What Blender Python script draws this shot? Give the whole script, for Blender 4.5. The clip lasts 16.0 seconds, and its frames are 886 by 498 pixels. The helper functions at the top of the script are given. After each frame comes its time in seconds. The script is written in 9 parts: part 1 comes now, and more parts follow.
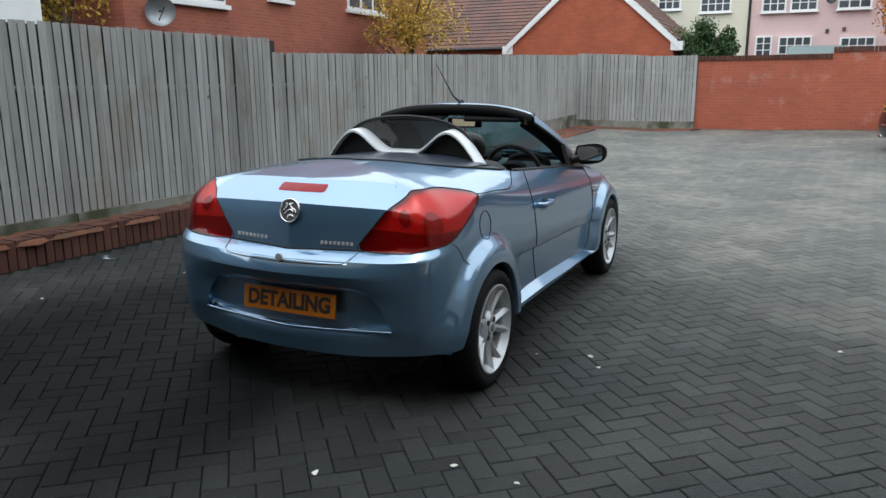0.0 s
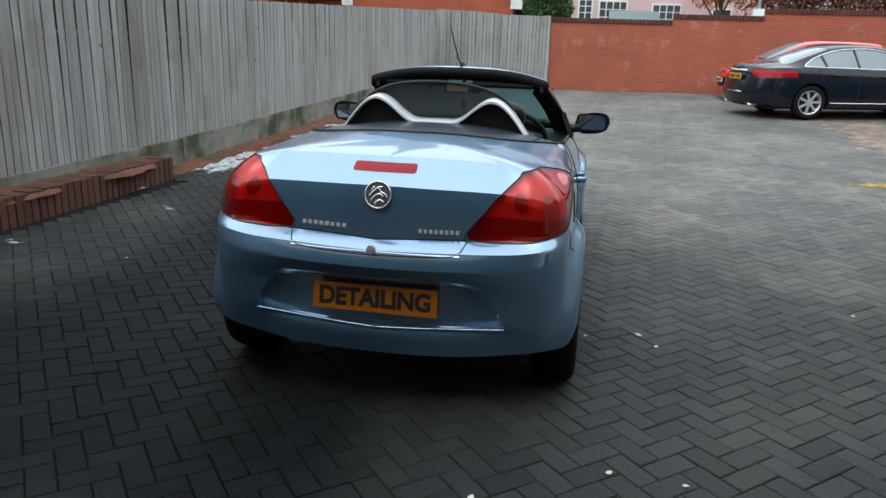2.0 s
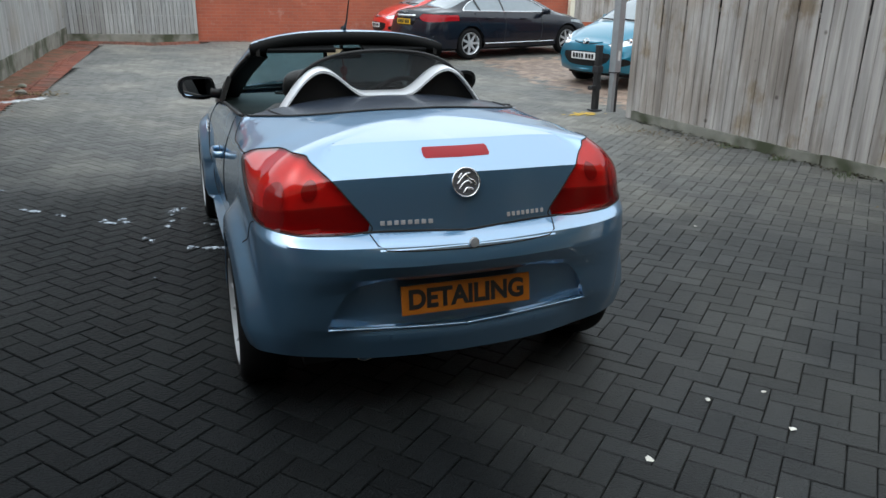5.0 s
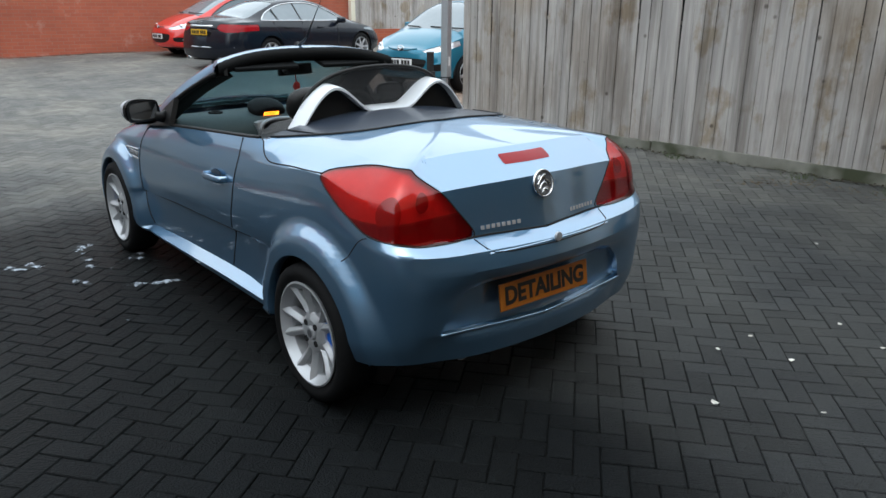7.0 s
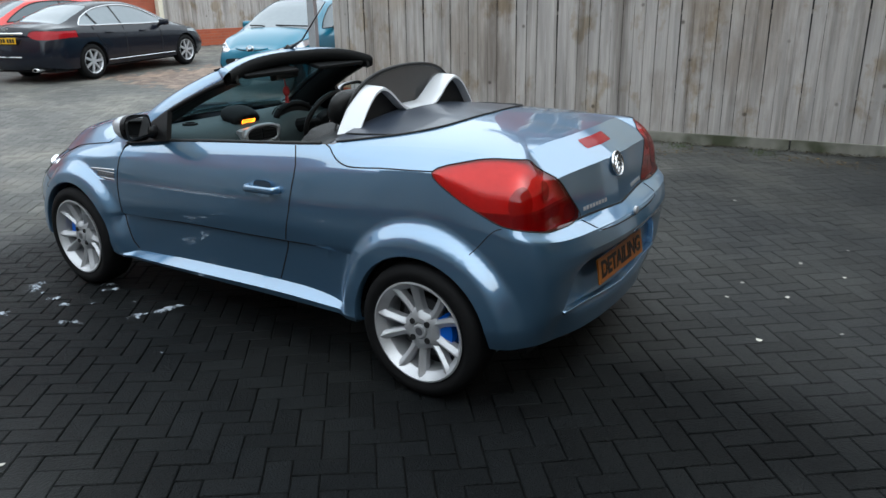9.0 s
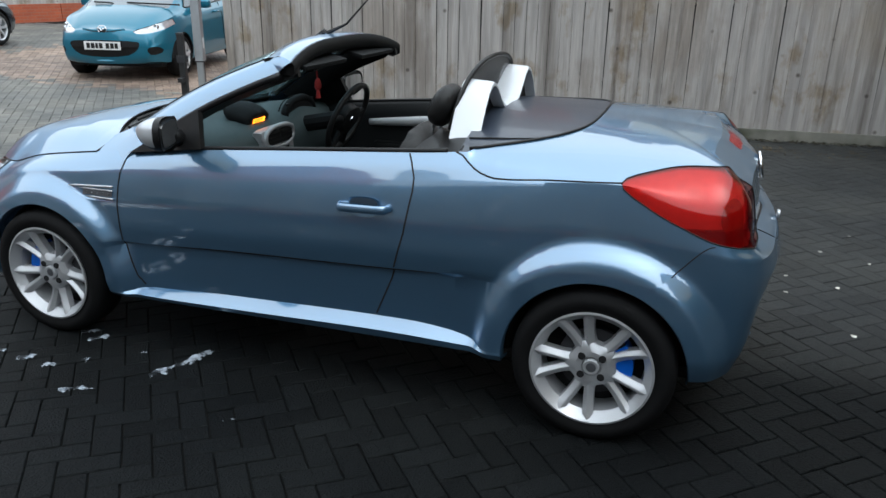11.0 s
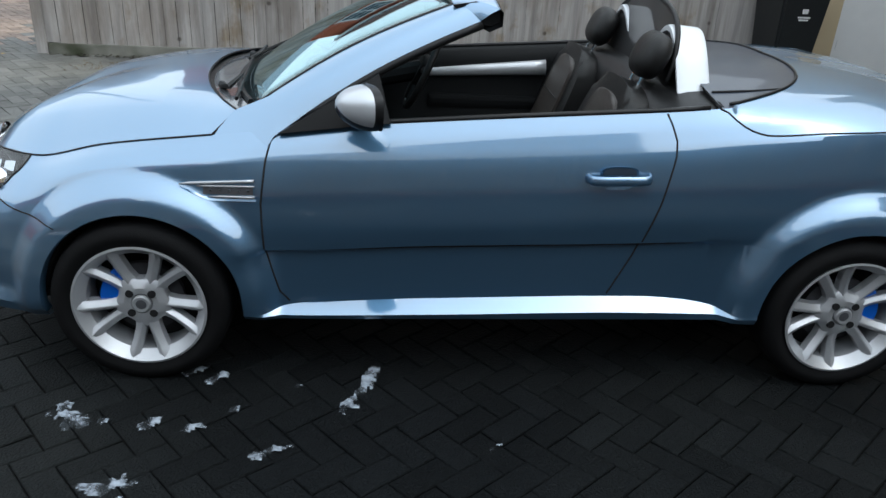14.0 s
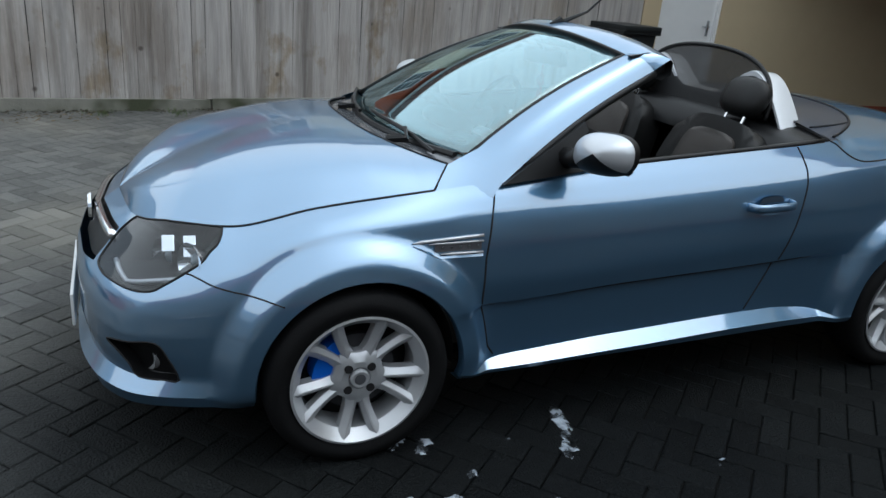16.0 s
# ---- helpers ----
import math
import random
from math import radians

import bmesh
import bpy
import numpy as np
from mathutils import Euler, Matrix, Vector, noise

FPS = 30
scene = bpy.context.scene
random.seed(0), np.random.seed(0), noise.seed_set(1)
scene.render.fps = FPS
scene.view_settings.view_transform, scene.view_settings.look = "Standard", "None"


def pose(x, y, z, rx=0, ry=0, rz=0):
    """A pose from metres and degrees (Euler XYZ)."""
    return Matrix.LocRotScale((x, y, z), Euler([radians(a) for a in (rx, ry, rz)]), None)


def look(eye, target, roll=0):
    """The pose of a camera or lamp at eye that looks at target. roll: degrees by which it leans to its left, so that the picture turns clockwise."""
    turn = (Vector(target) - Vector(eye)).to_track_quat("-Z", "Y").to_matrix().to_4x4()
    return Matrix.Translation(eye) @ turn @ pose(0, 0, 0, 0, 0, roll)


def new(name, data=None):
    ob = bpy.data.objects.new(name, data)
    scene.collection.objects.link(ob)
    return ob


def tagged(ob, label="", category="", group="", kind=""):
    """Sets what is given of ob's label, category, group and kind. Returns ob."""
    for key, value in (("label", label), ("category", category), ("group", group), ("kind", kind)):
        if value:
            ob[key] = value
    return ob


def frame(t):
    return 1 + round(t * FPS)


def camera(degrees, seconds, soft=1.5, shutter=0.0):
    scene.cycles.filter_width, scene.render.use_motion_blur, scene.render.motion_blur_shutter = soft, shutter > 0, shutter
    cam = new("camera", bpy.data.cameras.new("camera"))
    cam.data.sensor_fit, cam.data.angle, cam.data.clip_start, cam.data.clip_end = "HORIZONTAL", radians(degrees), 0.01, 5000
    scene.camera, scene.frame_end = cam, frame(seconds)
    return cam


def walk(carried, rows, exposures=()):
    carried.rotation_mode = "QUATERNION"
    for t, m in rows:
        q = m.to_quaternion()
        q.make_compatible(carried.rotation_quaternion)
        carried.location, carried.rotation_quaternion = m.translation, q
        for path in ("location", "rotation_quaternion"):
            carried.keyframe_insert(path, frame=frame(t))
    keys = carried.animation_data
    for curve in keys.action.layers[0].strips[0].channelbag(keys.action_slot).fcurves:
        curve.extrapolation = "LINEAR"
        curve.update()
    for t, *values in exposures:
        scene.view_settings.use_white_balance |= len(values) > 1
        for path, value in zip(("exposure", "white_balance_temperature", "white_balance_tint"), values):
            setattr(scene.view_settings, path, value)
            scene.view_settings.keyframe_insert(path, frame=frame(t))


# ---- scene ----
cam = camera(61.9, 16.0)
PATH = [
    (0, (2.075, -3.252, 1.476), (1.24, -1.487, 1.041), -0.4),
    (0.5, (1.737, -3.287, 1.488), (1.135, -1.435, 1.032), 0.4),
    (1, (1.467, -3.29, 1.491), (0.92, -1.428, 1.009), 0.3),
    (1.5, (1.143, -3.256, 1.509), (0.655, -1.385, 0.997), 1.0),
    (2, (0.774, -3.289, 1.519), (0.429, -1.397, 0.97), 1.8),
    (2.5, (0.449, -3.293, 1.524), (0.312, -1.383, 0.948), 1.7),
    (3, (0.155, -3.24, 1.525), (0.208, -1.34, 0.9), 1.3),
    (3.5, (-0.123, -3.239, 1.55), (0.111, -1.362, 0.901), 0.9),
    (4, (-0.371, -3.169, 1.545), (-0.036, -1.31, 0.887), 0.2),
    (6.5, (-1.9, -2.62, 1.616), (-0.759, -1.102, 0.988), 1.9),
    (7, (-2.151, -2.496, 1.601), (-0.945, -1.033, 0.966), 0.6),
    (7.5, (-2.522, -2.33, 1.645), (-1.251, -0.93, 0.993), -0.2),
    (8, (-2.786, -2.216, 1.656), (-1.359, -0.969, 1.018), 0.1),
    (8.5, (-2.949, -1.973, 1.633), (-1.447, -0.818, 0.993), -0.6),
    (11, (-3.208, -0.252, 1.604), (-1.432, 0.356, 0.916), 1.0),
    (11.5, (-3.184, 0.147, 1.578), (-1.387, 0.669, 0.873), 1.1),
    (12, (-3.208, 0.526, 1.592), (-1.4, 0.959, 0.853), 1.3),
    (12.5, (-3.219, 0.825, 1.56), (-1.401, 1.05, 0.758), 1.8),
    (13, (-3.111, 1.127, 1.541), (-1.292, 1.269, 0.722), 1.9),
    (13.5, (-3.052, 1.407, 1.554), (-1.233, 1.386, 0.723), 2.7),
    (14, (-3.054, 1.649, 1.568), (-1.243, 1.508, 0.732), 3.2),
    (14.5, (-2.962, 1.908, 1.512), (-1.149, 1.752, 0.682), 4.1),
    (15, (-2.88, 2.281, 1.503), (-1.061, 2.049, 0.704), 4.3),
    (15.5, (-2.825, 2.753, 1.52), (-1.076, 2.146, 0.764), 6.2),
    (16, (-2.719, 3.13, 1.498), (-1.016, 2.347, 0.801), 5.2),
]
walk(cam, [(t, look(eye, target, roll)) for t, eye, target, roll in PATH],
     [(0.0, 1.87, 5950.0, 3.0), (8.0, 1.9, 5900.0, 3.0), (12.5, 1.8, 5850.0, 3.0), (14.0, 1.7, 5800.0, 3.0), (16.0, 1.5, 5750.0, 3.0)])

# ---- light: an overcast late afternoon ----
world = bpy.data.worlds.new("sky")
scene.world = world
world.use_nodes = True
wn = world.node_tree.nodes
wl = world.node_tree.links
sky = wn.new("ShaderNodeTexSky")
sky.sky_type = "NISHITA"
sky.sun_disc = False
sky.sun_elevation = radians(65)
sky.sun_rotation = radians(205)
sky.air_density, sky.dust_density, sky.ozone_density = 1.0, 3.0, 1.0
wn["Background"].inputs["Strength"].default_value = 0.046
veil = wn.new("ShaderNodeHueSaturation")
veil.inputs["Saturation"].default_value = 0.35
wl.new(sky.outputs[0], veil.inputs["Color"])
wl.new(veil.outputs[0], wn["Background"].inputs["Color"])
sun = new("sun", bpy.data.lights.new("sun", "SUN"))
sun.data.energy, sun.data.angle, sun.data.color = 1.1, radians(150), (1.0, 0.985, 0.96)
sun.matrix_world = look((0.3, -0.8, 10.5), (0, 0, 0))
scene.view_settings.exposure = 1.9

# ---- mesh tools ----
def ground_z(x, y):
    """The yard dips gently towards its middle."""
    side = (0.16 if x < 0 else 0.075) * (1.0 - math.exp(-max(0.0, abs(x) - 1.2) / 1.8))
    u = max(0.0, y - 3.0)
    ease = lambda q: (lambda t: t * t * (3 - 2 * t))(max(0.0, min(1.0, q)))
    dip = 0.04 * ease((x - 3.6) / 1.6) * ease((y - 4.8) / 2.0) * (1 - ease((y - 8.8) / 2.6))
    return side + 0.030 * u * u / (u + 1.0) - dip


def link_mesh(name, verts, faces, material, parent=None, label="", smooth=False, flat_angle=None):
    me = bpy.data.meshes.new(name)
    me.from_pydata([tuple(v) for v in verts], [], [tuple(f) for f in faces])
    me.update()
    if material:
        me.materials.append(material)
    if smooth:
        me.polygons.foreach_set("use_smooth", [True] * len(me.polygons))
    if flat_angle:
        me.set_sharp_from_angle(angle=radians(flat_angle))
    ob = new(name, me)
    if parent:
        ob.parent = parent
    if label:
        tagged(ob, label=label)
    return ob


def part(name, bm, material, parent=None, label="", smooth=False, flat_angle=None):
    me = bpy.data.meshes.new(name)
    bmesh.ops.recalc_face_normals(bm, faces=bm.faces)
    bm.to_mesh(me)
    bm.free()
    if material:
        me.materials.append(material)
    if smooth or flat_angle:
        me.polygons.foreach_set("use_smooth", [True] * len(me.polygons))
    if flat_angle:
        me.set_sharp_from_angle(angle=radians(flat_angle))
    ob = new(name, me)
    if parent:
        ob.parent = parent
    if label:
        tagged(ob, label=label)
    return ob


def thing(name, m, label, category, group="", kind=""):
    ob = new(name)
    ob.matrix_world = m
    ob.empty_display_size = 0.1
    return tagged(ob, label, category, group, kind)


def box(bm, x0, x1, y0, y1, z0, z1, bevel=0.0, m=None):
    vs = [bm.verts.new(v) for v in ((x0, y0, z0), (x1, y0, z0), (x1, y1, z0), (x0, y1, z0), (x0, y0, z1), (x1, y0, z1), (x1, y1, z1), (x0, y1, z1))]
    fs = [bm.faces.new([vs[i] for i in f]) for f in ((3, 2, 1, 0), (4, 5, 6, 7), (0, 1, 5, 4), (1, 2, 6, 5), (2, 3, 7, 6), (3, 0, 4, 7))]
    if bevel:
        edges = list({e for f in fs for e in f.edges})
        r = bmesh.ops.bevel(bm, geom=edges, offset=bevel, segments=2, affect="EDGES", profile=0.7)
        vs = list({v for f in r["faces"] for v in f.verts} | {v for v in vs if v.is_valid})
    if m is not None:
        bmesh.ops.transform(bm, matrix=m, verts=[v for v in vs if v.is_valid])
    return bm


def boxed(*args, bevel=0.0, m=None):
    return box(bmesh.new(), *args, bevel=bevel, m=m)


def lathe(bm, profile, segments=32, axis="x", m=None, start=0.0, sweep=2 * math.pi):
    """Turns (along, radius) points round an axis."""
    rings = []
    full = abs(sweep - 2 * math.pi) < 1e-6
    n = segments if full else segments + 1
    for k in range(n):
        a = start + sweep * k / segments
        c, s = math.cos(a), math.sin(a)
        ring = []
        for along, r in profile:
            p = {"x": (along, r * c, r * s), "y": (r * c, along, r * s), "z": (r * c, r * s, along)}[axis]
            ring.append(bm.verts.new(m @ Vector(p) if m is not None else p))
        rings.append(ring)
    for k in range(segments):
        a, b = rings[k], rings[(k + 1) % n]
        for i in range(len(profile) - 1):
            bm.faces.new((a[i], a[i + 1], b[i + 1], b[i]))
    return bm


def tube(bm, pts, radius, sides=8, closed=False, flat=1.0, cap=True):
    """A round bar along points; radius may be one number or one per point."""
    pts = [Vector(p) for p in pts]
    n = len(pts)
    rad = radius if isinstance(radius, (list, tuple)) else [radius] * n
    rings = []
    prev = None
    for i, p in enumerate(pts):
        a = pts[(i - 1) % n] if (closed or i) else p
        b = pts[(i + 1) % n] if (closed or i < n - 1) else p
        t = (b - a).normalized()
        if prev is None:
            ref = Vector((0, 0, 1)) if abs(t.z) < 0.9 else Vector((1, 0, 0))
            side = t.cross(ref).normalized()
        else:
            side = (prev - t * prev.dot(t)).normalized()
        prev = side
        up = side.cross(t)
        rings.append([bm.verts.new(p + rad[i] * (math.cos(2 * math.pi * k / sides) * side + flat * math.sin(2 * math.pi * k / sides) * up)) for k in range(sides)])
    m = n if closed else n - 1
    for i in range(m):
        a, b = rings[i], rings[(i + 1) % n]
        for k in range(sides):
            bm.faces.new((a[k], a[(k + 1) % sides], b[(k + 1) % sides], b[k]))
    if cap and not closed:
        bm.faces.new(rings[0][::-1])
        bm.faces.new(rings[-1])
    return bm


def tubed(*args, **kw):
    return tube(bmesh.new(), *args, **kw)


def sheet(bm, grid, close=False):
    """Quads over a grid of points."""
    rows = [[bm.verts.new(p) for p in row] for row in grid]
    for a, b in zip(rows, rows[1:]):
        for i in range(len(a) - 1):
            bm.faces.new((a[i], a[i + 1], b[i + 1], b[i]))
    return bm


def thick(bm, depth):
    """Gives a sheet a second side."""
    bmesh.ops.recalc_face_normals(bm, faces=bm.faces)
    bmesh.ops.solidify(bm, geom=bm.faces[:], thickness=depth)
    return bm


def slab(bm, outline, depth, axis="y", bevel=0.0):
    """A flat outline of (u, w) points pushed to a depth along an axis, centred on 0."""
    def at(u, w, d):
        return {"y": (u, d, w), "x": (d, u, w), "z": (u, w, d)}[axis]
    a = [bm.verts.new(at(u, w, -depth / 2)) for u, w in outline]
    b = [bm.verts.new(at(u, w, depth / 2)) for u, w in outline]
    f0, f1 = bm.faces.new(a), bm.faces.new(b[::-1])
    n = len(a)
    for i in range(n):
        bm.faces.new((a[i], b[i], b[(i + 1) % n], a[(i + 1) % n]))
    if bevel:
        bmesh.ops.bevel(bm, geom=list(f0.edges) + list(f1.edges), offset=bevel, segments=2, affect="EDGES", profile=0.7)
    return bm


def smooth_curve(xs, ys):
    """A monotone cubic through knots."""
    xs, ys = np.array(xs, float), np.array(ys, float)
    h = np.diff(xs)
    s = np.diff(ys) / h
    d = np.zeros_like(ys)
    for i in range(1, len(xs) - 1):
        if s[i - 1] * s[i] > 0:
            w1, w2 = 2 * h[i] + h[i - 1], h[i] + 2 * h[i - 1]
            d[i] = (w1 + w2) / (w1 / s[i - 1] + w2 / s[i])
    d[0], d[-1] = s[0], s[-1]

    def f(x):
        x = np.clip(np.asarray(x, float), xs[0], xs[-1])
        k = np.clip(np.searchsorted(xs, x) - 1, 0, len(xs) - 2)
        t = (x - xs[k]) / h[k]
        return ((2 * t**3 - 3 * t**2 + 1) * ys[k] + (t**3 - 2 * t**2 + t) * h[k] * d[k] + (-2 * t**3 + 3 * t**2) * ys[k + 1] + (t**3 - t**2) * h[k] * d[k + 1])
    return f


def folded_curve(xs, ys, fold):
    """A curve through knots that bends sharply where fold is 1 and smoothly where it is 0."""
    xs, ys = [float(v) for v in xs], [float(v) for v in ys]
    n = len(xs)
    h = [xs[i + 1] - xs[i] for i in range(n - 1)]
    s = [(ys[i + 1] - ys[i]) / h[i] for i in range(n - 1)]
    d = [s[0]] + [0.0] * (n - 2) + [s[-1]]
    for i in range(1, n - 1):
        if s[i - 1] * s[i] > 0:
            w1, w2 = 2 * h[i] + h[i - 1], h[i] + 2 * h[i - 1]
            d[i] = (w1 + w2) / (w1 / s[i - 1] + w2 / s[i])

    def f(x):
        x = min(max(float(x), xs[0]), xs[-1])
        k = 0
        while k < n - 2 and x > xs[k + 1]:
            k += 1
        t = (x - xs[k]) / h[k]
        d0 = d[k] + (s[k] - d[k]) * fold[k]
        d1 = d[k + 1] + (s[k] * (1.5 if k == 8 else 1.0) - d[k + 1]) * fold[k + 1]
        return (2 * t**3 - 3 * t**2 + 1) * ys[k] + (t**3 - 2 * t**2 + t) * h[k] * d0 + (-2 * t**3 + 3 * t**2) * ys[k + 1] + (t**3 - t**2) * h[k] * d1
    return f


def soft_step(t, ease=0.16):
    """A straight ramp from 0 to 1 with short rounded ends."""
    total = 0.0
    for k in range(-3, 4):
        total += max(0.0, min(1.0, t + ease * k / 3))
    return total / 7


def inside(poly, u, w):
    """Signed distance to a polygon, below zero inside."""
    best, sign = 1e9, 1
    n = len(poly)
    for i in range(n):
        ax, ay = poly[i]
        bx, by = poly[(i + 1) % n]
        ex, ey, px, py = bx - ax, by - ay, u - ax, w - ay
        t = max(0.0, min(1.0, (px * ex + py * ey) / (ex * ex + ey * ey + 1e-12)))
        best = min(best, math.hypot(px - t * ex, py - t * ey))
        if (ay > w) != (by > w) and u < (w - ay) / (by - ay) * ex + ax:
            sign = -sign
    return sign * best


def rounded(points, per=5):
    """A closed outline smoothed through its points."""
    out = []
    n = len(points)
    for i in range(n):
        p0, p1, p2, p3 = (np.array(points[(i + k) % n], float) for k in (-1, 0, 1, 2))
        for j in range(per):
            t = j / per
            out.append(tuple(0.5 * (2 * p1 + (p2 - p0) * t + (2 * p0 - 5 * p1 + 4 * p2 - p3) * t * t + (3 * p1 - p0 - 3 * p2 + p3) * t**3)))
    return out


def spline(points, per=6):
    """An open line smoothed through its points."""
    p = [np.array(q, float) for q in points]
    p = [2 * p[0] - p[1]] + p + [2 * p[-1] - p[-2]]
    out = []
    for i in range(1, len(p) - 2):
        for j in range(per):
            t = j / per
            out.append(tuple(0.5 * (2 * p[i] + (p[i + 1] - p[i - 1]) * t + (2 * p[i - 1] - 5 * p[i] + 4 * p[i + 1] - p[i + 2]) * t * t + (3 * p[i] - p[i - 1] - 3 * p[i + 1] + p[i + 2]) * t**3)))
    out.append(tuple(p[-2]))
    return out

# ---- materials ----
def mat(name, color, rough=0.6, metal=0.0, coat=0.0, noise_amount=0.15, scale=8.0, bump=0.0, bump_scale=60.0, vary=0.0, island=0.0, stretch=(1, 1, 1), spec=0.5, second=None, second_scale=1.5, rough_vary=0.0, coords="Object"):
    """A procedural surface: base colour, two scales of variation, relief."""
    m = bpy.data.materials.new(name)
    m.use_nodes = True
    nt = m.node_tree
    n, l = nt.nodes, nt.links
    b = n["Principled BSDF"]
    b.inputs["Roughness"].default_value = rough
    b.inputs["Metallic"].default_value = metal
    b.inputs["Coat Weight"].default_value = coat
    b.inputs["Coat Roughness"].default_value = 0.04
    b.inputs["Specular IOR Level"].default_value = spec
    tc = n.new("ShaderNodeTexCoord")
    mp = n.new("ShaderNodeMapping")
    mp.inputs["Scale"].default_value = stretch
    l.new(tc.outputs[coords], mp.inputs[0])
    t1 = n.new("ShaderNodeTexNoise")
    t1.inputs["Scale"].default_value, t1.inputs["Detail"].default_value = scale, 6
    l.new(mp.outputs[0], t1.inputs["Vector"])
    t2 = n.new("ShaderNodeTexNoise")
    t2.inputs["Scale"].default_value, t2.inputs["Detail"].default_value = second_scale, 3
    l.new(mp.outputs[0], t2.inputs["Vector"])
    dark = [c * (1 - noise_amount) for c in color[:3]] + [1]
    light = [min(1, c * (1 + noise_amount)) for c in color[:3]] + [1]
    mix = n.new("ShaderNodeMix")
    mix.data_type = "RGBA"
    mix.inputs["A"].default_value, mix.inputs["B"].default_value = dark, light
    l.new(t1.outputs["Fac"], mix.inputs["Factor"])
    last = mix.outputs["Result"]
    if second:
        ramp = n.new("ShaderNodeMapRange")
        ramp.inputs["From Min"].default_value, ramp.inputs["From Max"].default_value = 0.45, 0.65
        l.new(t2.outputs["Fac"], ramp.inputs["Value"])
        mix2 = n.new("ShaderNodeMix")
        mix2.data_type = "RGBA"
        mix2.inputs["B"].default_value = (*second, 1)
        l.new(ramp.outputs[0], mix2.inputs["Factor"])
        l.new(last, mix2.inputs["A"])
        last = mix2.outputs["Result"]
    for amount, node, socket in ((vary, "ShaderNodeObjectInfo", "Random"), (island, "ShaderNodeNewGeometry", "Random Per Island")):
        if amount:
            info = n.new(node)
            mr = n.new("ShaderNodeMapRange")
            mr.inputs["To Min"].default_value, mr.inputs["To Max"].default_value = 1 - amount, 1 + amount
            l.new(info.outputs[socket], mr.inputs["Value"])
            hsv = n.new("ShaderNodeHueSaturation")
            l.new(mr.outputs[0], hsv.inputs["Value"])
            l.new(last, hsv.inputs["Color"])
            last = hsv.outputs[0]
    l.new(last, b.inputs["Base Color"])
    if rough_vary:
        rr = n.new("ShaderNodeMapRange")
        rr.inputs["To Min"].default_value, rr.inputs["To Max"].default_value = rough - rough_vary, rough + rough_vary
        l.new(t2.outputs["Fac"], rr.inputs["Value"])
        l.new(rr.outputs[0], b.inputs["Roughness"])
    if bump:
        t3 = n.new("ShaderNodeTexNoise")
        t3.inputs["Scale"].default_value, t3.inputs["Detail"].default_value = bump_scale, 5
        l.new(mp.outputs[0], t3.inputs["Vector"])
        bp = n.new("ShaderNodeBump")
        bp.inputs["Strength"].default_value, bp.inputs["Distance"].default_value = bump, 0.01
        l.new(t3.outputs["Fac"], bp.inputs["Height"])
        l.new(bp.outputs[0], b.inputs["Normal"])
    return m


def glass(name, color=(1, 1, 1), rough=0.0, alpha=0.2):
    """Thin pane: mostly clear, with a mirror-like sheen."""
    m = bpy.data.materials.new(name)
    m.use_nodes = True
    n, l = m.node_tree.nodes, m.node_tree.links
    n.remove(n["Principled BSDF"])
    tr, gl, fr, mx = n.new("ShaderNodeBsdfTransparent"), n.new("ShaderNodeBsdfGlossy"), n.new("ShaderNodeLayerWeight"), n.new("ShaderNodeMixShader")
    tr.inputs["Color"].default_value = (*color, 1)
    gl.inputs["Roughness"].default_value = rough
    fr.inputs["Blend"].default_value = 0.5
    pw = n.new("ShaderNodeMath")
    pw.operation = "POWER"
    pw.inputs[1].default_value = 4.0
    l.new(fr.outputs["Facing"], pw.inputs[0])
    ad = n.new("ShaderNodeMath")
    ad.operation = "MULTIPLY_ADD"
    ad.inputs[1].default_value, ad.inputs[2].default_value = 0.85, alpha
    l.new(pw.outputs[0], ad.inputs[0])
    l.new(ad.outputs[0], mx.inputs[0])
    l.new(tr.outputs[0], mx.inputs[1])
    l.new(gl.outputs[0], mx.inputs[2])
    l.new(mx.outputs[0], n["Material Output"].inputs["Surface"])
    return m


def lens_mat(name, clear, body, share, gloss=0.05):
    """Coloured lamp cover: tinted and half clear, with a sheen."""
    m = glass(name, clear, 0.02, gloss)
    n, l = m.node_tree.nodes, m.node_tree.links
    top = next(x for x in n if x.type == "MIX_SHADER")
    tr = next(x for x in n if x.type == "BSDF_TRANSPARENT")
    df, mx = n.new("ShaderNodeBsdfDiffuse"), n.new("ShaderNodeMixShader")
    df.inputs["Color"].default_value = (*body, 1)
    mx.inputs[0].default_value = share
    l.new(tr.outputs[0], mx.inputs[1])
    l.new(df.outputs[0], mx.inputs[2])
    l.new(mx.outputs[0], top.inputs[1])
    return m


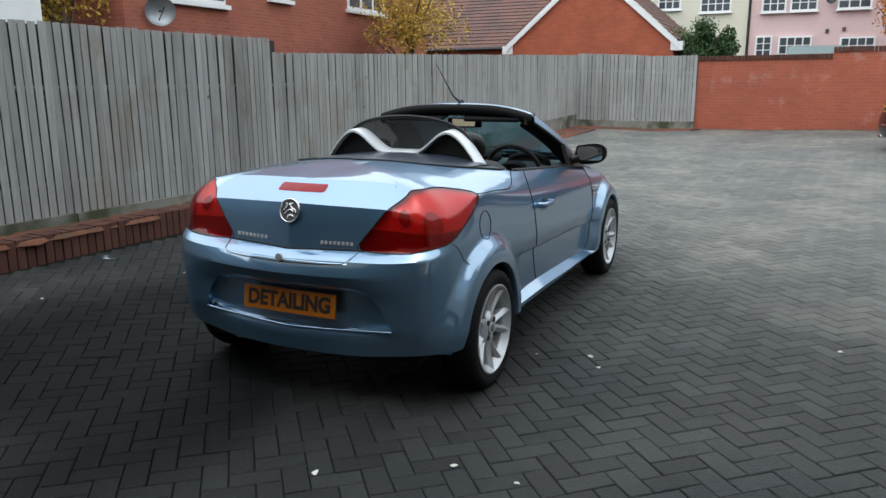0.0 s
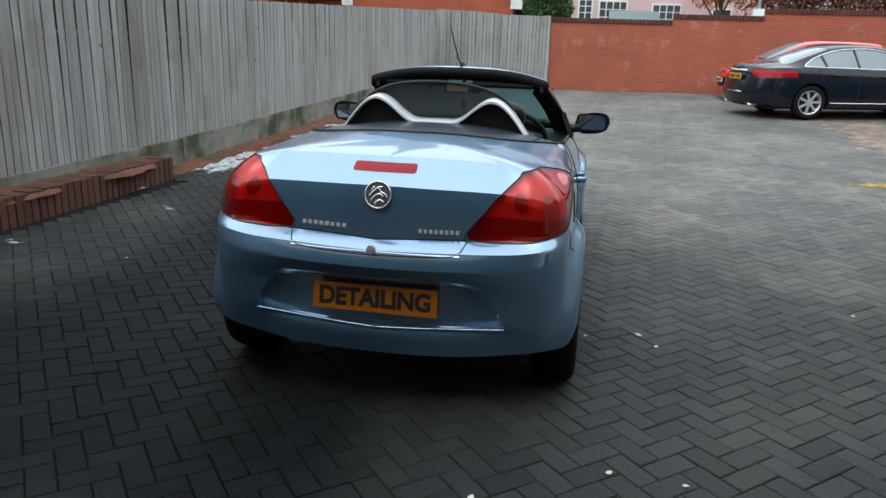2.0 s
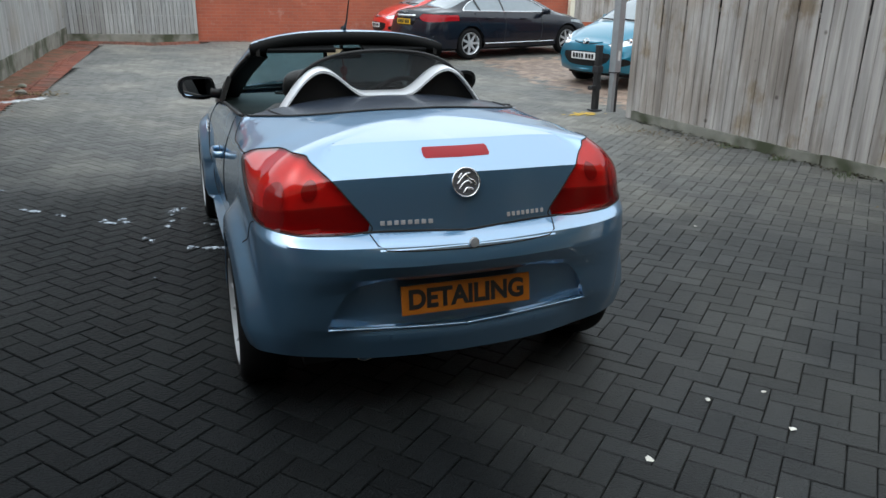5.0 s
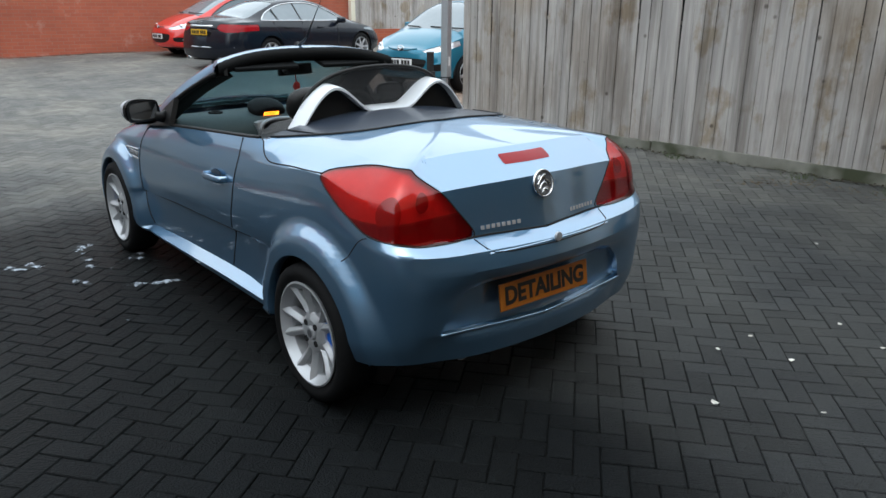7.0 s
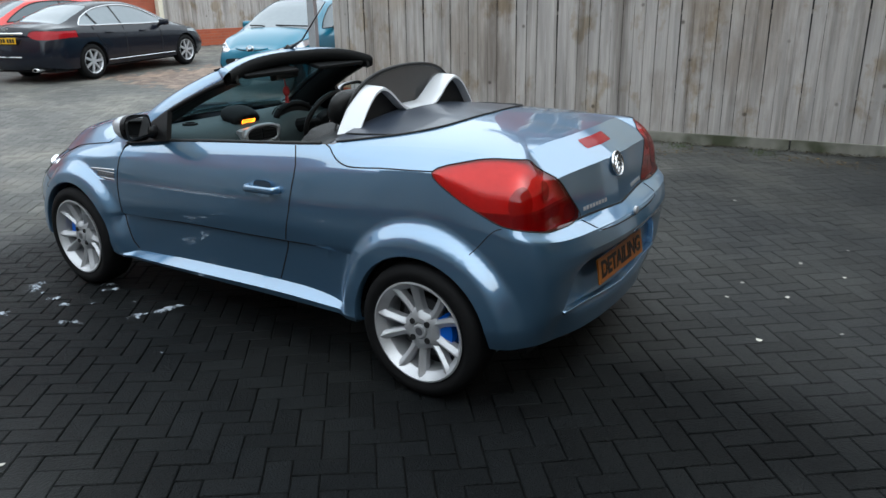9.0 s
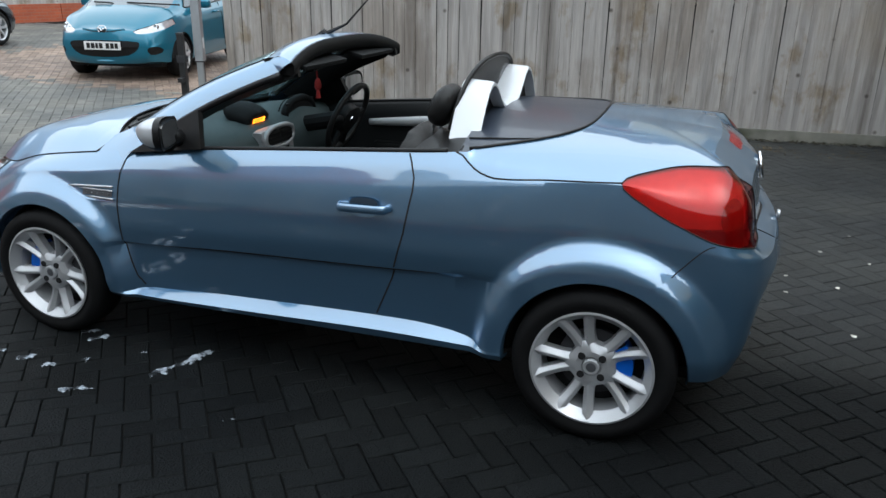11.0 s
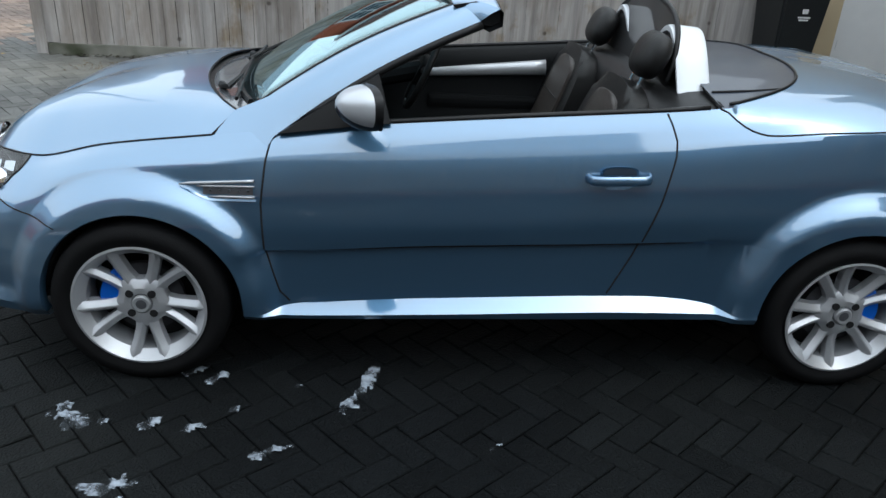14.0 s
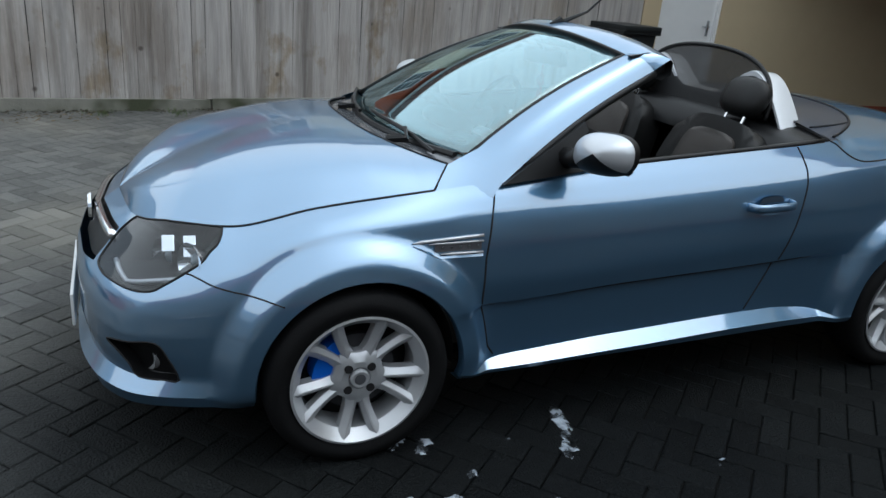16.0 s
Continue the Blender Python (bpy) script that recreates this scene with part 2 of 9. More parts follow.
def brick_mat(name, c1, c2, mortar, bw=0.225, bh=0.075, rough=0.9, axis="xz", bloom=0.0):
    m = bpy.data.materials.new(name)
    m.use_nodes = True
    n, l = m.node_tree.nodes, m.node_tree.links
    b = n["Principled BSDF"]
    b.inputs["Roughness"].default_value = rough
    tc, sep, com = n.new("ShaderNodeTexCoord"), n.new("ShaderNodeSeparateXYZ"), n.new("ShaderNodeCombineXYZ")
    l.new(tc.outputs["Object"], sep.inputs[0])
    l.new(sep.outputs[{"x": 0, "y": 1}[axis[0]]], com.inputs[0])
    l.new(sep.outputs[2], com.inputs[1])
    bt = n.new("ShaderNodeTexBrick")
    bt.inputs["Color1"].default_value, bt.inputs["Color2"].default_value, bt.inputs["Mortar"].default_value = (*c1, 1), (*c2, 1), (*mortar, 1)
    bt.inputs["Scale"].default_value, bt.inputs["Mortar Size"].default_value = 1.0, 0.006
    bt.inputs["Brick Width"].default_value, bt.inputs["Row Height"].default_value = bw, bh
    l.new(com.outputs[0], bt.inputs["Vector"])
    nz = n.new("ShaderNodeTexNoise")
    nz.inputs["Scale"].default_value, nz.inputs["Detail"].default_value = 1.2, 6
    l.new(tc.outputs["Object"], nz.inputs["Vector"])
    mr = n.new("ShaderNodeMapRange")
    mr.inputs["To Min"].default_value, mr.inputs["To Max"].default_value = 0.7, 1.3
    l.new(nz.outputs["Fac"], mr.inputs["Value"])
    hsv = n.new("ShaderNodeHueSaturation")
    l.new(mr.outputs[0], hsv.inputs["Value"])
    l.new(bt.outputs["Color"], hsv.inputs["Color"])
    last = hsv.outputs[0]
    if bloom:
        # pale salt marks on old brick
        n2, r2, m2 = n.new("ShaderNodeTexNoise"), n.new("ShaderNodeMapRange"), n.new("ShaderNodeMix")
        n2.inputs["Scale"].default_value, n2.inputs["Detail"].default_value, n2.inputs["Roughness"].default_value = 1.7, 8, 0.65
        r2.inputs["From Min"].default_value, r2.inputs["From Max"].default_value, r2.inputs["To Max"].default_value = 0.57, 0.74, bloom
        m2.data_type = "RGBA"
        m2.inputs["B"].default_value = (0.50, 0.36, 0.31, 1)
        l.new(tc.outputs["Object"], n2.inputs["Vector"])
        l.new(n2.outputs["Fac"], r2.inputs["Value"])
        l.new(r2.outputs[0], m2.inputs["Factor"])
        l.new(last, m2.inputs["A"])
        last = m2.outputs["Result"]
    l.new(last, b.inputs["Base Color"])
    bp = n.new("ShaderNodeBump")
    bp.inputs["Strength"].default_value, bp.inputs["Distance"].default_value, bp.invert = 0.6, 0.01, True
    l.new(bt.outputs["Fac"], bp.inputs["Height"])
    l.new(bp.outputs[0], b.inputs["Normal"])
    return m


def paving_mat(name, color, per):
    """Concrete block paving, with damp and painted car shade in one uneven patch."""
    m = mat(name, color, rough=0.75, spec=0.16, noise_amount=0.35, scale=30, second=(color[0] * 1.5, color[1] * 1.45, color[2] * 1.35), second_scale=0.9, bump=0.9, bump_scale=120, coords="Generated", **per)
    n, l = m.node_tree.nodes, m.node_tree.links
    b = n["Principled BSDF"]
    geo = n.new("ShaderNodeNewGeometry")
    for t in [t for t in n if t.type == "MAPPING"]:
        for k in list(t.inputs[0].links):
            l.remove(k)
        l.new(geo.outputs["Position"], t.inputs[0])
    # a ramp that rises towards the yard's open far corner
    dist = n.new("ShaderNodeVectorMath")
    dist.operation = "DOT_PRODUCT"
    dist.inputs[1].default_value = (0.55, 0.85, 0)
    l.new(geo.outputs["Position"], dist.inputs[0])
    nz = n.new("ShaderNodeTexNoise")
    nz.inputs["Scale"].default_value, nz.inputs["Detail"].default_value = 0.7, 5
    l.new(geo.outputs["Position"], nz.inputs["Vector"])
    add = n.new("ShaderNodeMath")
    add.operation = "MULTIPLY_ADD"
    add.inputs[1].default_value, add.inputs[2].default_value = 2.4, -1.2
    l.new(nz.outputs["Fac"], add.inputs[0])
    tot = n.new("ShaderNodeMath")
    l.new(add.outputs[0], tot.inputs[0])
    l.new(dist.outputs["Value"], tot.inputs[1])
    # rinse damp and the car's shade, both put into one darkening
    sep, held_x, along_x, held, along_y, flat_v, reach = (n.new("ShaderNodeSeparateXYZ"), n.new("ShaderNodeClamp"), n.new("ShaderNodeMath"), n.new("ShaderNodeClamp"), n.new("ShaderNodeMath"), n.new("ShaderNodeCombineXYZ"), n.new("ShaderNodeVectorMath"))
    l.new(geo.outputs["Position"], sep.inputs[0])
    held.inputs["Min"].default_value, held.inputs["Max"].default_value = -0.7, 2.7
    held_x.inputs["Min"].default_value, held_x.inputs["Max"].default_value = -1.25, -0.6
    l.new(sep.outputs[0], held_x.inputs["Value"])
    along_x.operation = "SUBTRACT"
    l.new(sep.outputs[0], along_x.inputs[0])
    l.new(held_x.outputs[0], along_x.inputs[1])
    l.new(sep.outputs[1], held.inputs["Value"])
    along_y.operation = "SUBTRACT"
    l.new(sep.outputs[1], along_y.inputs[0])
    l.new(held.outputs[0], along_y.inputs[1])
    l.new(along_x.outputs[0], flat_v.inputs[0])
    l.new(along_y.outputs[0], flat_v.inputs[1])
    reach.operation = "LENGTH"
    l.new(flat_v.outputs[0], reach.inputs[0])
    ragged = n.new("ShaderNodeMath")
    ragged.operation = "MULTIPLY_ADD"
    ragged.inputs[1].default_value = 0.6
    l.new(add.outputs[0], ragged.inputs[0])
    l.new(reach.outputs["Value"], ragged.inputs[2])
    damp_shade = n.new("ShaderNodeMapRange")
    damp_shade.interpolation_type = "SMOOTHSTEP"
    damp_shade.inputs["From Min"].default_value, damp_shade.inputs["From Max"].default_value = 0.45, 1.6
    damp_shade.inputs["To Min"].default_value, damp_shade.inputs["To Max"].default_value = 1.0, 0.0
    l.new(ragged.outputs[0], damp_shade.inputs["Value"])
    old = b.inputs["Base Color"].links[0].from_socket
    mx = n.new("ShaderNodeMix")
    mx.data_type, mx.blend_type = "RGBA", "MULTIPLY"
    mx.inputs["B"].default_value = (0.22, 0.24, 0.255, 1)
    l.new(damp_shade.outputs[0], mx.inputs["Factor"])
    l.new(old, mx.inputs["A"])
    # blocks paler and warmer further off
    far_pale = n.new("ShaderNodeMapRange")
    far_pale.interpolation_type = "SMOOTHSTEP"
    far_pale.inputs["From Min"].default_value, far_pale.inputs["From Max"].default_value = 0.6, 5.6
    l.new(tot.outputs[0], far_pale.inputs["Value"])
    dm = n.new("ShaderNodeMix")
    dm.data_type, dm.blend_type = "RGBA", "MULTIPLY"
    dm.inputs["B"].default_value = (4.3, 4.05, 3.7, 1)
    l.new(far_pale.outputs[0], dm.inputs["Factor"])
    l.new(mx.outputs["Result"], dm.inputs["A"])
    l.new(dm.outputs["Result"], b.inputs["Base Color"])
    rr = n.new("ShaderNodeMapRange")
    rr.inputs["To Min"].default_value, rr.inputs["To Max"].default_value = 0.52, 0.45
    l.new(damp_shade.outputs[0], rr.inputs["Value"])
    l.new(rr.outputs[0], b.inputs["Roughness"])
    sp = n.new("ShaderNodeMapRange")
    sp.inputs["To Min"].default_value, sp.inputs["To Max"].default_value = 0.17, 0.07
    l.new(damp_shade.outputs[0], sp.inputs["Value"])
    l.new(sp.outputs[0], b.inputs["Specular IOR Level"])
    return m


def wood_mat(name, color, streak, per, stain=0.5):
    """Weathered timber: upright grain, rain streaks, green and rust stains."""
    m = mat(name, color, rough=0.9, noise_amount=0.28, scale=5, stretch=(9, 9, 0.6), bump=0.5, bump_scale=14, coords="Object", second=streak, second_scale=1.6, **per)
    n, l = m.node_tree.nodes, m.node_tree.links
    b = n["Principled BSDF"]
    geo = n.new("ShaderNodeNewGeometry")
    for t in [t for t in n if t.type == "MAPPING"]:
        for k in list(t.inputs[0].links):
            l.remove(k)
        l.new(geo.outputs["Position"], t.inputs[0])
    old = b.inputs["Base Color"].links[0].from_socket
    nz = n.new("ShaderNodeTexNoise")
    nz.inputs["Scale"].default_value, nz.inputs["Detail"].default_value = 0.9, 6
    l.new(geo.outputs["Position"], nz.inputs["Vector"])
    st = n.new("ShaderNodeMapRange")
    st.inputs["From Min"].default_value, st.inputs["From Max"].default_value, st.inputs["To Max"].default_value = 0.56, 0.72, 0.5
    l.new(nz.outputs["Fac"], st.inputs["Value"])
    mx = n.new("ShaderNodeMix")
    mx.data_type = "RGBA"
    mx.inputs["B"].default_value = (color[0] * 0.75, color[1] * 0.62, color[2] * 0.42, 1)
    l.new(st.outputs[0], mx.inputs["Factor"])
    l.new(old, mx.inputs["A"])
    # knots
    vo = n.new("ShaderNodeTexVoronoi")
    vo.inputs["Scale"].default_value = 2.6
    l.new(geo.outputs["Position"], vo.inputs["Vector"])
    kn = n.new("ShaderNodeMapRange")
    kn.inputs["From Min"].default_value, kn.inputs["From Max"].default_value, kn.inputs["To Min"].default_value, kn.inputs["To Max"].default_value = 0.03, 0.075, 0.75, 0.0
    l.new(vo.outputs["Distance"], kn.inputs["Value"])
    m2 = n.new("ShaderNodeMix")
    m2.data_type = "RGBA"
    m2.inputs["B"].default_value = (0.07, 0.055, 0.045, 1)
    l.new(kn.outputs[0], m2.inputs["Factor"])
    l.new(mx.outputs["Result"], m2.inputs["A"])
    last = m2.outputs["Result"]
    # rain streaks run down the boards; pale and dark water marks lie across them
    for size, stretch, lo, hi, tint in ((1.0, (4.5, 4.5, 0.22), 0.52, 0.68, (0.52, 0.50, 0.48, 1)), (1.0, (1.1, 1.1, 0.45), 0.50, 0.60, (0.74, 0.70, 0.66, 1)), (1.0, (2.6, 2.6, 1.7), 0.56, 0.66, (0.72, 0.64, 0.52, 1))):
        mp = n.new("ShaderNodeMapping")
        mp.inputs["Scale"].default_value = stretch
        mp.inputs["Location"].default_value = (stretch[0] * 3.1, stretch[2] * 7.7, 1.3)
        l.new(geo.outputs["Position"], mp.inputs[0])
        t4 = n.new("ShaderNodeTexNoise")
        t4.inputs["Scale"].default_value, t4.inputs["Detail"].default_value, t4.inputs["Roughness"].default_value = size, 7, 0.62
        l.new(mp.outputs[0], t4.inputs["Vector"])
        r4 = n.new("ShaderNodeMapRange")
        r4.inputs["From Min"].default_value, r4.inputs["From Max"].default_value, r4.inputs["To Max"].default_value = lo, hi, stain
        l.new(t4.outputs["Fac"], r4.inputs["Value"])
        m4 = n.new("ShaderNodeMix")
        m4.data_type, m4.blend_type = "RGBA", "MULTIPLY"
        m4.inputs["B"].default_value = tint
        l.new(r4.outputs[0], m4.inputs["Factor"])
        l.new(last, m4.inputs["A"])
        last = m4.outputs["Result"]
    l.new(last, b.inputs["Base Color"])
    return m


M = {}
M["paint"] = mat("blue_metallic_paint", (0.118, 0.244, 0.402), rough=0.33, metal=0.75, coat=1.0, noise_amount=0.04, scale=900)
M["paint"].node_tree.nodes["Principled BSDF"].inputs["Coat IOR"].default_value = 2.5
M["paint"].node_tree.nodes["Principled BSDF"].inputs["Coat Roughness"].default_value = 0.05
# near-black blue for the shade painted behind the door handle
M["handle_slot"] = mat("handle_recess_shade", (0.03, 0.045, 0.065), rough=0.5, noise_amount=0.1)
M["red_lens_low"] = lens_mat("deep_red_lens", (0.80, 0.02, 0.03), (0.20, 0.003, 0.006), 0.18)
M["paint_silver"] = mat("silver_paint", (0.66, 0.68, 0.71), rough=0.35, metal=0.12, coat=0.6, noise_amount=0.03, scale=600)
M["scuttle"] = mat("dark_scuttle", (0.085, 0.09, 0.10), rough=0.25, coat=0.8, noise_amount=0.05, scale=300)
M["mirror_cap"] = mat("silver_mirror_cap", (0.55, 0.57, 0.6), rough=0.38, metal=0.5, coat=0.4, noise_amount=0.03, scale=600)
M["black_trim"] = mat("black_plastic", (0.007, 0.007, 0.0075), spec=0.3, rough=0.4, noise_amount=0.2, scale=80, bump=0.1, bump_scale=400)
M["tonneau"] = mat("grey_tonneau_panel", (0.024, 0.032, 0.050), coat=0.3, rough=0.35, noise_amount=0.12, scale=120, bump=0.05, bump_scale=900)
M["gap"] = mat("dark_gap", (0.006, 0.006, 0.007), rough=0.8, noise_amount=0.1)
M["rubber"] = mat("tyre_rubber", (0.005, 0.005, 0.0055), spec=0.2, rough=0.75, noise_amount=0.3, scale=30, bump=0.2, bump_scale=200)
M["alloy"] = mat("alloy_silver", (0.50, 0.51, 0.53), rough=0.36, metal=0.5, coat=0.4, noise_amount=0.05, scale=200)
M["chrome"] = mat("chrome", (0.8, 0.81, 0.83), rough=0.08, metal=1.0, noise_amount=0.03)
M["dark_metal"] = mat("dark_metal", (0.05, 0.05, 0.055), rough=0.5, metal=0.6, noise_amount=0.3)
M["badge_field"] = mat("badge_field", (0.16, 0.165, 0.18), rough=0.3, metal=0.6, noise_amount=0.1)
M["blue_caliper"] = mat("blue_caliper_paint", (0.01, 0.12, 0.6), rough=0.4, noise_amount=0.1)
M["red_lens"] = lens_mat("red_lamp_lens", (0.95, 0.14, 0.11), (0.30, 0.006, 0.012), 0.14)
M["brake_lens"] = mat("brake_lamp_lens", (0.26, 0.005, 0.010), spec=0.2, rough=0.2, coat=0.12, noise_amount=0.12, scale=14)
M["lamp_tray"] = mat("silvered_lamp_tray", (0.58, 0.40, 0.40), rough=0.35, metal=0.3, noise_amount=0.15, scale=40)
M["lamp_tray_low"] = mat("dull_lamp_tray", (0.22, 0.16, 0.15), rough=0.4, metal=0.3, noise_amount=0.2, scale=40)
M["amber_lens"] = mat("amber_lamp_lens", (0.26, 0.13, 0.06), spec=0.3, rough=0.15, coat=0.35, noise_amount=0.2, scale=60)
M["dark_lens"] = mat("smoked_lamp_lens", (0.17, 0.085, 0.075), spec=0.3, rough=0.15, coat=0.35, noise_amount=0.2, scale=60)
M["leather"] = mat("black_leather", (0.008, 0.008, 0.008), spec=0.3, rough=0.4, noise_amount=0.2, scale=20, bump=0.25, bump_scale=350)
M["leather_tan"] = mat("worn_grey_leather", (0.036, 0.030, 0.026), rough=0.42, noise_amount=0.2, scale=14, bump=0.25, bump_scale=300)
M["cabin"] = mat("dark_cabin_plastic", (0.006, 0.0065, 0.007), spec=0.15, rough=0.55, noise_amount=0.15, scale=60, bump=0.1, bump_scale=500)
M["dash"] = mat("grey_green_dashboard", (0.06, 0.08, 0.083), spec=0.3, rough=0.5, noise_amount=0.1, scale=40, bump=0.12, bump_scale=500)
M["mesh"] = mat("dark_wind_mesh", (0.012, 0.012, 0.013), rough=0.6, noise_amount=0.1)
M["mesh"].node_tree.nodes["Principled BSDF"].inputs["Alpha"].default_value = 0.86
M["glass"] = glass("clear_glass", (0.66, 0.78, 0.82), 0.0, 0.27)
M["glass"].node_tree.nodes["Glossy BSDF"].inputs["Color"].default_value = (0.74, 0.92, 0.96, 1)
M["lamp_glass"] = glass("lamp_glass", (0.80, 0.83, 0.86), 0.0, 0.06)
M["mirror"] = mat("mirror_glass", (0.75, 0.77, 0.78), rough=0.02, metal=1.0, noise_amount=0.0)
M["plate"] = mat("amber_plate", (0.30, 0.095, 0.006), rough=0.35, coat=0.5, noise_amount=0.08, scale=30)
M["plate_white"] = mat("white_plate", (0.75, 0.75, 0.74), rough=0.4, noise_amount=0.04)
M["ink"] = mat("black_ink", (0.01, 0.01, 0.01), rough=0.5, noise_amount=0.05)
M["fence_wood"] = wood_mat("weathered_grey_fence", (0.33, 0.33, 0.318), (0.27, 0.27, 0.266), dict(vary=0.12), 0.45)
M["fence_tan"] = wood_mat("weathered_tan_fence", (0.415, 0.388, 0.365), (0.32, 0.30, 0.285), dict(vary=0.05), 1.0)
M["concrete"] = mat("stained_concrete", (0.21, 0.205, 0.175), rough=0.92, noise_amount=0.4, scale=6, second=(0.05, 0.056, 0.03), second_scale=2.2, bump=0.4, bump_scale=60)
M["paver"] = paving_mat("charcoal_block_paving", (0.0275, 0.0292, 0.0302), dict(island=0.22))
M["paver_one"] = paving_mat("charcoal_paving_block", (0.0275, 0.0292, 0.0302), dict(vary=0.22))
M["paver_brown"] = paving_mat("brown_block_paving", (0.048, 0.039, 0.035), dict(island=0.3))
M["joint"] = mat("joint_sand", (0.013, 0.0125, 0.0115), spec=0.1, rough=0.95, noise_amount=0.4, scale=30, bump=0.6, bump_scale=80)
M["red_brick"] = brick_mat("red_brickwork", (0.40, 0.095, 0.04), (0.33, 0.075, 0.035), (0.30, 0.13, 0.085))
M["red_brick_wall"] = brick_mat("stained_red_brickwork", (0.36, 0.095, 0.05), (0.31, 0.08, 0.045), (0.29, 0.12, 0.08), bloom=0.5)
M["red_brick_y"] = brick_mat("red_brickwork_return", (0.36, 0.10, 0.06), (0.29, 0.085, 0.05), (0.28, 0.15, 0.11), axis="yz")
M["brick_one"] = mat("red_brick", (0.0864, 0.0317, 0.0209), rough=0.9, noise_amount=0.3, scale=20, bump=0.5, bump_scale=90, vary=0.22)
M["brick_strip"] = mat("red_brick_edging", (0.17, 0.052, 0.03), rough=0.9, noise_amount=0.35, scale=12, bump=0.5, bump_scale=90, island=0.25, second=(0.09, 0.045, 0.03), second_scale=1.4)
M["tile_roof"] = mat("brown_roof_tiles", (0.14, 0.07, 0.055), rough=0.85, noise_amount=0.3, scale=6, second=(0.09, 0.055, 0.05), second_scale=1.0)
M["white_paint"] = mat("white_paint", (0.78, 0.78, 0.77), rough=0.5, noise_amount=0.05, scale=6)
M["cream"] = mat("cream_render", (0.52, 0.42, 0.27), rough=0.9, noise_amount=0.08, scale=3, bump=0.25, bump_scale=80)
M["cream_pale"] = mat("pale_cream_render", (0.66, 0.62, 0.50), rough=0.9, noise_amount=0.06, scale=2, bump=0.2, bump_scale=60)
M["pink"] = mat("pink_render", (0.66, 0.47, 0.46), rough=0.9, noise_amount=0.06, scale=2, bump=0.2, bump_scale=60)
M["window_dark"] = mat("dark_window_glass", (0.05, 0.06, 0.07), rough=0.06, noise_amount=0.3, scale=2, spec=0.8)
M["steel"] = mat("galvanised_steel", (0.42, 0.44, 0.46), rough=0.45, metal=0.7, noise_amount=0.15, scale=14)
# also covers the added sheets that darken the fence gaps
M["black_paint"] = mat("black_steel_and_gap_shade", (0.015, 0.015, 0.016), rough=0.5, noise_amount=0.3, scale=20)
M["bin"] = mat("black_bin_plastic", (0.014, 0.016, 0.017), rough=0.5, noise_amount=0.2, scale=15, bump=0.1, bump_scale=200)
M["foam"] = mat("white_wash_foam", (0.42, 0.47, 0.54), rough=0.7, noise_amount=0.08, scale=40, bump=0.6, bump_scale=120)
M["yellow_mark"] = mat("worn_yellow_paint", (0.5, 0.33, 0.05), rough=0.85, noise_amount=0.4, scale=30)
M["leaf"] = mat("green_leaves", (0.035, 0.075, 0.018), rough=0.7, noise_amount=0.3, island=0.4, scale=3)
M["leaf_pale"] = mat("pale_green_leaves", (0.12, 0.15, 0.05), rough=0.7, noise_amount=0.3, island=0.4, scale=3)
M["leaf_yellow"] = mat("yellow_leaves", (0.42, 0.27, 0.04), rough=0.7, noise_amount=0.3, island=0.45, scale=3)
M["leaf_orange"] = mat("orange_leaves", (0.55, 0.2, 0.02), rough=0.7, noise_amount=0.3, island=0.45, scale=3)
M["leaf_russet"] = mat("russet_leaves", (0.16, 0.055, 0.03), rough=0.7, noise_amount=0.3, island=0.45, scale=3)
M["bark"] = mat("bark", (0.09, 0.07, 0.05), rough=0.95, noise_amount=0.3, scale=12, bump=0.6, bump_scale=30)
M["litter"] = mat("dead_leaves", (0.13, 0.09, 0.04), rough=0.9, noise_amount=0.4, island=0.5, scale=10)
M["saloon_paint"] = mat("dark_blue_car_paint", (0.004, 0.006, 0.012), spec=0.3, rough=0.25, coat=0.35, noise_amount=0.05)
M["hatch_paint"] = mat("turquoise_car_paint", (0.012, 0.15, 0.235), rough=0.3, metal=0.4, coat=0.8, noise_amount=0.05)
M["red_car"] = mat("red_car_paint", (0.55, 0.018, 0.012), rough=0.3, coat=1.0, noise_amount=0.05)
M["car_glass"] = mat("tinted_car_glass", (0.06, 0.085, 0.10), rough=0.05, noise_amount=0.1, spec=0.9)
M["car_glass_pale"] = mat("pale_car_glass", (0.17, 0.20, 0.22), rough=0.05, noise_amount=0.1, spec=0.9)
M["orange_glow"] = mat("orange_display", (0.8, 0.2, 0.01), rough=0.4, noise_amount=0.2, scale=60)
M["orange_glow"].node_tree.nodes["Principled BSDF"].inputs["Emission Color"].default_value = (1.0, 0.22, 0.01, 1)
M["orange_glow"].node_tree.nodes["Principled BSDF"].inputs["Emission Strength"].default_value = 1.6
M["red_cloth"] = mat("red_ornament", (0.35, 0.02, 0.02), rough=0.7, noise_amount=0.3, scale=30)


def foam_gaps(m, scale, least):
    """Lets the damp ground show through thin suds."""
    n, l = m.node_tree.nodes, m.node_tree.links
    tc, nz, mr = n.new("ShaderNodeTexCoord"), n.new("ShaderNodeTexNoise"), n.new("ShaderNodeMapRange")
    nz.inputs["Scale"].default_value, nz.inputs["Detail"].default_value = scale, 5
    mr.inputs["From Min"].default_value, mr.inputs["From Max"].default_value = 0.44, 0.68
    mr.inputs["To Min"].default_value, mr.inputs["To Max"].default_value = least, 0.95
    l.new(tc.outputs["Object"], nz.inputs["Vector"])
    l.new(nz.outputs["Fac"], mr.inputs["Value"])
    l.new(mr.outputs[0], n["Principled BSDF"].inputs["Alpha"])


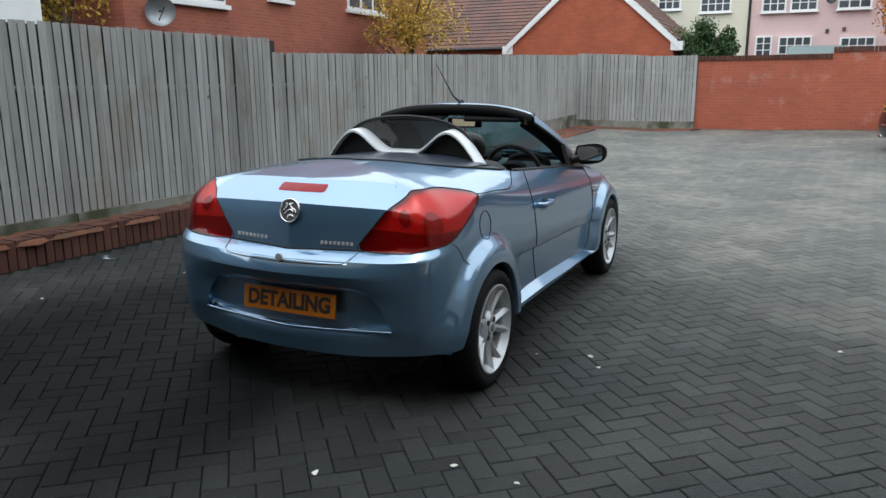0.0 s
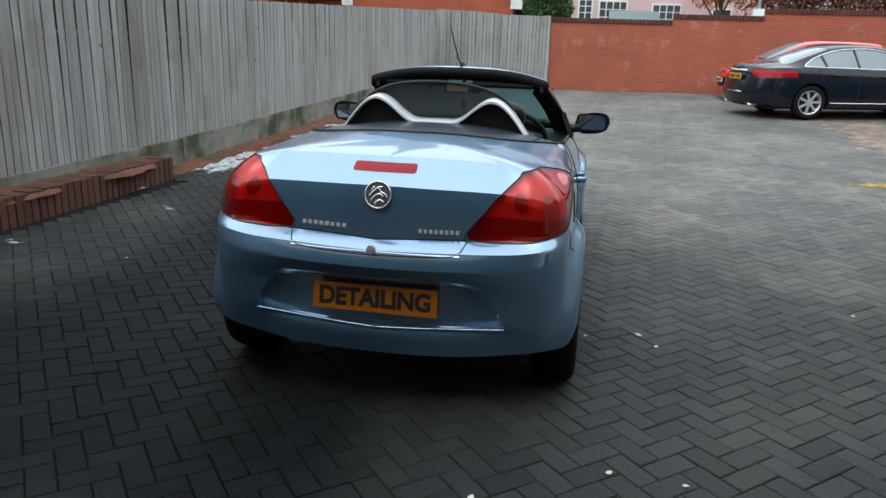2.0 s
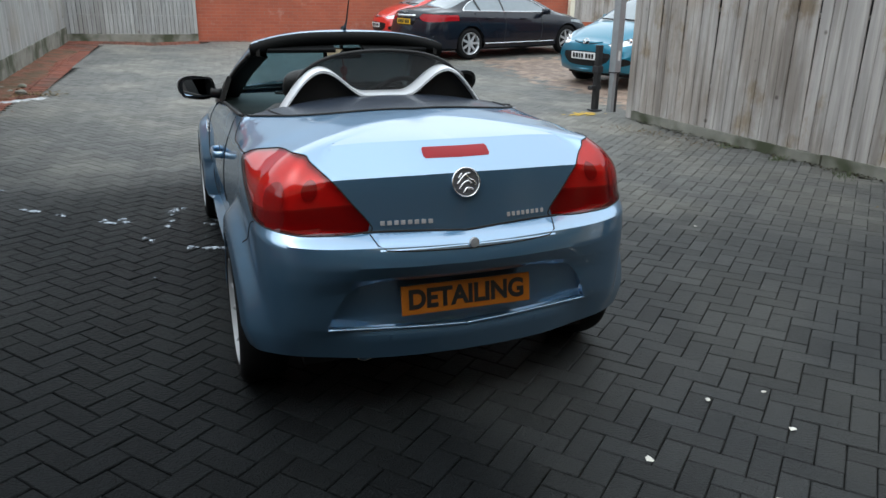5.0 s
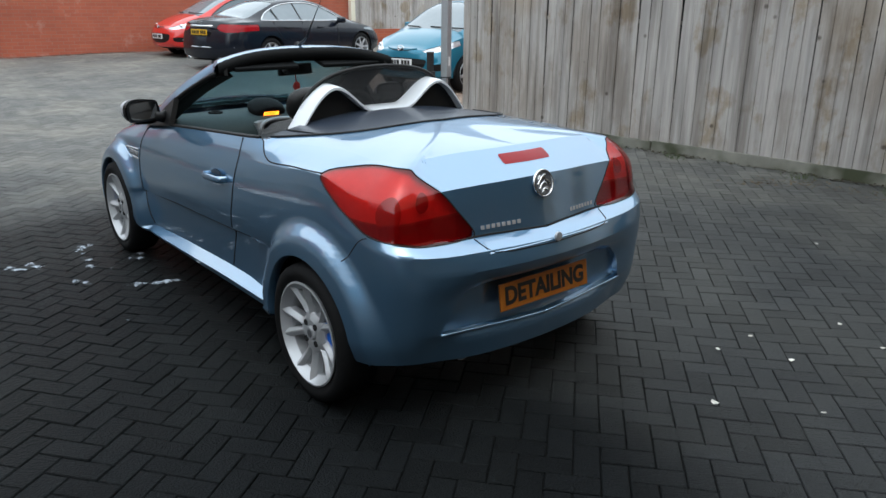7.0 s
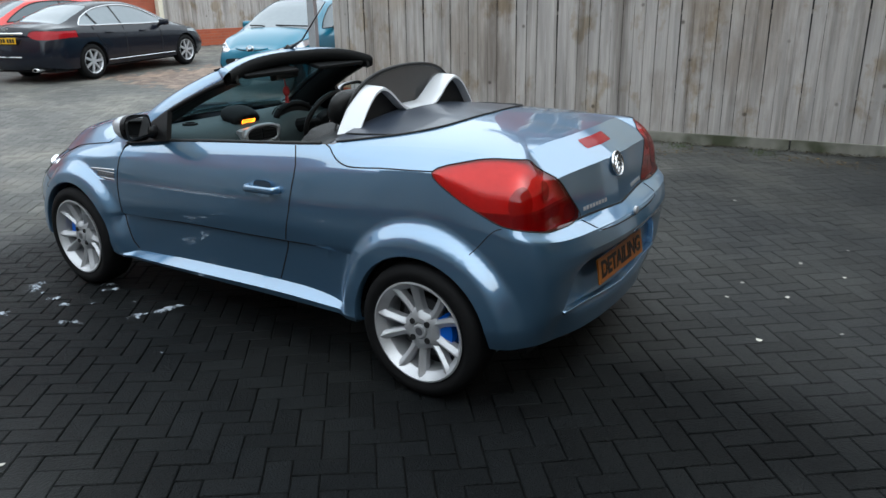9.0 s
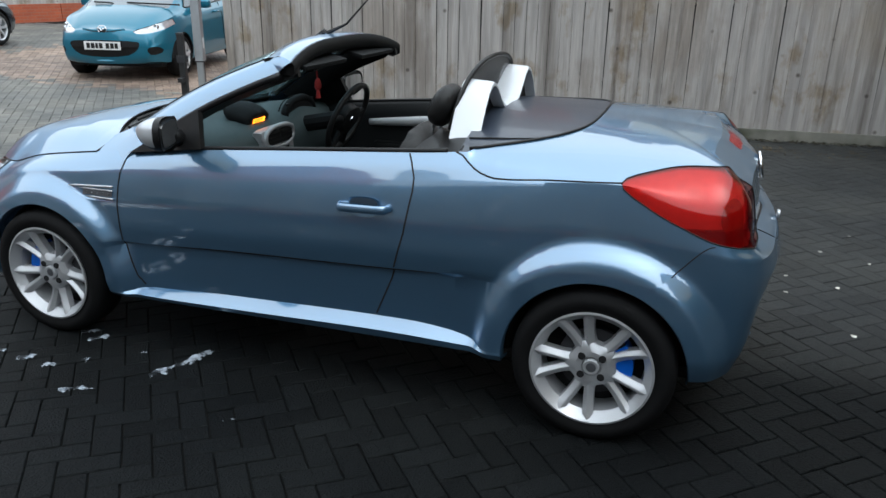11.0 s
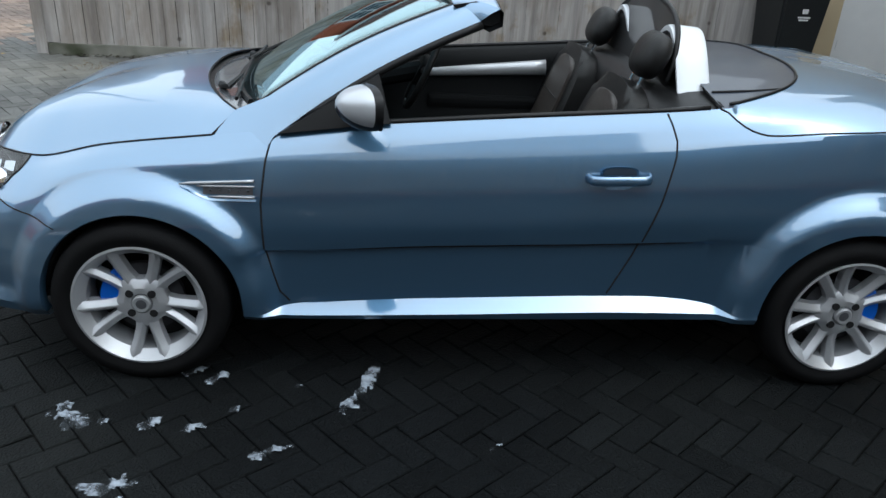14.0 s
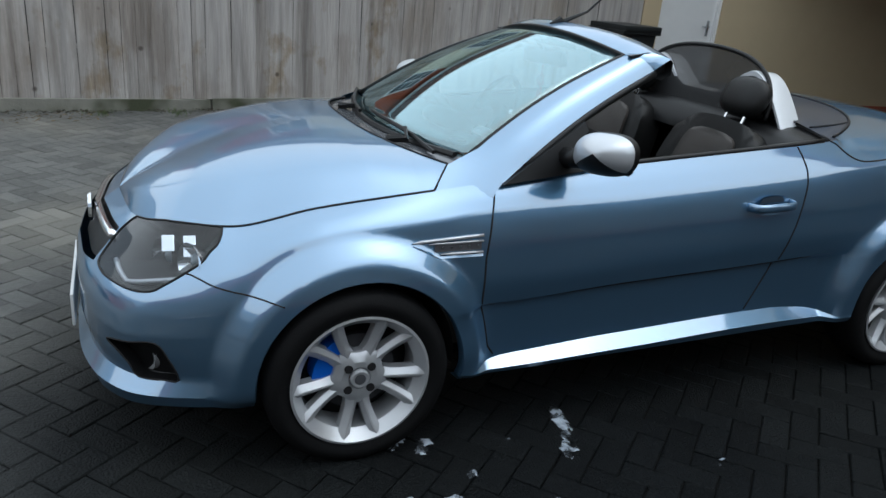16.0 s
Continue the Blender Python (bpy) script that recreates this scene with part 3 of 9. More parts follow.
M["foam_thick"] = mat("thick_wash_foam", (0.66, 0.68, 0.71), rough=0.8, noise_amount=0.1, scale=30, bump=0.5, bump_scale=60)
foam_gaps(M["foam"], 22, 0.05)
foam_gaps(M["foam_thick"], 12, 0.55)

# ---- ground ----
def build_ground():
    xs = sorted(set([-300, -120, -60, -30, -15, -9, -6] + [round(-5 + 0.2 * k, 2) for k in range(81)] + [13, 16, 20, 30, 60, 120, 300]))
    ys = sorted(set([-300, -120, -60, -30, -15, -10] + [round(-8 + 0.25 * k, 2) for k in range(103)] + [20, 24, 30, 40, 60, 120, 300]))
    verts = [(x, y, ground_z(x, min(y, 18)) - 0.012) for y in ys for x in xs]
    nx = len(xs)
    faces = [(j * nx + i, j * nx + i + 1, (j + 1) * nx + i + 1, (j + 1) * nx + i) for j in range(len(ys) - 1) for i in range(nx - 1)]
    return tagged(link_mesh("ground", verts, faces, M["joint"], smooth=True), "sandy joints and bare ground under the yard", "ground", kind="structure")


# fence lines in plan
LEFT_A, LEFT_B = Vector((-3.78, -4.5)), Vector((-2.95, 15.2))
FAR_A, FAR_B = LEFT_B, Vector((-0.22, 16.2))
WALL_A, WALL_B = Vector((-0.22, 16.25)), Vector((9.4, 15.7))
RIGHT_A, RIGHT_B = Vector((4.45, 5.0)), Vector((5.42, -3.1))
BACK_A, BACK_B = Vector((9.4, 15.7)), Vector((18.0, 15.0))


def left_x(y):
    return LEFT_A.x + (LEFT_B.x - LEFT_A.x) * (y - LEFT_A.y) / (LEFT_B.y - LEFT_A.y)


def right_x(y):
    return RIGHT_A.x + (RIGHT_B.x - RIGHT_A.x) * (y - RIGHT_A.y) / (RIGHT_B.y - RIGHT_A.y)


ground = build_ground()


def fence(name, a, b, heights, material, label, pitch=0.105, facing=1, gravel=0.17, gap=0.004, base="concrete"):
    """Overlapping feather-edge boards on a concrete gravel board. heights: (distance along, top height) steps."""
    d = b - a
    length = d.length
    t = d / length
    nrm = Vector((-t.y, t.x)) * facing
    top = thing(name, pose(a.x, a.y, 0), label, "fence", kind="structure")
    count = int(length / pitch)
    rnd = random.Random(name)
    boards = {}
    yaw = math.atan2(t.y, t.x)
    for i in range(count):
        s = (i + 0.5) * length / count
        p = a + t * s
        z0 = ground_z(p.x, p.y) + gravel - 0.01
        h = [v for q, v in heights if s >= q][-1]
        if h not in boards:
            bm = bmesh.new()
            w = pitch * 0.5 - gap
            # tapered section: thick edge laps over the thin edge of the next board
            sec = [(-w, 0.0), (w, 0.0), (w, 0.014), (-w, 0.007)]
            lo = [bm.verts.new((u, -v * facing, 0)) for u, v in sec]
            hi = [bm.verts.new((u, -v * facing, h)) for u, v in sec]
            for k in range(4):
                bm.faces.new((lo[k], lo[(k + 1) % 4], hi[(k + 1) % 4], hi[k]))
            bm.faces.new(hi)
            bm.faces.new(lo[::-1])
            bmesh.ops.recalc_face_normals(bm, faces=bm.faces)
            me = bpy.data.meshes.new("board")
            bm.to_mesh(me)
            bm.free()
            me.materials.append(material)
            boards[h] = me
        ob = new("board", boards[h])
        ob.parent = top
        ob.matrix_basis = pose(t.x * s, t.y * s, z0 + rnd.uniform(-0.006, 0.006), rnd.uniform(-0.5, 0.5), rnd.uniform(-0.35, 0.35), math.degrees(yaw) + rnd.uniform(-1.2, 1.2))
    # gravel boards, one per bay
    bays = max(1, round(length / 2.9))
    for k in range(bays):
        s0, s1 = length * k / bays + 0.01, length * (k + 1) / bays - 0.01
        p = a + t * (s0 + s1) / 2
        z = ground_z(p.x, p.y)
        q0, q1 = a + t * s0, a + t * s1
        tilt = math.degrees(math.atan2(ground_z(q1.x, q1.y) - ground_z(q0.x, q0.y), s1 - s0))
        bm = boxed(-(s1 - s0) / 2, (s1 - s0) / 2, -0.028, 0.028, -0.08, gravel, bevel=0.006)
        ob = part("gravel_board" if base == "concrete" else "brick_base", bm, M[base], top, "stained concrete gravel board" if base == "concrete" else "low red brick base")
        ob.matrix_basis = pose(t.x * (s0 + s1) / 2, t.y * (s0 + s1) / 2, z, 0, -tilt, math.degrees(yaw))
        # added black sheet that draws the shadow lines between boards
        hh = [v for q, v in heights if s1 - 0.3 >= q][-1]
        bk = part("backing", boxed(-(s1 - s0) / 2, (s1 - s0) / 2, 0.024, 0.032, gravel, gravel + hh - 0.03), M["black_paint"], top, "added black sheet that draws dark shade in the board gaps")
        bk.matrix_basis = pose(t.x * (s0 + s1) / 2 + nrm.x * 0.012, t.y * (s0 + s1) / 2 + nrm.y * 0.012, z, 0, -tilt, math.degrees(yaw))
    # rails behind the boards
    for zr in (0.55, 1.35):
        for k in range(bays):
            s0, s1 = length * k / bays, length * (k + 1) / bays
            p, q = a + t * s0, a + t * s1
            back = nrm * 0.05
            bm = tubed([(p.x - a.x + back.x, p.y - a.y + back.y, ground_z(p.x, p.y) + zr), (q.x - a.x + back.x, q.y - a.y + back.y, ground_z(q.x, q.y) + zr)], 0.035, 4)
            part("rail", bm, material, top)
    return top


fence("fence_left", LEFT_A, LEFT_B, [(0.0, 1.60), (8.35, 1.44)], M["fence_wood"], "long weathered grey close-board fence on concrete gravel boards", facing=1, gravel=0.29, gap=0.0085, pitch=0.077)
fence("fence_far", FAR_A, FAR_B, [(0.0, 1.6)], M["fence_wood"], "short weathered grey fence panel joining the brick wall", facing=1, gap=0.006, pitch=0.09)
fence("fence_right", RIGHT_A, RIGHT_B, [(0.0, 2.0)], M["fence_tan"], "tall rain-streaked tan close-board fence beside the house", facing=1, pitch=0.12, gravel=0.11, gap=0.0008)
fence("fence_back", BACK_A, BACK_B, [(0.0, 1.75)], M["fence_tan"], "tan close-board fence behind the parked cars", facing=1, pitch=0.13, gravel=0.42, base="red_brick")
end_post = part("fence_post", boxed(-0.07, 0.07, -0.07, 0.07, 0, 2.3, bevel=0.01), M["cream_pale"])
end_post.matrix_world = pose(9.4, 15.55, ground_z(9, 15.5) - 0.05)
tagged(end_post, "pale concrete end post between brick wall and fence", "post", kind="structure")
corner_post = part("fence_post", boxed(-0.05, 0.05, -0.05, 0.05, 0, 2.2, bevel=0.008), M["fence_tan"])
corner_post.matrix_world = pose(RIGHT_A.x + 0.02, RIGHT_A.y + 0.05, ground_z(4.45, 5) - 0.05, 0, 0, 7)
tagged(corner_post, "weathered timber post at the end of the fence", "post", kind="structure")


def far_wall():
    """Red brick garden wall that steps up with brick-on-edge copings."""
    d = WALL_B - WALL_A
    t = d / d.length
    yaw = math.degrees(math.atan2(t.y, t.x))
    w = thing("wall_north", pose(WALL_A.x, WALL_A.y, 0, 0, 0, yaw), "red brick yard wall with stepped brick coping", "wall", kind="structure")
    z0 = ground_z(2, 16)
    for s0, s1, top in ((0.0, 2.93, 2.10), (2.93, 5.0, 2.24), (5.0, d.length, 2.41)):
        part("wall_panel", boxed(s0, s1, 0, 0.22, z0 - 0.3, top - 0.11), M["red_brick_wall"], w)
        n = int((s1 - s0) / 0.078)
        me = boxed(-0.035, 0.035, -0.03, 0.25, 0, 0.11, bevel=0.008)
        mesh = bpy.data.meshes.new("coping_brick")
        me.to_mesh(mesh)
        me.free()
        mesh.materials.append(M["brick_one"])
        for k in range(n):
            ob = new("coping_brick", mesh)
            ob.parent = w
            ob.location = (s0 + (k + 0.5) * (s1 - s0) / n, 0, top - 0.11 + random.uniform(-0.002, 0.002))
    # bricks standing a little proud in the face nearest the fence are left to the material
    return w


far_wall()


def brick_mesh(name, w, h, d, material):
    bm = boxed(-w / 2, w / 2, -d / 2, d / 2, 0, h, bevel=0.004)
    me = bpy.data.meshes.new(name)
    bm.to_mesh(me)
    bm.free()
    me.materials.append(material)
    return me


def kerb():
    """Raised brick edging: a row of soldier bricks before the fence, up to the bend."""
    k = thing("brick_kerb", pose(0, 0, 0), "raised red brick edging in front of the fence", "kerb", kind="structure")
    me = brick_mesh("brick", 0.068, 0.235, 0.20, M["brick_one"])
    y = -2.6
    while y < 3.32:
        x = left_x(y) + 0.30
        ob = new("brick", me)
        ob.parent = k
        ob.matrix_basis = pose(x - 0.09, y, ground_z(x, y) - 0.02 + random.uniform(-0.004, 0.004), random.uniform(-1, 1), random.uniform(-1, 1), 90 + random.uniform(-1, 1))
        y += 0.077
    return k


kerb()


def edging_strip():
    """Flush strip of red bricks along the fence and the far wall."""
    verts, faces = [], []

    def lay(cx, cy, yaw, w=0.205, d=0.098, h=0.012):
        c, s = math.cos(yaw), math.sin(yaw)
        base = len(verts)
        tz = random.uniform(-0.003, 0.004)
        for k, (u, v, z) in enumerate([(-1, -1, 0), (1, -1, 0), (1, 1, 0), (-1, 1, 0), (-0.96, -0.92, h), (0.96, -0.92, h), (0.96, 0.92, h), (-0.96, 0.92, h)]):
            x, y = cx + c * u * w / 2 - s * v * d / 2, cy + s * u * w / 2 + c * v * d / 2
            verts.append((x, y, ground_z(x, y) - 0.008 + z + tz))
        faces.extend([tuple(base + q for q in f) for f in ((4, 5, 6, 7), (0, 1, 5, 4), (1, 2, 6, 5), (2, 3, 7, 6), (3, 0, 4, 7))])
    yaw = math.atan2(LEFT_B.y - LEFT_A.y, LEFT_B.x - LEFT_A.x)
    y = 3.4
    while y < 15.2:
        for k in range(1 if y < 4.3 else 2 if y < 7.7 else 3):
            lay(left_x(y) + 0.14 + 0.215 * k, y, yaw - math.pi / 2)
        y += 0.104
    x = -2.9
    while x < -0.2:
        for k in range(3):
            f = (x - FAR_A.x) / (FAR_B.x - FAR_A.x)
            yy = FAR_A.y + f * (FAR_B.y - FAR_A.y)
            lay(x, yy - 0.14 - 0.215 * k, math.atan2(1.0, 2.73) + math.pi / 2)
        x += 0.104
    x = -0.2
    while x < 9.0:
        lay(x, 16.2 - 0.057 * (x + 0.22) - 0.12, math.pi / 2)
        x += 0.104
    ob = link_mesh("brick_edging", verts, faces, M["brick_strip"])
    return tagged(ob, "flush strip of red edging bricks along fence and wall", "edging", kind="stuff")


edging_strip()


# ---- lamp post and bollard at the fence corner ----
def lamp_post():
    x, y = 4.46, 5.5
    p = thing("lamp_post", pose(x, y, ground_z(x, y), 0, 0, 20), "grey galvanised steel lamp post with a dark lower section", "lamp post")
    part("shaft", boxed(-0.058, 0.058, -0.05, 0.05, 0.50, 5.2, bevel=0.014), M["steel"], p)
    part("collar", boxed(-0.061, 0.061, -0.053, 0.053, 0.50, 0.515, bevel=0.003), M["dark_metal"], p)
    part("inner_post", boxed(-0.055, 0.005, -0.035, 0.035, -0.05, 0.51, bevel=0.008), M["steel"], p)
    part("support_post", boxed(0.012, 0.062, -0.03, 0.03, -0.05, 0.53, bevel=0.005), M["black_paint"], p, "black painted support post")
    part("seam", boxed(0.0585, 0.0595, -0.004, 0.004, 0.52, 5.1), M["dark_metal"], p)
    part("label", boxed(-0.022, 0.022, -0.0535, -0.0495, 0.66, 0.78), M["plate_white"], p, "small white sticker")
    return p


def bollard():
    x, y = 4.28, 5.62
    p = thing("bollard", pose(x, y, ground_z(x, y), 0, 0, 15), "black drop-down parking post with a locking band", "bollard")
    part("post", boxed(-0.035, 0.035, -0.035, 0.035, -0.02, 0.82, bevel=0.006), M["black_paint"], p)
    part("cap", boxed(-0.038, 0.038, -0.038, 0.038, 0.82, 0.84, bevel=0.006), M["black_paint"], p)
    part("band", boxed(-0.05, 0.05, -0.05, 0.05, 0.50, 0.58, bevel=0.006), M["dark_metal"], p)
    part("hinge", boxed(-0.13, 0.06, -0.03, 0.03, 0.28, 0.33, bevel=0.006), M["black_paint"], p)
    part("foot", boxed(-0.07, 0.07, -0.07, 0.07, -0.01, 0.02, bevel=0.004), M["dark_metal"], p)
    return p


lamp_post()
bollard()


# ---- house end: cream wall, door, plinth, undercroft ----
def house():
    a, b = Vector((5.42, -3.12)), Vector((4.75, -9.2))
    d = b - a
    t = d / d.length
    yaw = math.degrees(math.atan2(t.y, t.x))
    z0 = ground_z(5, -4)
    w = thing("wall_east", pose(a.x, a.y, z0, 0, 0, yaw), "cream rendered house wall on a dark red brick plinth", "wall", kind="structure")
    L = d.length
    # door opening from 0.28 to 1.14 m along
    part("render_panel", boxed(0, 0.25, -0.0, 0.25, 0.12, 5.2), M["cream"], w)
    part("render_panel", boxed(1.17, L, -0.0, 0.25, 0.12, 5.2), M["cream"], w)
    part("render_panel", boxed(0.25, 1.17, 0.0, 0.25, 2.09, 5.2), M["cream"], w)
    part("plinth", boxed(0, 0.25, -0.012, 0.25, -0.3, 0.12), M["red_brick"], w)
    part("plinth", boxed(1.17, L, -0.012, 0.25, -0.3, 0.12), M["red_brick"], w)
    dr = thing("door_1", pose(a.x + t.x * 0.71, a.y + t.y * 0.71, z0, 0, 0, yaw), "plain white flush door with a lever handle", "door", kind="structure")
    part("door_leaf", boxed(-0.41, 0.41, 0.06, 0.105, 0.0, 2.03, bevel=0.003), M["white_paint"], dr)
    for u0, u1, z1, z2 in ((-0.46, -0.415, 0, 2.09), (0.415, 0.46, 0, 2.09), (-0.415, 0.415, 2.035, 2.09)):
        part("door_frame", boxed(u0, u1, 0.02, 0.13, z1, z2, bevel=0.003), M["white_paint"], dr)
    h = part("door_handle", boxed(-0.02, 0.02, 0.052, 0.06, 0.94, 1.14, bevel=0.004), M["steel"], dr, "steel lever handle")
    h.location.x = 0.33
    part("lever", tubed([(0.33, 0.05, 1.06), (0.33, 0.015, 1.06), (0.22, 0.012, 1.06)], 0.009, 8), M["steel"], dr)
    part("hinge", boxed(-0.415, -0.40, 0.045, 0.06, 1.7, 1.8), M["steel"], dr)
    part("hinge", boxed(-0.415, -0.40, 0.045, 0.06, 0.25, 0.35), M["steel"], dr)
    part("threshold", boxed(-0.45, 0.45, -0.02, 0.2, -0.05, 0.0), M["concrete"], dr)
    # block over the undercroft behind
    s = part("wall_south", boxed(-4.4, 5.0, -9.6, -9.3, -0.2, 5.2), M["cream"])
    tagged(s, "cream rendered house wall closing the yard", "wall", kind="structure")
    c = part("ceiling", boxed(-4.4, 5.4, -9.5, -4.7, 2.62, 2.92), M["cream"])
    tagged(c, "plain soffit over the covered parking", "ceiling", kind="structure")
    u = part("upper_wall", boxed(-4.4, 5.4, -4.95, -4.7, 2.93, 6.4), M["cream"])
    tagged(u, "upper storey wall over the covered parking", "wall", kind="structure")
    x = part("wall_west", boxed(-4.7, -4.4, -9.6, -4.6, -0.2, 6.0), M["red_brick_y"])
    tagged(x, "red brick end wall of the covered parking", "wall", kind="structure")
    for k, wx in enumerate((-2.4, 0.2, 2.8)):
        win = thing("window_%d" % (k + 1), pose(wx, -4.7, 3.6), "white casement window in the upper wall", "window", kind="structure")
        part("frame", boxed(-0.6, 0.6, 0.0, 0.06, 0, 1.15, bevel=0.01), M["white_paint"], win)
        for q in (-0.29, 0.29):
            part("pane", boxed(q - 0.24, q + 0.24, 0.06, 0.068, 0.06, 1.09), M["window_dark"], win)


house()


def wheelie_bin():
    x, y = 4.98, -2.55
    b = thing("wheelie_bin", pose(x, y, ground_z(x, y), 0, 0, -85), "black plastic wheelie bin with white lettering bars", "bin")
    bm = bmesh.new()
    lo = [(-0.21, -0.24), (0.21, -0.24), (0.21, 0.22), (-0.21, 0.22)]
    hi = [(-0.27, -0.30), (0.27, -0.30), (0.27, 0.30), (-0.27, 0.30)]
    l = [bm.verts.new((u, v, 0.05)) for u, v in lo]
    h = [bm.verts.new((u, v, 0.98)) for u, v in hi]
    for k in range(4):
        bm.faces.new((l[k], l[(k + 1) % 4], h[(k + 1) % 4], h[k]))
    bm.faces.new(l[::-1])
    bm.faces.new(h)
    bmesh.ops.bevel(bm, geom=bm.edges[:], offset=0.03, segments=3, affect="EDGES")
    part("body", bm, M["bin"], b, flat_angle=40)
    part("rim", boxed(-0.295, 0.295, -0.325, 0.325, 0.95, 0.99, bevel=0.012), M["bin"], b)
    lid = part("lid", boxed(-0.285, 0.285, -0.34, 0.31, 0.985, 1.05, bevel=0.025), M["bin"], b)
    part("handle", tubed([(-0.22, 0.36, 0.98), (0.22, 0.36, 0.98)], 0.014, 8), M["bin"], b)
    for s in (-1, 1):
        part("wheel", lathe(bmesh.new(), [(-0.025, 0.0), (-0.025, 0.09), (0.025, 0.09), (0.025, 0.0)], 20, "x", pose(s * 0.24, 0.24, 0.1)), M["rubber"], b)
    # symbol and two lines of writing too small to read
    part("symbol", slab(bmesh.new(), [(-0.03, 0.70), (0.03, 0.70), (0.035, 0.74), (0.0, 0.80), (-0.035, 0.74)], 0.004, "y"), M["plate_white"], b, "white printed symbol").location = (0, -0.283, 0)
    part("writing_bar", boxed(-0.07, 0.07, -0.283, -0.279, 0.655, 0.67), M["plate_white"], b, "white printed bar")
    part("writing_bar", boxed(-0.055, 0.055, -0.281, -0.277, 0.63, 0.645), M["plate_white"], b, "white printed bar")
    return b


wheelie_bin()


# ---- beyond the walls ----
def window(parent, x, z, w, h, cols=2, rows=3, y=-0.02, curtain=False):
    """A white casement with glazing bars, in the parent's local frame, facing -y."""
    f = part("window", boxed(x - w / 2 - 0.05, x + w / 2 + 0.05, y - 0.04, y + 0.06, z - 0.05, z + h + 0.05), M["white_paint"], parent)
    pw, ph = w / cols, h / rows
    for i in range(cols):
        for j in range(rows):
            part("pane", boxed(x - w / 2 + i * pw + 0.025, x - w / 2 + (i + 1) * pw - 0.025, y - 0.052, y - 0.044, z + j * ph + 0.02, z + (j + 1) * ph - 0.02), M["window_dark"], f)
    part("sill", boxed(x - w / 2 - 0.1, x + w / 2 + 0.1, y - 0.12, y, z - 0.11, z - 0.05), M["white_paint"], f)
    return f


def tiled_roof(parent, corners, rows=18, step=0.03, material="tile_roof"):
    """A pitched roof of overlapping tile courses between two eaves and two ridge points."""
    a, b, c, d = (Vector(p) for p in corners)
    n = (b - a).cross(d - a).normalized()
    if n.z < 0:
        n = -n
    cols = max(4, int((b - a).length / 0.3))
    for r in range(rows):
        bm = bmesh.new()
        f0, f1 = r / rows, (r + 1.12) / rows
        p0, p1 = a.lerp(d, f0), b.lerp(c, f0)
        q0, q1 = a.lerp(d, min(1, f1)), b.lerp(c, min(1, f1))
        top, bot = [], []
        for k in range(cols * 2 + 1):
            u = k / (cols * 2)
            lift = step * (1.3 if k % 2 else 0.8)
            top.append(bm.verts.new(q0.lerp(q1, u) + n * 0.004))
            bot.append(bm.verts.new(p0.lerp(p1, u) + n * lift))
        low = [bm.verts.new(v.co - n * step * 1.2) for v in bot]
        for k in range(cols * 2):
            bm.faces.new((bot[k], bot[k + 1], top[k + 1], top[k]))
            bm.faces.new((low[k], low[k + 1], bot[k + 1], bot[k]))
        part("tile_course", bm, M[material], parent)


def garage():
    """Brick outbuilding whose gable faces the yard."""
    g = thing("garage_building", pose(0, 24, 0), "red brick outbuilding with white bargeboards and brown tiled roof", "garage")
    xl, xr, ze, xa, za = -7.9, -1.95, 2.85, -4.93, 5.35
    bm = bmesh.new()
    slab(bm, [(xl, -0.2), (xr, -0.2), (xr, ze), (xa, za), (xl, ze)], 0.25, "y")
    part("gable_wall", bm, M["red_brick"], g)
    part("side_wall", boxed(xl, xl + 0.2, 0.1, 8, -0.2, ze), M["red_brick_y"], g)
    part("side_wall", boxed(xr - 0.2, xr, 0.1, 8, -0.2, ze), M["red_brick_y"], g)
    for s, x0 in ((-1, xl), (1, xr)):
        bm = bmesh.new()
        ex = x0 + s * 0.12
        slab(bm, [(ex, ze - 0.18), (xa, za + 0.02), (xa, za + 0.26), (ex, ze + 0.06)], 0.05, "y")
        part("bargeboard", bm, M["white_paint"], g).location.y = -0.19
        part("box_end", boxed(min(x0, x0 + s * 0.2) - 0.1, max(x0, x0 + s * 0.2) + 0.1, -0.18, 0.3, ze - 0.28, ze + 0.02), M["white_paint"], g)
        tiled_roof(g, [(ex, -0.2, ze + 0.08), (ex, 8, ze + 0.08), (xa, 8, za + 0.28), (xa, -0.2, za + 0.28)], 14)
    # lower roof running off to the side
    h = thing("garage_wing", pose(0, 24, 0), "brown tiled roof of the neighbouring garage range", "garage")
    tiled_roof(h, [(-12.6, 0.3, 2.85), (-7.4, 0.3, 2.85), (-6.4, 4.2, 6.0), (-12.6, 4.2, 6.0)], 22)
    part("wall", boxed(-12.4, -7.9, 0.5, 0.7, -0.2, 2.85), M["red_brick"], h)
    part("gutter", tubed([(-12.5, 0.24, 2.8), (-7.9, 0.24, 2.8)], 0.06, 8), M["black_paint"], h)


garage()


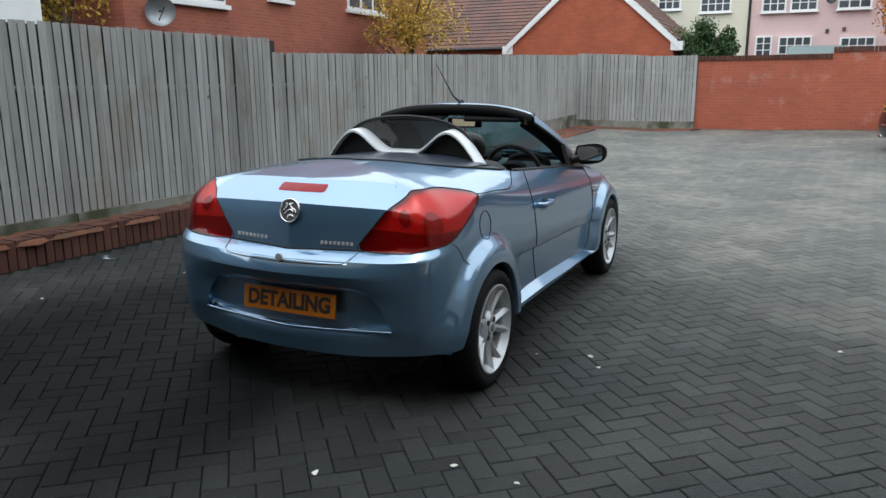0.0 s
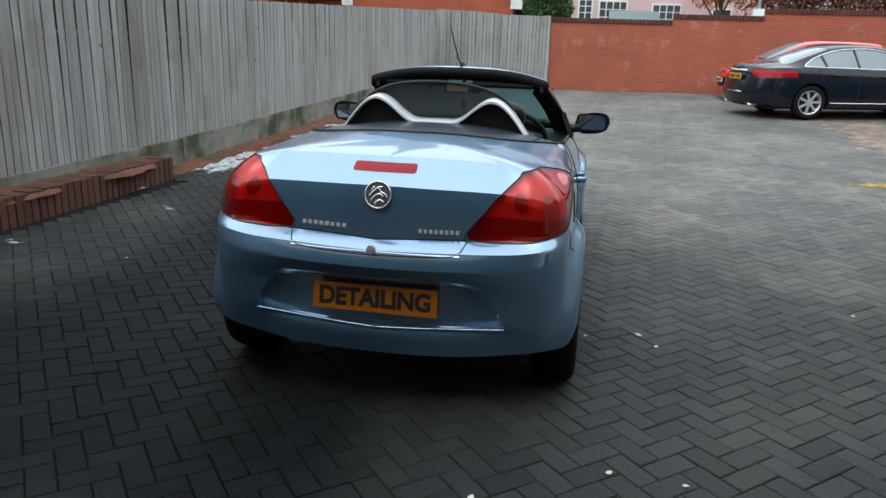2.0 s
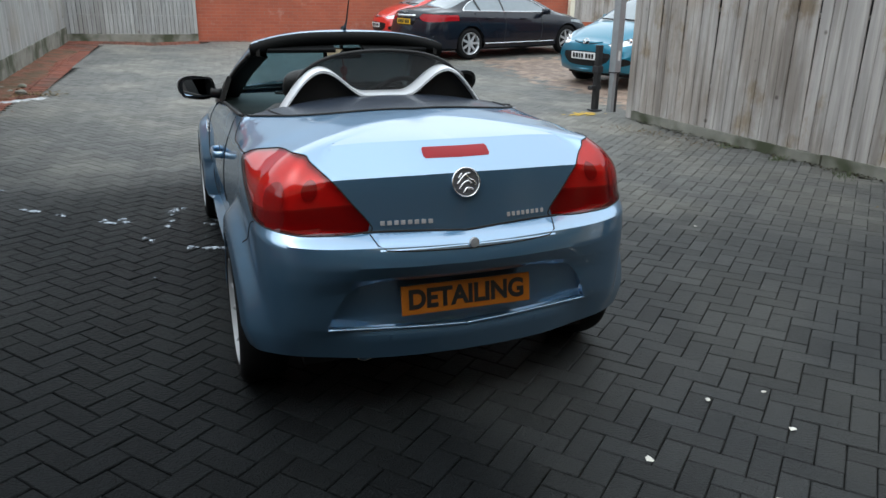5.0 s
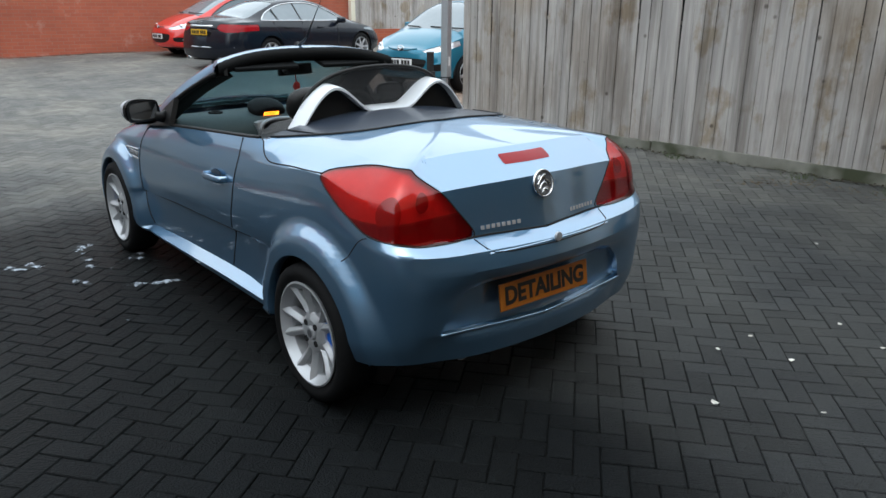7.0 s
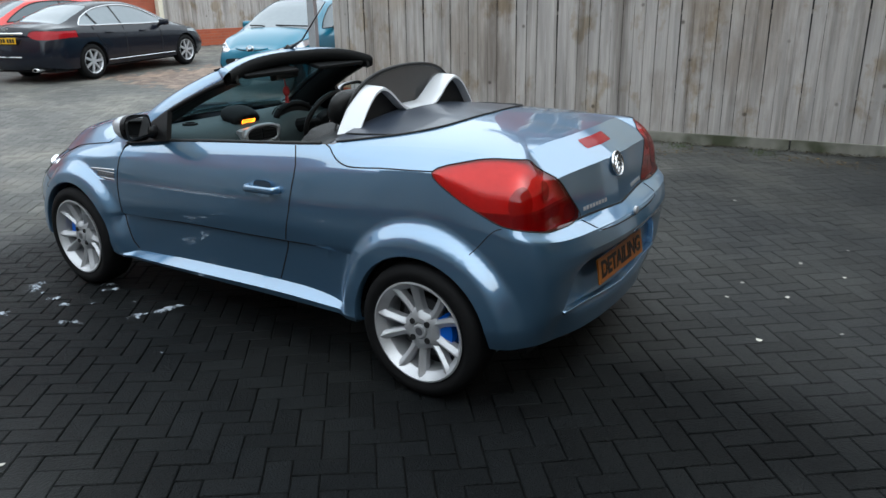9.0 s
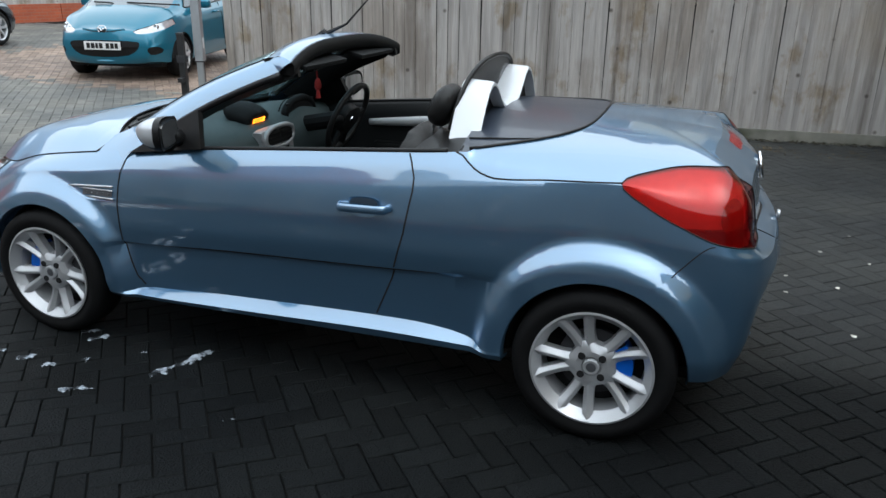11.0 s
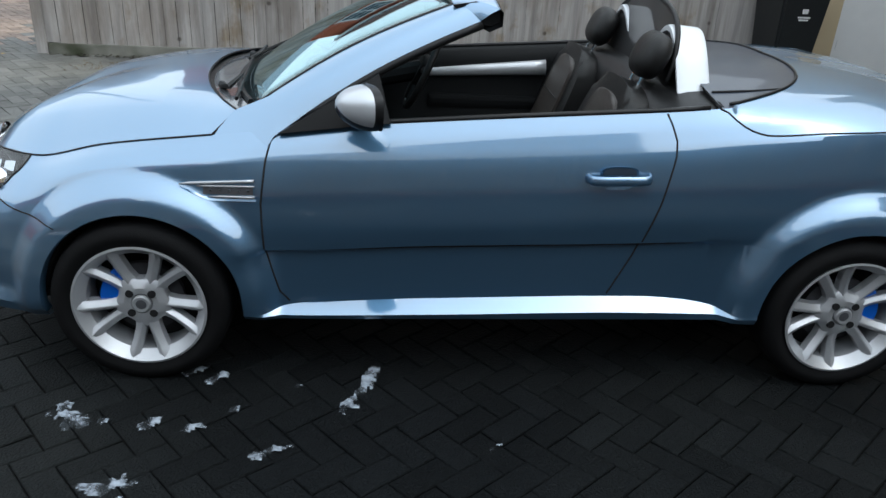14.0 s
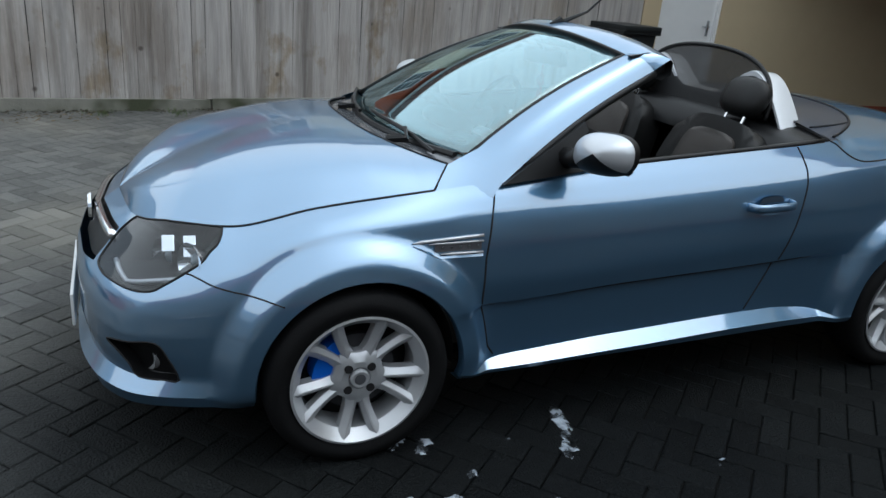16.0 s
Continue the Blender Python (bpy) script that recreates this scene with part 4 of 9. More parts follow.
def rear_houses():
    c = thing("cream_house", pose(0, 34, 0), "pale cream rendered terraced house with white sash windows", "house")
    part("wall", boxed(-7.5, -0.2, 0, 6, -0.3, 7.0), M["cream_pale"], c)
    window(c, -3.75, 4.85, 0.95, 1.3, 3, 4)
    window(c, -1.7, 4.65, 1.25, 1.3, 4, 4)
    window(c, -3.0, 2.2, 1.2, 1.2, 4, 3)
    tiled_roof(c, [(-7.7, -0.4, 6.95), (0, -0.4, 6.95), (0, 3, 9.3), (-7.7, 3, 9.3)], 16)
    part("downpipe", tubed([(-0.24, -0.06, -0.2), (-0.24, -0.06, 6.9)], 0.05, 8), M["black_paint"], c)
    p = thing("pink_house", pose(0, 34, 0), "pink rendered terraced house with white casement windows", "house")
    part("wall", boxed(-0.18, 9.5, 0.05, 6, -0.3, 7.0), M["pink"], p)
    for x, w in ((0.75, 0.9), (1.95, 1.0), (3.9, 1.2), (6.2, 1.2)):
        window(p, x, 4.55, w, 1.25, 3, 4)
    window(p, 0.45, 2.6, 0.6, 0.85, 2, 3)
    window(p, 1.72, 2.35, 1.25, 1.05, 4, 3)
    window(p, 4.15, 2.35, 1.25, 0.95, 4, 3)
    window(p, 6.6, 2.35, 0.8, 0.8, 2, 2)
    for x, z in ((2.95, 3.55), (3.6, 3.6), (5.2, 3.7)):
        part("vent", boxed(x - 0.07, x + 0.07, 0.0, 0.06, z, z + 0.16), M["bark"], p)
    part("dish", lathe(bmesh.new(), [(0, 0.0), (-0.06, 0.15), (-0.12, 0.22)], 16, "y", pose(3.0, -0.1, 4.95)), M["dark_metal"], p)
    tiled_roof(p, [(-0.2, -0.4, 6.95), (9.7, -0.4, 6.95), (9.7, 3, 9.3), (-0.2, 3, 9.3)], 16)
    s = thing("garden_shed", pose(2.55, 30.5, 0.4), "small grey-green garden shed with a felt roof", "shed")
    part("walls", boxed(-0.9, 0.9, 0, 1.6, 0, 2.05), M["concrete"], s)
    bm = bmesh.new()
    slab(bm, [(-0.12, 1.98), (0.8, 2.42), (1.72, 1.98), (1.72, 2.04), (0.8, 2.5), (-0.12, 2.04)], 2.1, "x")
    part("roof", bm, mat("green_roofing_felt", (0.16, 0.2, 0.2), rough=0.9, noise_amount=0.2), s)
    f = thing("left_house", pose(-9.0, 0, 0), "large red brick house with white windows behind the fence", "house")
    part("wall", boxed(-6, 0, 6.85, 19.0, -0.3, 7.2), M["red_brick_y"], f)
    for y0, y1, z in ((7.8, 9.5, 3.12), (11.0, 11.75, 3.42), (14.3, 16.2, 3.45)):
        w = part("window", boxed(-0.05, 0.04, y0, y1, z, z + 1.2), M["white_paint"], f)
        n = max(1, round((y1 - y0) / 0.6))
        for k in range(n):
            part("pane", boxed(0.042, 0.05, y0 + (y1 - y0) * k / n + 0.06, y0 + (y1 - y0) * (k + 1) / n - 0.06, z + 0.08, z + 1.12), M["window_dark"], w)
        part("sill", boxed(0, 0.12, y0 - 0.08, y1 + 0.08, z - 0.09, z), M["white_paint"], w)
    d = thing("satellite_dish", pose(-8.9, 7.5, 2.86), "grey satellite dish on a wall bracket", "satellite dish")
    bm = lathe(bmesh.new(), [(0.0, 0.0), (0.03, 0.14), (0.09, 0.27), (0.1, 0.27)], 24, "x")
    part("dish", bm, M["steel"], d, smooth=True).matrix_basis = pose(0.1, 0, 0, 0, 15, -40)
    part("arm", tubed([(0.05, 0, -0.2), (0.42, -0.2, 0.02)], 0.012, 6), M["dark_metal"], d)
    part("bracket", tubed([(-0.1, 0, -0.05), (0.12, 0, -0.02)], 0.02, 6), M["dark_metal"], d)
    w = part("white_house", boxed(-14, -9.2, -2, 5.35, -0.3, 7.0), M["white_paint"])
    tagged(w, "plain white rendered house side behind the fence", "house")


rear_houses()


def leaf_cloud(name, parent, centre, size, count, material, leaf=0.12, seed=1, gap=0.0):
    """A crown of many small separate leaves in uneven clumps."""
    rnd = random.Random(seed)
    clumps = []
    for _ in range(26):
        v = Vector((rnd.gauss(0, 1), rnd.gauss(0, 1), rnd.gauss(0, 1))).normalized() * rnd.uniform(0.25, 0.95)
        clumps.append((Vector((v.x * size[0], v.y * size[1], v.z * size[2])), rnd.uniform(0.25, 0.5)))
    verts, faces = [], []
    for _ in range(count):
        c, r = rnd.choice(clumps)
        v = Vector((rnd.gauss(0, 1), rnd.gauss(0, 1), rnd.gauss(0, 1))).normalized() * rnd.uniform(0.5, 1.0) * r
        p = Vector(centre) + c + Vector((v.x * size[0], v.y * size[1], v.z * size[2]))
        a = Vector((rnd.gauss(0, 1), rnd.gauss(0, 1), rnd.gauss(0, 1))).normalized()
        b = a.cross(Vector((rnd.gauss(0, 1), rnd.gauss(0, 1), rnd.gauss(0, 1)))).normalized()
        s = leaf * rnd.uniform(0.6, 1.3)
        k = len(verts)
        verts += [p - a * s, p + b * s * 0.5, p + a * s, p - b * s * 0.5]
        faces.append((k, k + 1, k + 2, k + 3))
    return link_mesh(name, verts, faces, M[material], parent)


def tree(name, x, y, height, crown_z, size, material, label, count=2600, leaf=0.12, seed=1):
    z = ground_z(x, min(y, 18))
    t = thing(name, pose(x, y, z), label, "tree")
    rnd = random.Random(seed)
    part("trunk", tubed([(0, 0, -0.1), (0.05, 0.02, height * 0.35), (0, 0.05, height * 0.8)], [0.13, 0.1, 0.03], 8), M["bark"], t)
    for k in range(9):
        a = rnd.uniform(0, 6.28)
        z0 = height * rnd.uniform(0.3, 0.7)
        e = (size[0] * 0.7 * math.cos(a), size[1] * 0.7 * math.sin(a), crown_z + size[2] * rnd.uniform(-0.4, 0.7))
        part("limb", tubed([(0, 0, z0), (e[0] * 0.5, e[1] * 0.5, (z0 + e[2]) / 2 + 0.1), e], [0.05, 0.03, 0.01], 5), M["bark"], t)
    leaf_cloud("crown", t, (0, 0, crown_z), size, count, material, leaf, seed)
    return t


tree("garden_tree", -0.85, 24.5, 3.0, 2.3, (0.95, 0.85, 1.05), "leaf", "dense dark green rounded garden tree", 11000, 0.05, 3)
tree("yellow_tree", -7.6, 15.2, 3.4, 2.7, (1.1, 1.9, 1.5), "leaf_yellow", "thin birch with yellow autumn leaves", 6000, 0.045, 5)
tree("yellow_tree", -9.6, 6.0, 4.0, 3.0, (0.6, 0.7, 1.2), "leaf_yellow", "thin tree with yellow-green leaves beside the white house", 4500, 0.05, 6)
tree("orange_tree", 5.9, 30.0, 5.5, 4.6, (2.3, 1.9, 2.4), "leaf_orange", "spreading tree in orange autumn leaf", 12000, 0.075, 7)
for hx, hy, s in ((8.2, 28.0, 11), (10.4, 27.5, 12), (12.6, 27.0, 13)):
    tree("russet_tree", hx, hy, 4.0, 3.3, (1.9, 1.2, 1.9), "leaf_russet", "broad shrub with russet autumn leaves", 8000, 0.075, s)
tree("green_shrub", -2.0, 25.3, 2.6, 2.1, (0.9, 0.6, 0.8), "leaf_pale", "pale green garden shrub behind the fence", 5000, 0.05, 21)
tall = thing("street_lamp", pose(6.6, 26.0, 0.4), "pale steel street lamp column beyond the wall", "street lamp")
part("column", tubed([(0, 0, 0), (0, 0, 6)], [0.07, 0.05], 10), M["steel"], tall, smooth=True)
part("base_box", boxed(-0.2, 0.2, -0.15, 0.15, 2.0, 2.45, bevel=0.02), M["white_paint"], tall)


def side_house():
    """Brick house behind the tan fence; it shows in the glass and paint of the car."""
    h = thing("brick_house", pose(9.8, 5.6, 0.1, 0, 0, -90), "brick and cream house with white windows behind the tan fence", "house")
    part("wall", boxed(0, 5.0, 0.0, 0.3, -0.3, 5.3), M["red_brick"], h)
    part("wall", boxed(5.0, 13.5, 0.0, 0.3, -0.3, 5.3), M["cream_pale"], h, "cream rendered wall")
    part("side_wall", boxed(0.0, 0.3, 0.31, 6, -0.3, 5.3), M["red_brick_y"], h)
    part("fascia", boxed(-0.2, 13.7, -0.3, -0.26, 5.1, 5.35), M["white_paint"], h)
    for x in (1.6, 4.4, 7.2, 10.0, 12.2):
        window(h, x, 3.4, 1.1, 1.2)
        window(h, x, 0.9, 1.1, 1.2)
    tiled_roof(h, [(-0.3, -0.35, 5.3), (13.8, -0.35, 5.3), (13.8, 3.0, 7.6), (-0.3, 3.0, 7.6)], 16)


side_house()


# ---- the open two-seater: skin swept round a plan outline ----
OUT = [(0.0, -0.625), (0.15, -0.621), (0.3, -0.608), (0.5, -0.578), (0.65, -0.528), (0.715, -0.475), (0.752, -0.38), (0.764, -0.25), (0.77, -0.08), (0.773, 0.3), (0.777, 0.8), (0.779, 1.3),
       (0.776, 1.8), (0.772, 2.2), (0.768, 2.5), (0.764, 2.72), (0.75, 2.88), (0.712, 3.01), (0.64, 3.145), (0.48, 3.238), (0.25, 3.282), (0.0, 3.295)]
ARC = [0.0]
for (xa, ya), (xb, yb) in zip(OUT, OUT[1:]):
    ARC.append(ARC[-1] + math.hypot(xb - xa, yb - ya))
out_x, out_y = smooth_curve(ARC, [p[0] for p in OUT]), smooth_curve(ARC, [p[1] for p in OUT])
ARC_END = ARC[-1]
_fine = np.linspace(0, ARC_END, 4001)
_fx, _fy = out_x(_fine), out_y(_fine)


def arc_at_y(y):
    """Arc length where the flank reaches y."""
    return float(np.interp(y, _fy, _fine))


def arc_rear(x):
    k = np.searchsorted(_fx[:700], x)
    return float(_fine[min(k, 699)])


def arc_front(x):
    k = np.argmax(_fx[::-1] >= x)
    return float(_fine[::-1][k])


# sections: arc position, then twelve (height, inset) knots from the underside to the top edge
SECTIONS = [
    (0.0, [(.235, .14), (.255, .08), (.355, .058), (.395, .072), (.555, .078), (.595, .03), (.645, 0), (.71, .024), (.745, .088), (.95, .125), (.9975, .2), (1.045, .275)]),
    (arc_rear(.30), [(.238, .14), (.258, .08), (.358, .06), (.395, .074), (.555, .078), (.595, .03), (.648, 0), (.715, .024), (.75, .10), (.943, .135), (.993, .205), (1.043, .275)]),
    (arc_rear(.52), [(.25, .14), (.27, .085), (.365, .06), (.40, .05), (.54, .03), (.60, .01), (.655, 0), (.72, .018), (.76, .085), (.938, .12), (.987, .19), (1.035, .26)]),
    (arc_rear(.69), [(.27, .12), (.29, .05), (.37, .02), (.42, .012), (.52, .005), (.60, 0), (.67, 0), (.735, .008), (.775, .04), (.895, .066), (.97, .12), (1.025, .20)]),
    (arc_at_y(-.32), [(.28, .06), (.30, .02), (.38, 0), (.45, 0), (.53, 0), (.62, 0), (.70, 0), (.76, 0), (.81, .008), (.90, .028), (.97, .085), (1.025, .165)]),
    (arc_at_y(-.04), [(.26, .05), (.28, .01), (.36, 0), (.45, 0), (.53, 0), (.62, 0), (.70, 0), (.78, .003), (.87, .011), (.962, .026), (.998, .094), (1.035, .17)]),
    (arc_at_y(.42), [(.25, .06), (.258, .0), (.28, .0), (.31, .035), (.55, .014), (.575, .006), (.65, 0), (.74, .003), (.83, .012), (.925, .034), (.972, .062), (1.02, .10)]),
    (arc_at_y(.74), [(.245, .06), (.255, 0), (.288, -.010), (.328, .040), (.54, .032), (.554, .010), (.64, 0), (.73, .003), (.81, .012), (.897, .036), (.946, .058), (.995, .086)]),
    (arc_at_y(1.5), [(.235, .06), (.243, 0), (.266, -.010), (.305, .040), (.51, .032), (.524, .010), (.60, 0), (.69, .003), (.77, .012), (.848, .036), (.892, .058), (.937, .086)]),
    (arc_at_y(2.05), [(.225, .06), (.232, .002), (.25, -.005), (.278, .034), (.48, .024), (.494, .007), (.57, 0), (.65, .003), (.73, .011), (.811, .033), (.848, .055), (.886, .084)]),
    (arc_at_y(2.25), [(.24, .06), (.25, .01), (.28, .0), (.32, .0), (.45, .0), (.50, 0), (.57, 0), (.64, .003), (.71, .010), (.787, .026), (.825, .058), (.86, .095)]),
    (arc_at_y(2.6), [(.25, .05), (.27, .01), (.30, 0), (.36, 0), (.43, 0), (.50, 0), (.56, 0), (.62, .003), (.68, .012), (.745, .03), (.780, .07), (.806, .13)]),
    (arc_at_y(2.87), [(.215, .06), (.228, .006), (.262, -.004), (.31, .004), (.40, 0), (.47, 0), (.53, .004), (.575, .012), (.625, .032), (.67, .065), (.713, .11), (.744, .165)]),
    (arc_front(.62), [(.205, .06), (.22, .004), (.265, -.014), (.305, .02), (.38, .008), (.45, 0), (.50, .006), (.545, .022), (.59, .055), (.64, .10), (.692, .15), (.735, .205)]),
    (arc_front(.30), [(.185, .05), (.20, .0), (.25, -.014), (.295, .015), (.38, 0), (.45, 0), (.50, 0), (.54, .012), (.578, .040), (.62, .078), (.663, .118), (.702, .165)]),
    (ARC_END, [(.175, .05), (.19, .0), (.245, -.014), (.29, .015), (.38, 0), (.45, 0), (.50, 0), (.545, .01), (.58, .03), (.62, .06), (.665, .10), (.702, .15)]),
]
_sa = [s[0] for s in SECTIONS]
_kz = [smooth_curve(_sa, [s[1][k][0] for s in SECTIONS]) for k in range(12)]
_kd = [smooth_curve(_sa, [s[1][k][1] for s in SECTIONS]) for k in range(12)]
WHEELS = ((0.0, 0.335), (2.48, 0.335))
CORNER = (arc_rear(.50), arc_rear(.60), arc_at_y(-.16), arc_at_y(-.04))
REAR_EASE, FRONT_EASE = (arc_at_y(-.32), arc_at_y(.1)), (arc_at_y(2.2), arc_at_y(2.5))
SILL_ENDS = (arc_at_y(.37), arc_at_y(2.12))
HUB_Z = 0.295


def column(a):
    """Heights, and a function from height to inset, at an arc position."""
    zs = [float(f(a)) for f in _kz]
    ds = [float(f(a)) for f in _kd]
    # the sill's upper face runs out towards both arches
    taper = 1.0 - 0.85 * min(1.0, math.exp(-((a - SILL_ENDS[0]) / 0.10) ** 2) + math.exp(-((a - SILL_ENDS[1]) / 0.09) ** 2))
    zs[3], ds[3] = zs[2] + (zs[3] - zs[2]) * max(taper, 0.3), ds[2] + (ds[3] - ds[2]) * taper
    rear = 1.0 - max(0.0, min(1.0, (a - REAR_EASE[0]) / (REAR_EASE[1] - REAR_EASE[0])))
    front = max(0.0, min(1.0, (a - FRONT_EASE[0]) / (FRONT_EASE[1] - FRONT_EASE[0])))
    corner = max(0.0, min(1.0, (a - CORNER[0]) / (CORNER[1] - CORNER[0]), (CORNER[3] - a) / (CORNER[3] - CORNER[2])))
    fold = [1, 1, 1, 1, 1, 1, .7 * rear, .7 * rear, rear * (1 - corner), (1 - front) * (1 - corner), 0, 1]
    return zs, folded_curve(zs, ds, fold)


def flare(y, z):
    """How far the wheel-arch lips stand out."""
    out = 0.0
    for wy, _ in WHEELS:
        r = math.hypot(y - wy, z - HUB_Z)
        if r < 0.49 and z > 0.16:
            # a shelf that faces up, then an upright lip
            edge = 0.465 if wy < 1 else 0.452
            ramp = soft_step((edge - r) / 0.062)
            lip = max(0.0, min(1.0, (edge - 0.062 - r) / 0.07))
            low = max(0.0, min(1.0, (z - 0.17) / 0.15))
            out = max(out, (0.052 * ramp + 0.008 * lip) * low * low * (3 - 2 * low))
    return out


def outline(a):
    """The plan outline, carried past the middle line on both ends."""
    if a < 0:
        return -float(out_x(-a)), float(out_y(-a))
    if a > ARC_END:
        return -float(out_x(2 * ARC_END - a)), float(out_y(2 * ARC_END - a))
    return float(out_x(a)), float(out_y(a))


def skin(a, z, col=None, lift=0.0):
    """A point of the half skin (x > 0)."""
    zs, f = col or column(a)
    z = min(z, zs[-1])
    d = float(f(z)) - lift
    # deep insets turn the corner on a wider sweep
    e = 1e-3 + 0.16 * max(0.0, min(1.0, d / 0.12))
    q0, q1 = outline(a - e), outline(a + e)
    tx, ty = q1[0] - q0[0], q1[1] - q0[1]
    n = math.hypot(tx, ty)
    nx, ny = ty / n, -tx / n
    x, y = float(out_x(a)) - nx * d, float(out_y(a)) - ny * d
    w = flare(y, z) * max(0.0, nx)
    return Vector((max(0.0, x + w), y, z))


def cut(verts, keys, faces, value):
    """Cuts faces exactly along the zero line of value(point, key). Returns the faces below zero and those above."""
    vals = {}

    def val(k):
        if k not in vals:
            v = value(verts[k], keys[k])
            vals[k] = v if abs(v) > 1e-7 else 1e-7
        return vals[k]
    made = {}

    def cross(p, q):
        key = (min(p, q), max(p, q))
        if key not in made:
            vp, vq = val(p), val(q)
            t = vp / (vp - vq)
            verts.append(verts[p].lerp(verts[q], t))
            keys.append(tuple(x + (y - x) * t for x, y in zip(keys[p], keys[q])))
            made[key] = len(verts) - 1
        return made[key]
    ins, outs = [], []
    for f in faces:
        v = [val(k) for k in f]
        if max(v) < 0:
            ins.append(f)
        elif min(v) > 0:
            outs.append(f)
        else:
            lo, hi = [], []
            n = len(f)
            for i in range(n):
                p, q = f[i], f[(i + 1) % n]
                (lo if v[i] < 0 else hi).append(p)
                if v[i] * v[(i + 1) % n] < 0:
                    c = cross(p, q)
                    lo.append(c)
                    hi.append(c)
            if len(lo) > 2:
                ins.append(tuple(lo))
            if len(hi) > 2:
                outs.append(tuple(hi))
    return ins, outs


# outlines of panels and lamps in (arc, height)
A = arc_at_y
DOOR = [(A(2.01), .90), (A(2.045), .86), (A(2.06), .80), (A(2.078), .66), (A(2.075), .50), (A(2.03), .33), (A(2.0), .29), (A(1.5), .32), (A(.87), .338), (A(.80), .50), (A(.742), .70), (A(.712), .86), (A(.712), .91), (A(.735), 1.05), (A(1.4), 1.05), (A(1.99), .98)]
LAMP = rounded([(A(-.035), .966), (A(-.16), 1.006), (A(-.29), 1.02), (arc_rear(.70), 1.018), (arc_rear(.64), .998), (arc_rear(.57), .968), (arc_rear(.505), .93), (arc_rear(.44), .86), (arc_rear(.365), .768), (arc_rear(.42), .752), (arc_rear(.60), .755), (arc_rear(.70), .772), (A(-.37), .793), (A(-.27), .83), (A(-.15), .885)], 4)
HEAD = rounded([(ARC_END - u, w) for u, w in ((.394, .581), (.370, .613), (.358, .66), (.37, .71), (.44, .745), (.60, .765), (.76, .765), (.915, .75), (.925, .714), (.898, .688), (.874, .661), (.826, .632), (.766, .596), (.73, .578), (.658, .571), (.538, .571), (.454, .572))], 3)
FOG = rounded([(ARC_END - u, w) for u, w in ((.56, .40), (.67, .423), (.75, .432), (.785, .385), (.812, .31), (.766, .306), (.718, .303), (.67, .308), (.646, .345), (.60, .378))], 3)
RECESS = [(-.1, .584), (arc_rear(.36), .580), (arc_rear(.43), .566), (arc_rear(.475), .53), (arc_rear(.51), .47), (arc_rear(.535), .415), (arc_rear(.54), .398), (arc_rear(.35), .386), (-.1, .374)]
REAR_BUMP_TOP = smooth_curve([0, arc_rear(.35), arc_rear(.60), arc_rear(.70), A(-.36), A(-.22), A(-.1)], [.742, .752, .752, .768, .786, .66, .60])
FRONT_BUMP_TOP = smooth_curve([A(2.70), A(2.77), A(2.83), A(2.915), ARC_END - .826, ARC_END - .73, arc_front(.4), arc_front(.2), ARC_END], [.56, .582, .59, .608, .632, .60, .577, .555, .552])
BOOT_SIDE = smooth_curve([A(-.05), A(.2), A(.40), A(.46), A(.52), A(.57)], [.968, .953, .938, .95, .985, 1.03])


def skin_grid():
    arcs = []
    a = 0.0
    while a < ARC_END - 1e-6:
        arcs.append(a)
        a += 0.0095
    arcs.append(ARC_END)
    cuts = [3, 3, 5, 4, 8, 4, 5, 5, 6, 6, 4, 4]
    verts, keys, faces = [], [], []
    tops = []
    for i, a in enumerate(arcs):
        col = column(a)
        zs = col[0]
        levels = []
        for k in range(11):
            levels += [zs[k] + (zs[k + 1] - zs[k]) * j / cuts[k] for j in range(cuts[k])]
        levels.append(zs[11])
        for z in levels:
            verts.append(skin(a, z, col))
            keys.append((a, z))
        tops.append(len(verts) - 1)
    n = len(levels)
    for i in range(len(arcs) - 1):
        for j in range(n - 1):
            faces.append((i * n + j, (i + 1) * n + j, (i + 1) * n + j + 1, i * n + j + 1))
    return arcs, verts, keys, faces, tops


def mirrored(verts, faces, side):
    """One or both halves as vertex and face lists."""
    vs, fs = [], []
    for s in side:
        base = len(vs)
        vs += [Vector((v.x * s, v.y, v.z)) for v in verts]
        fs += [tuple(base + k for k in (f if s > 0 else f[::-1])) for f in faces]
    return vs, fs


def compact(verts, faces):
    used = sorted({k for f in faces for k in f})
    at = {k: i for i, k in enumerate(used)}
    return [verts[k] for k in used], [tuple(at[k] for k in f) for f in faces]


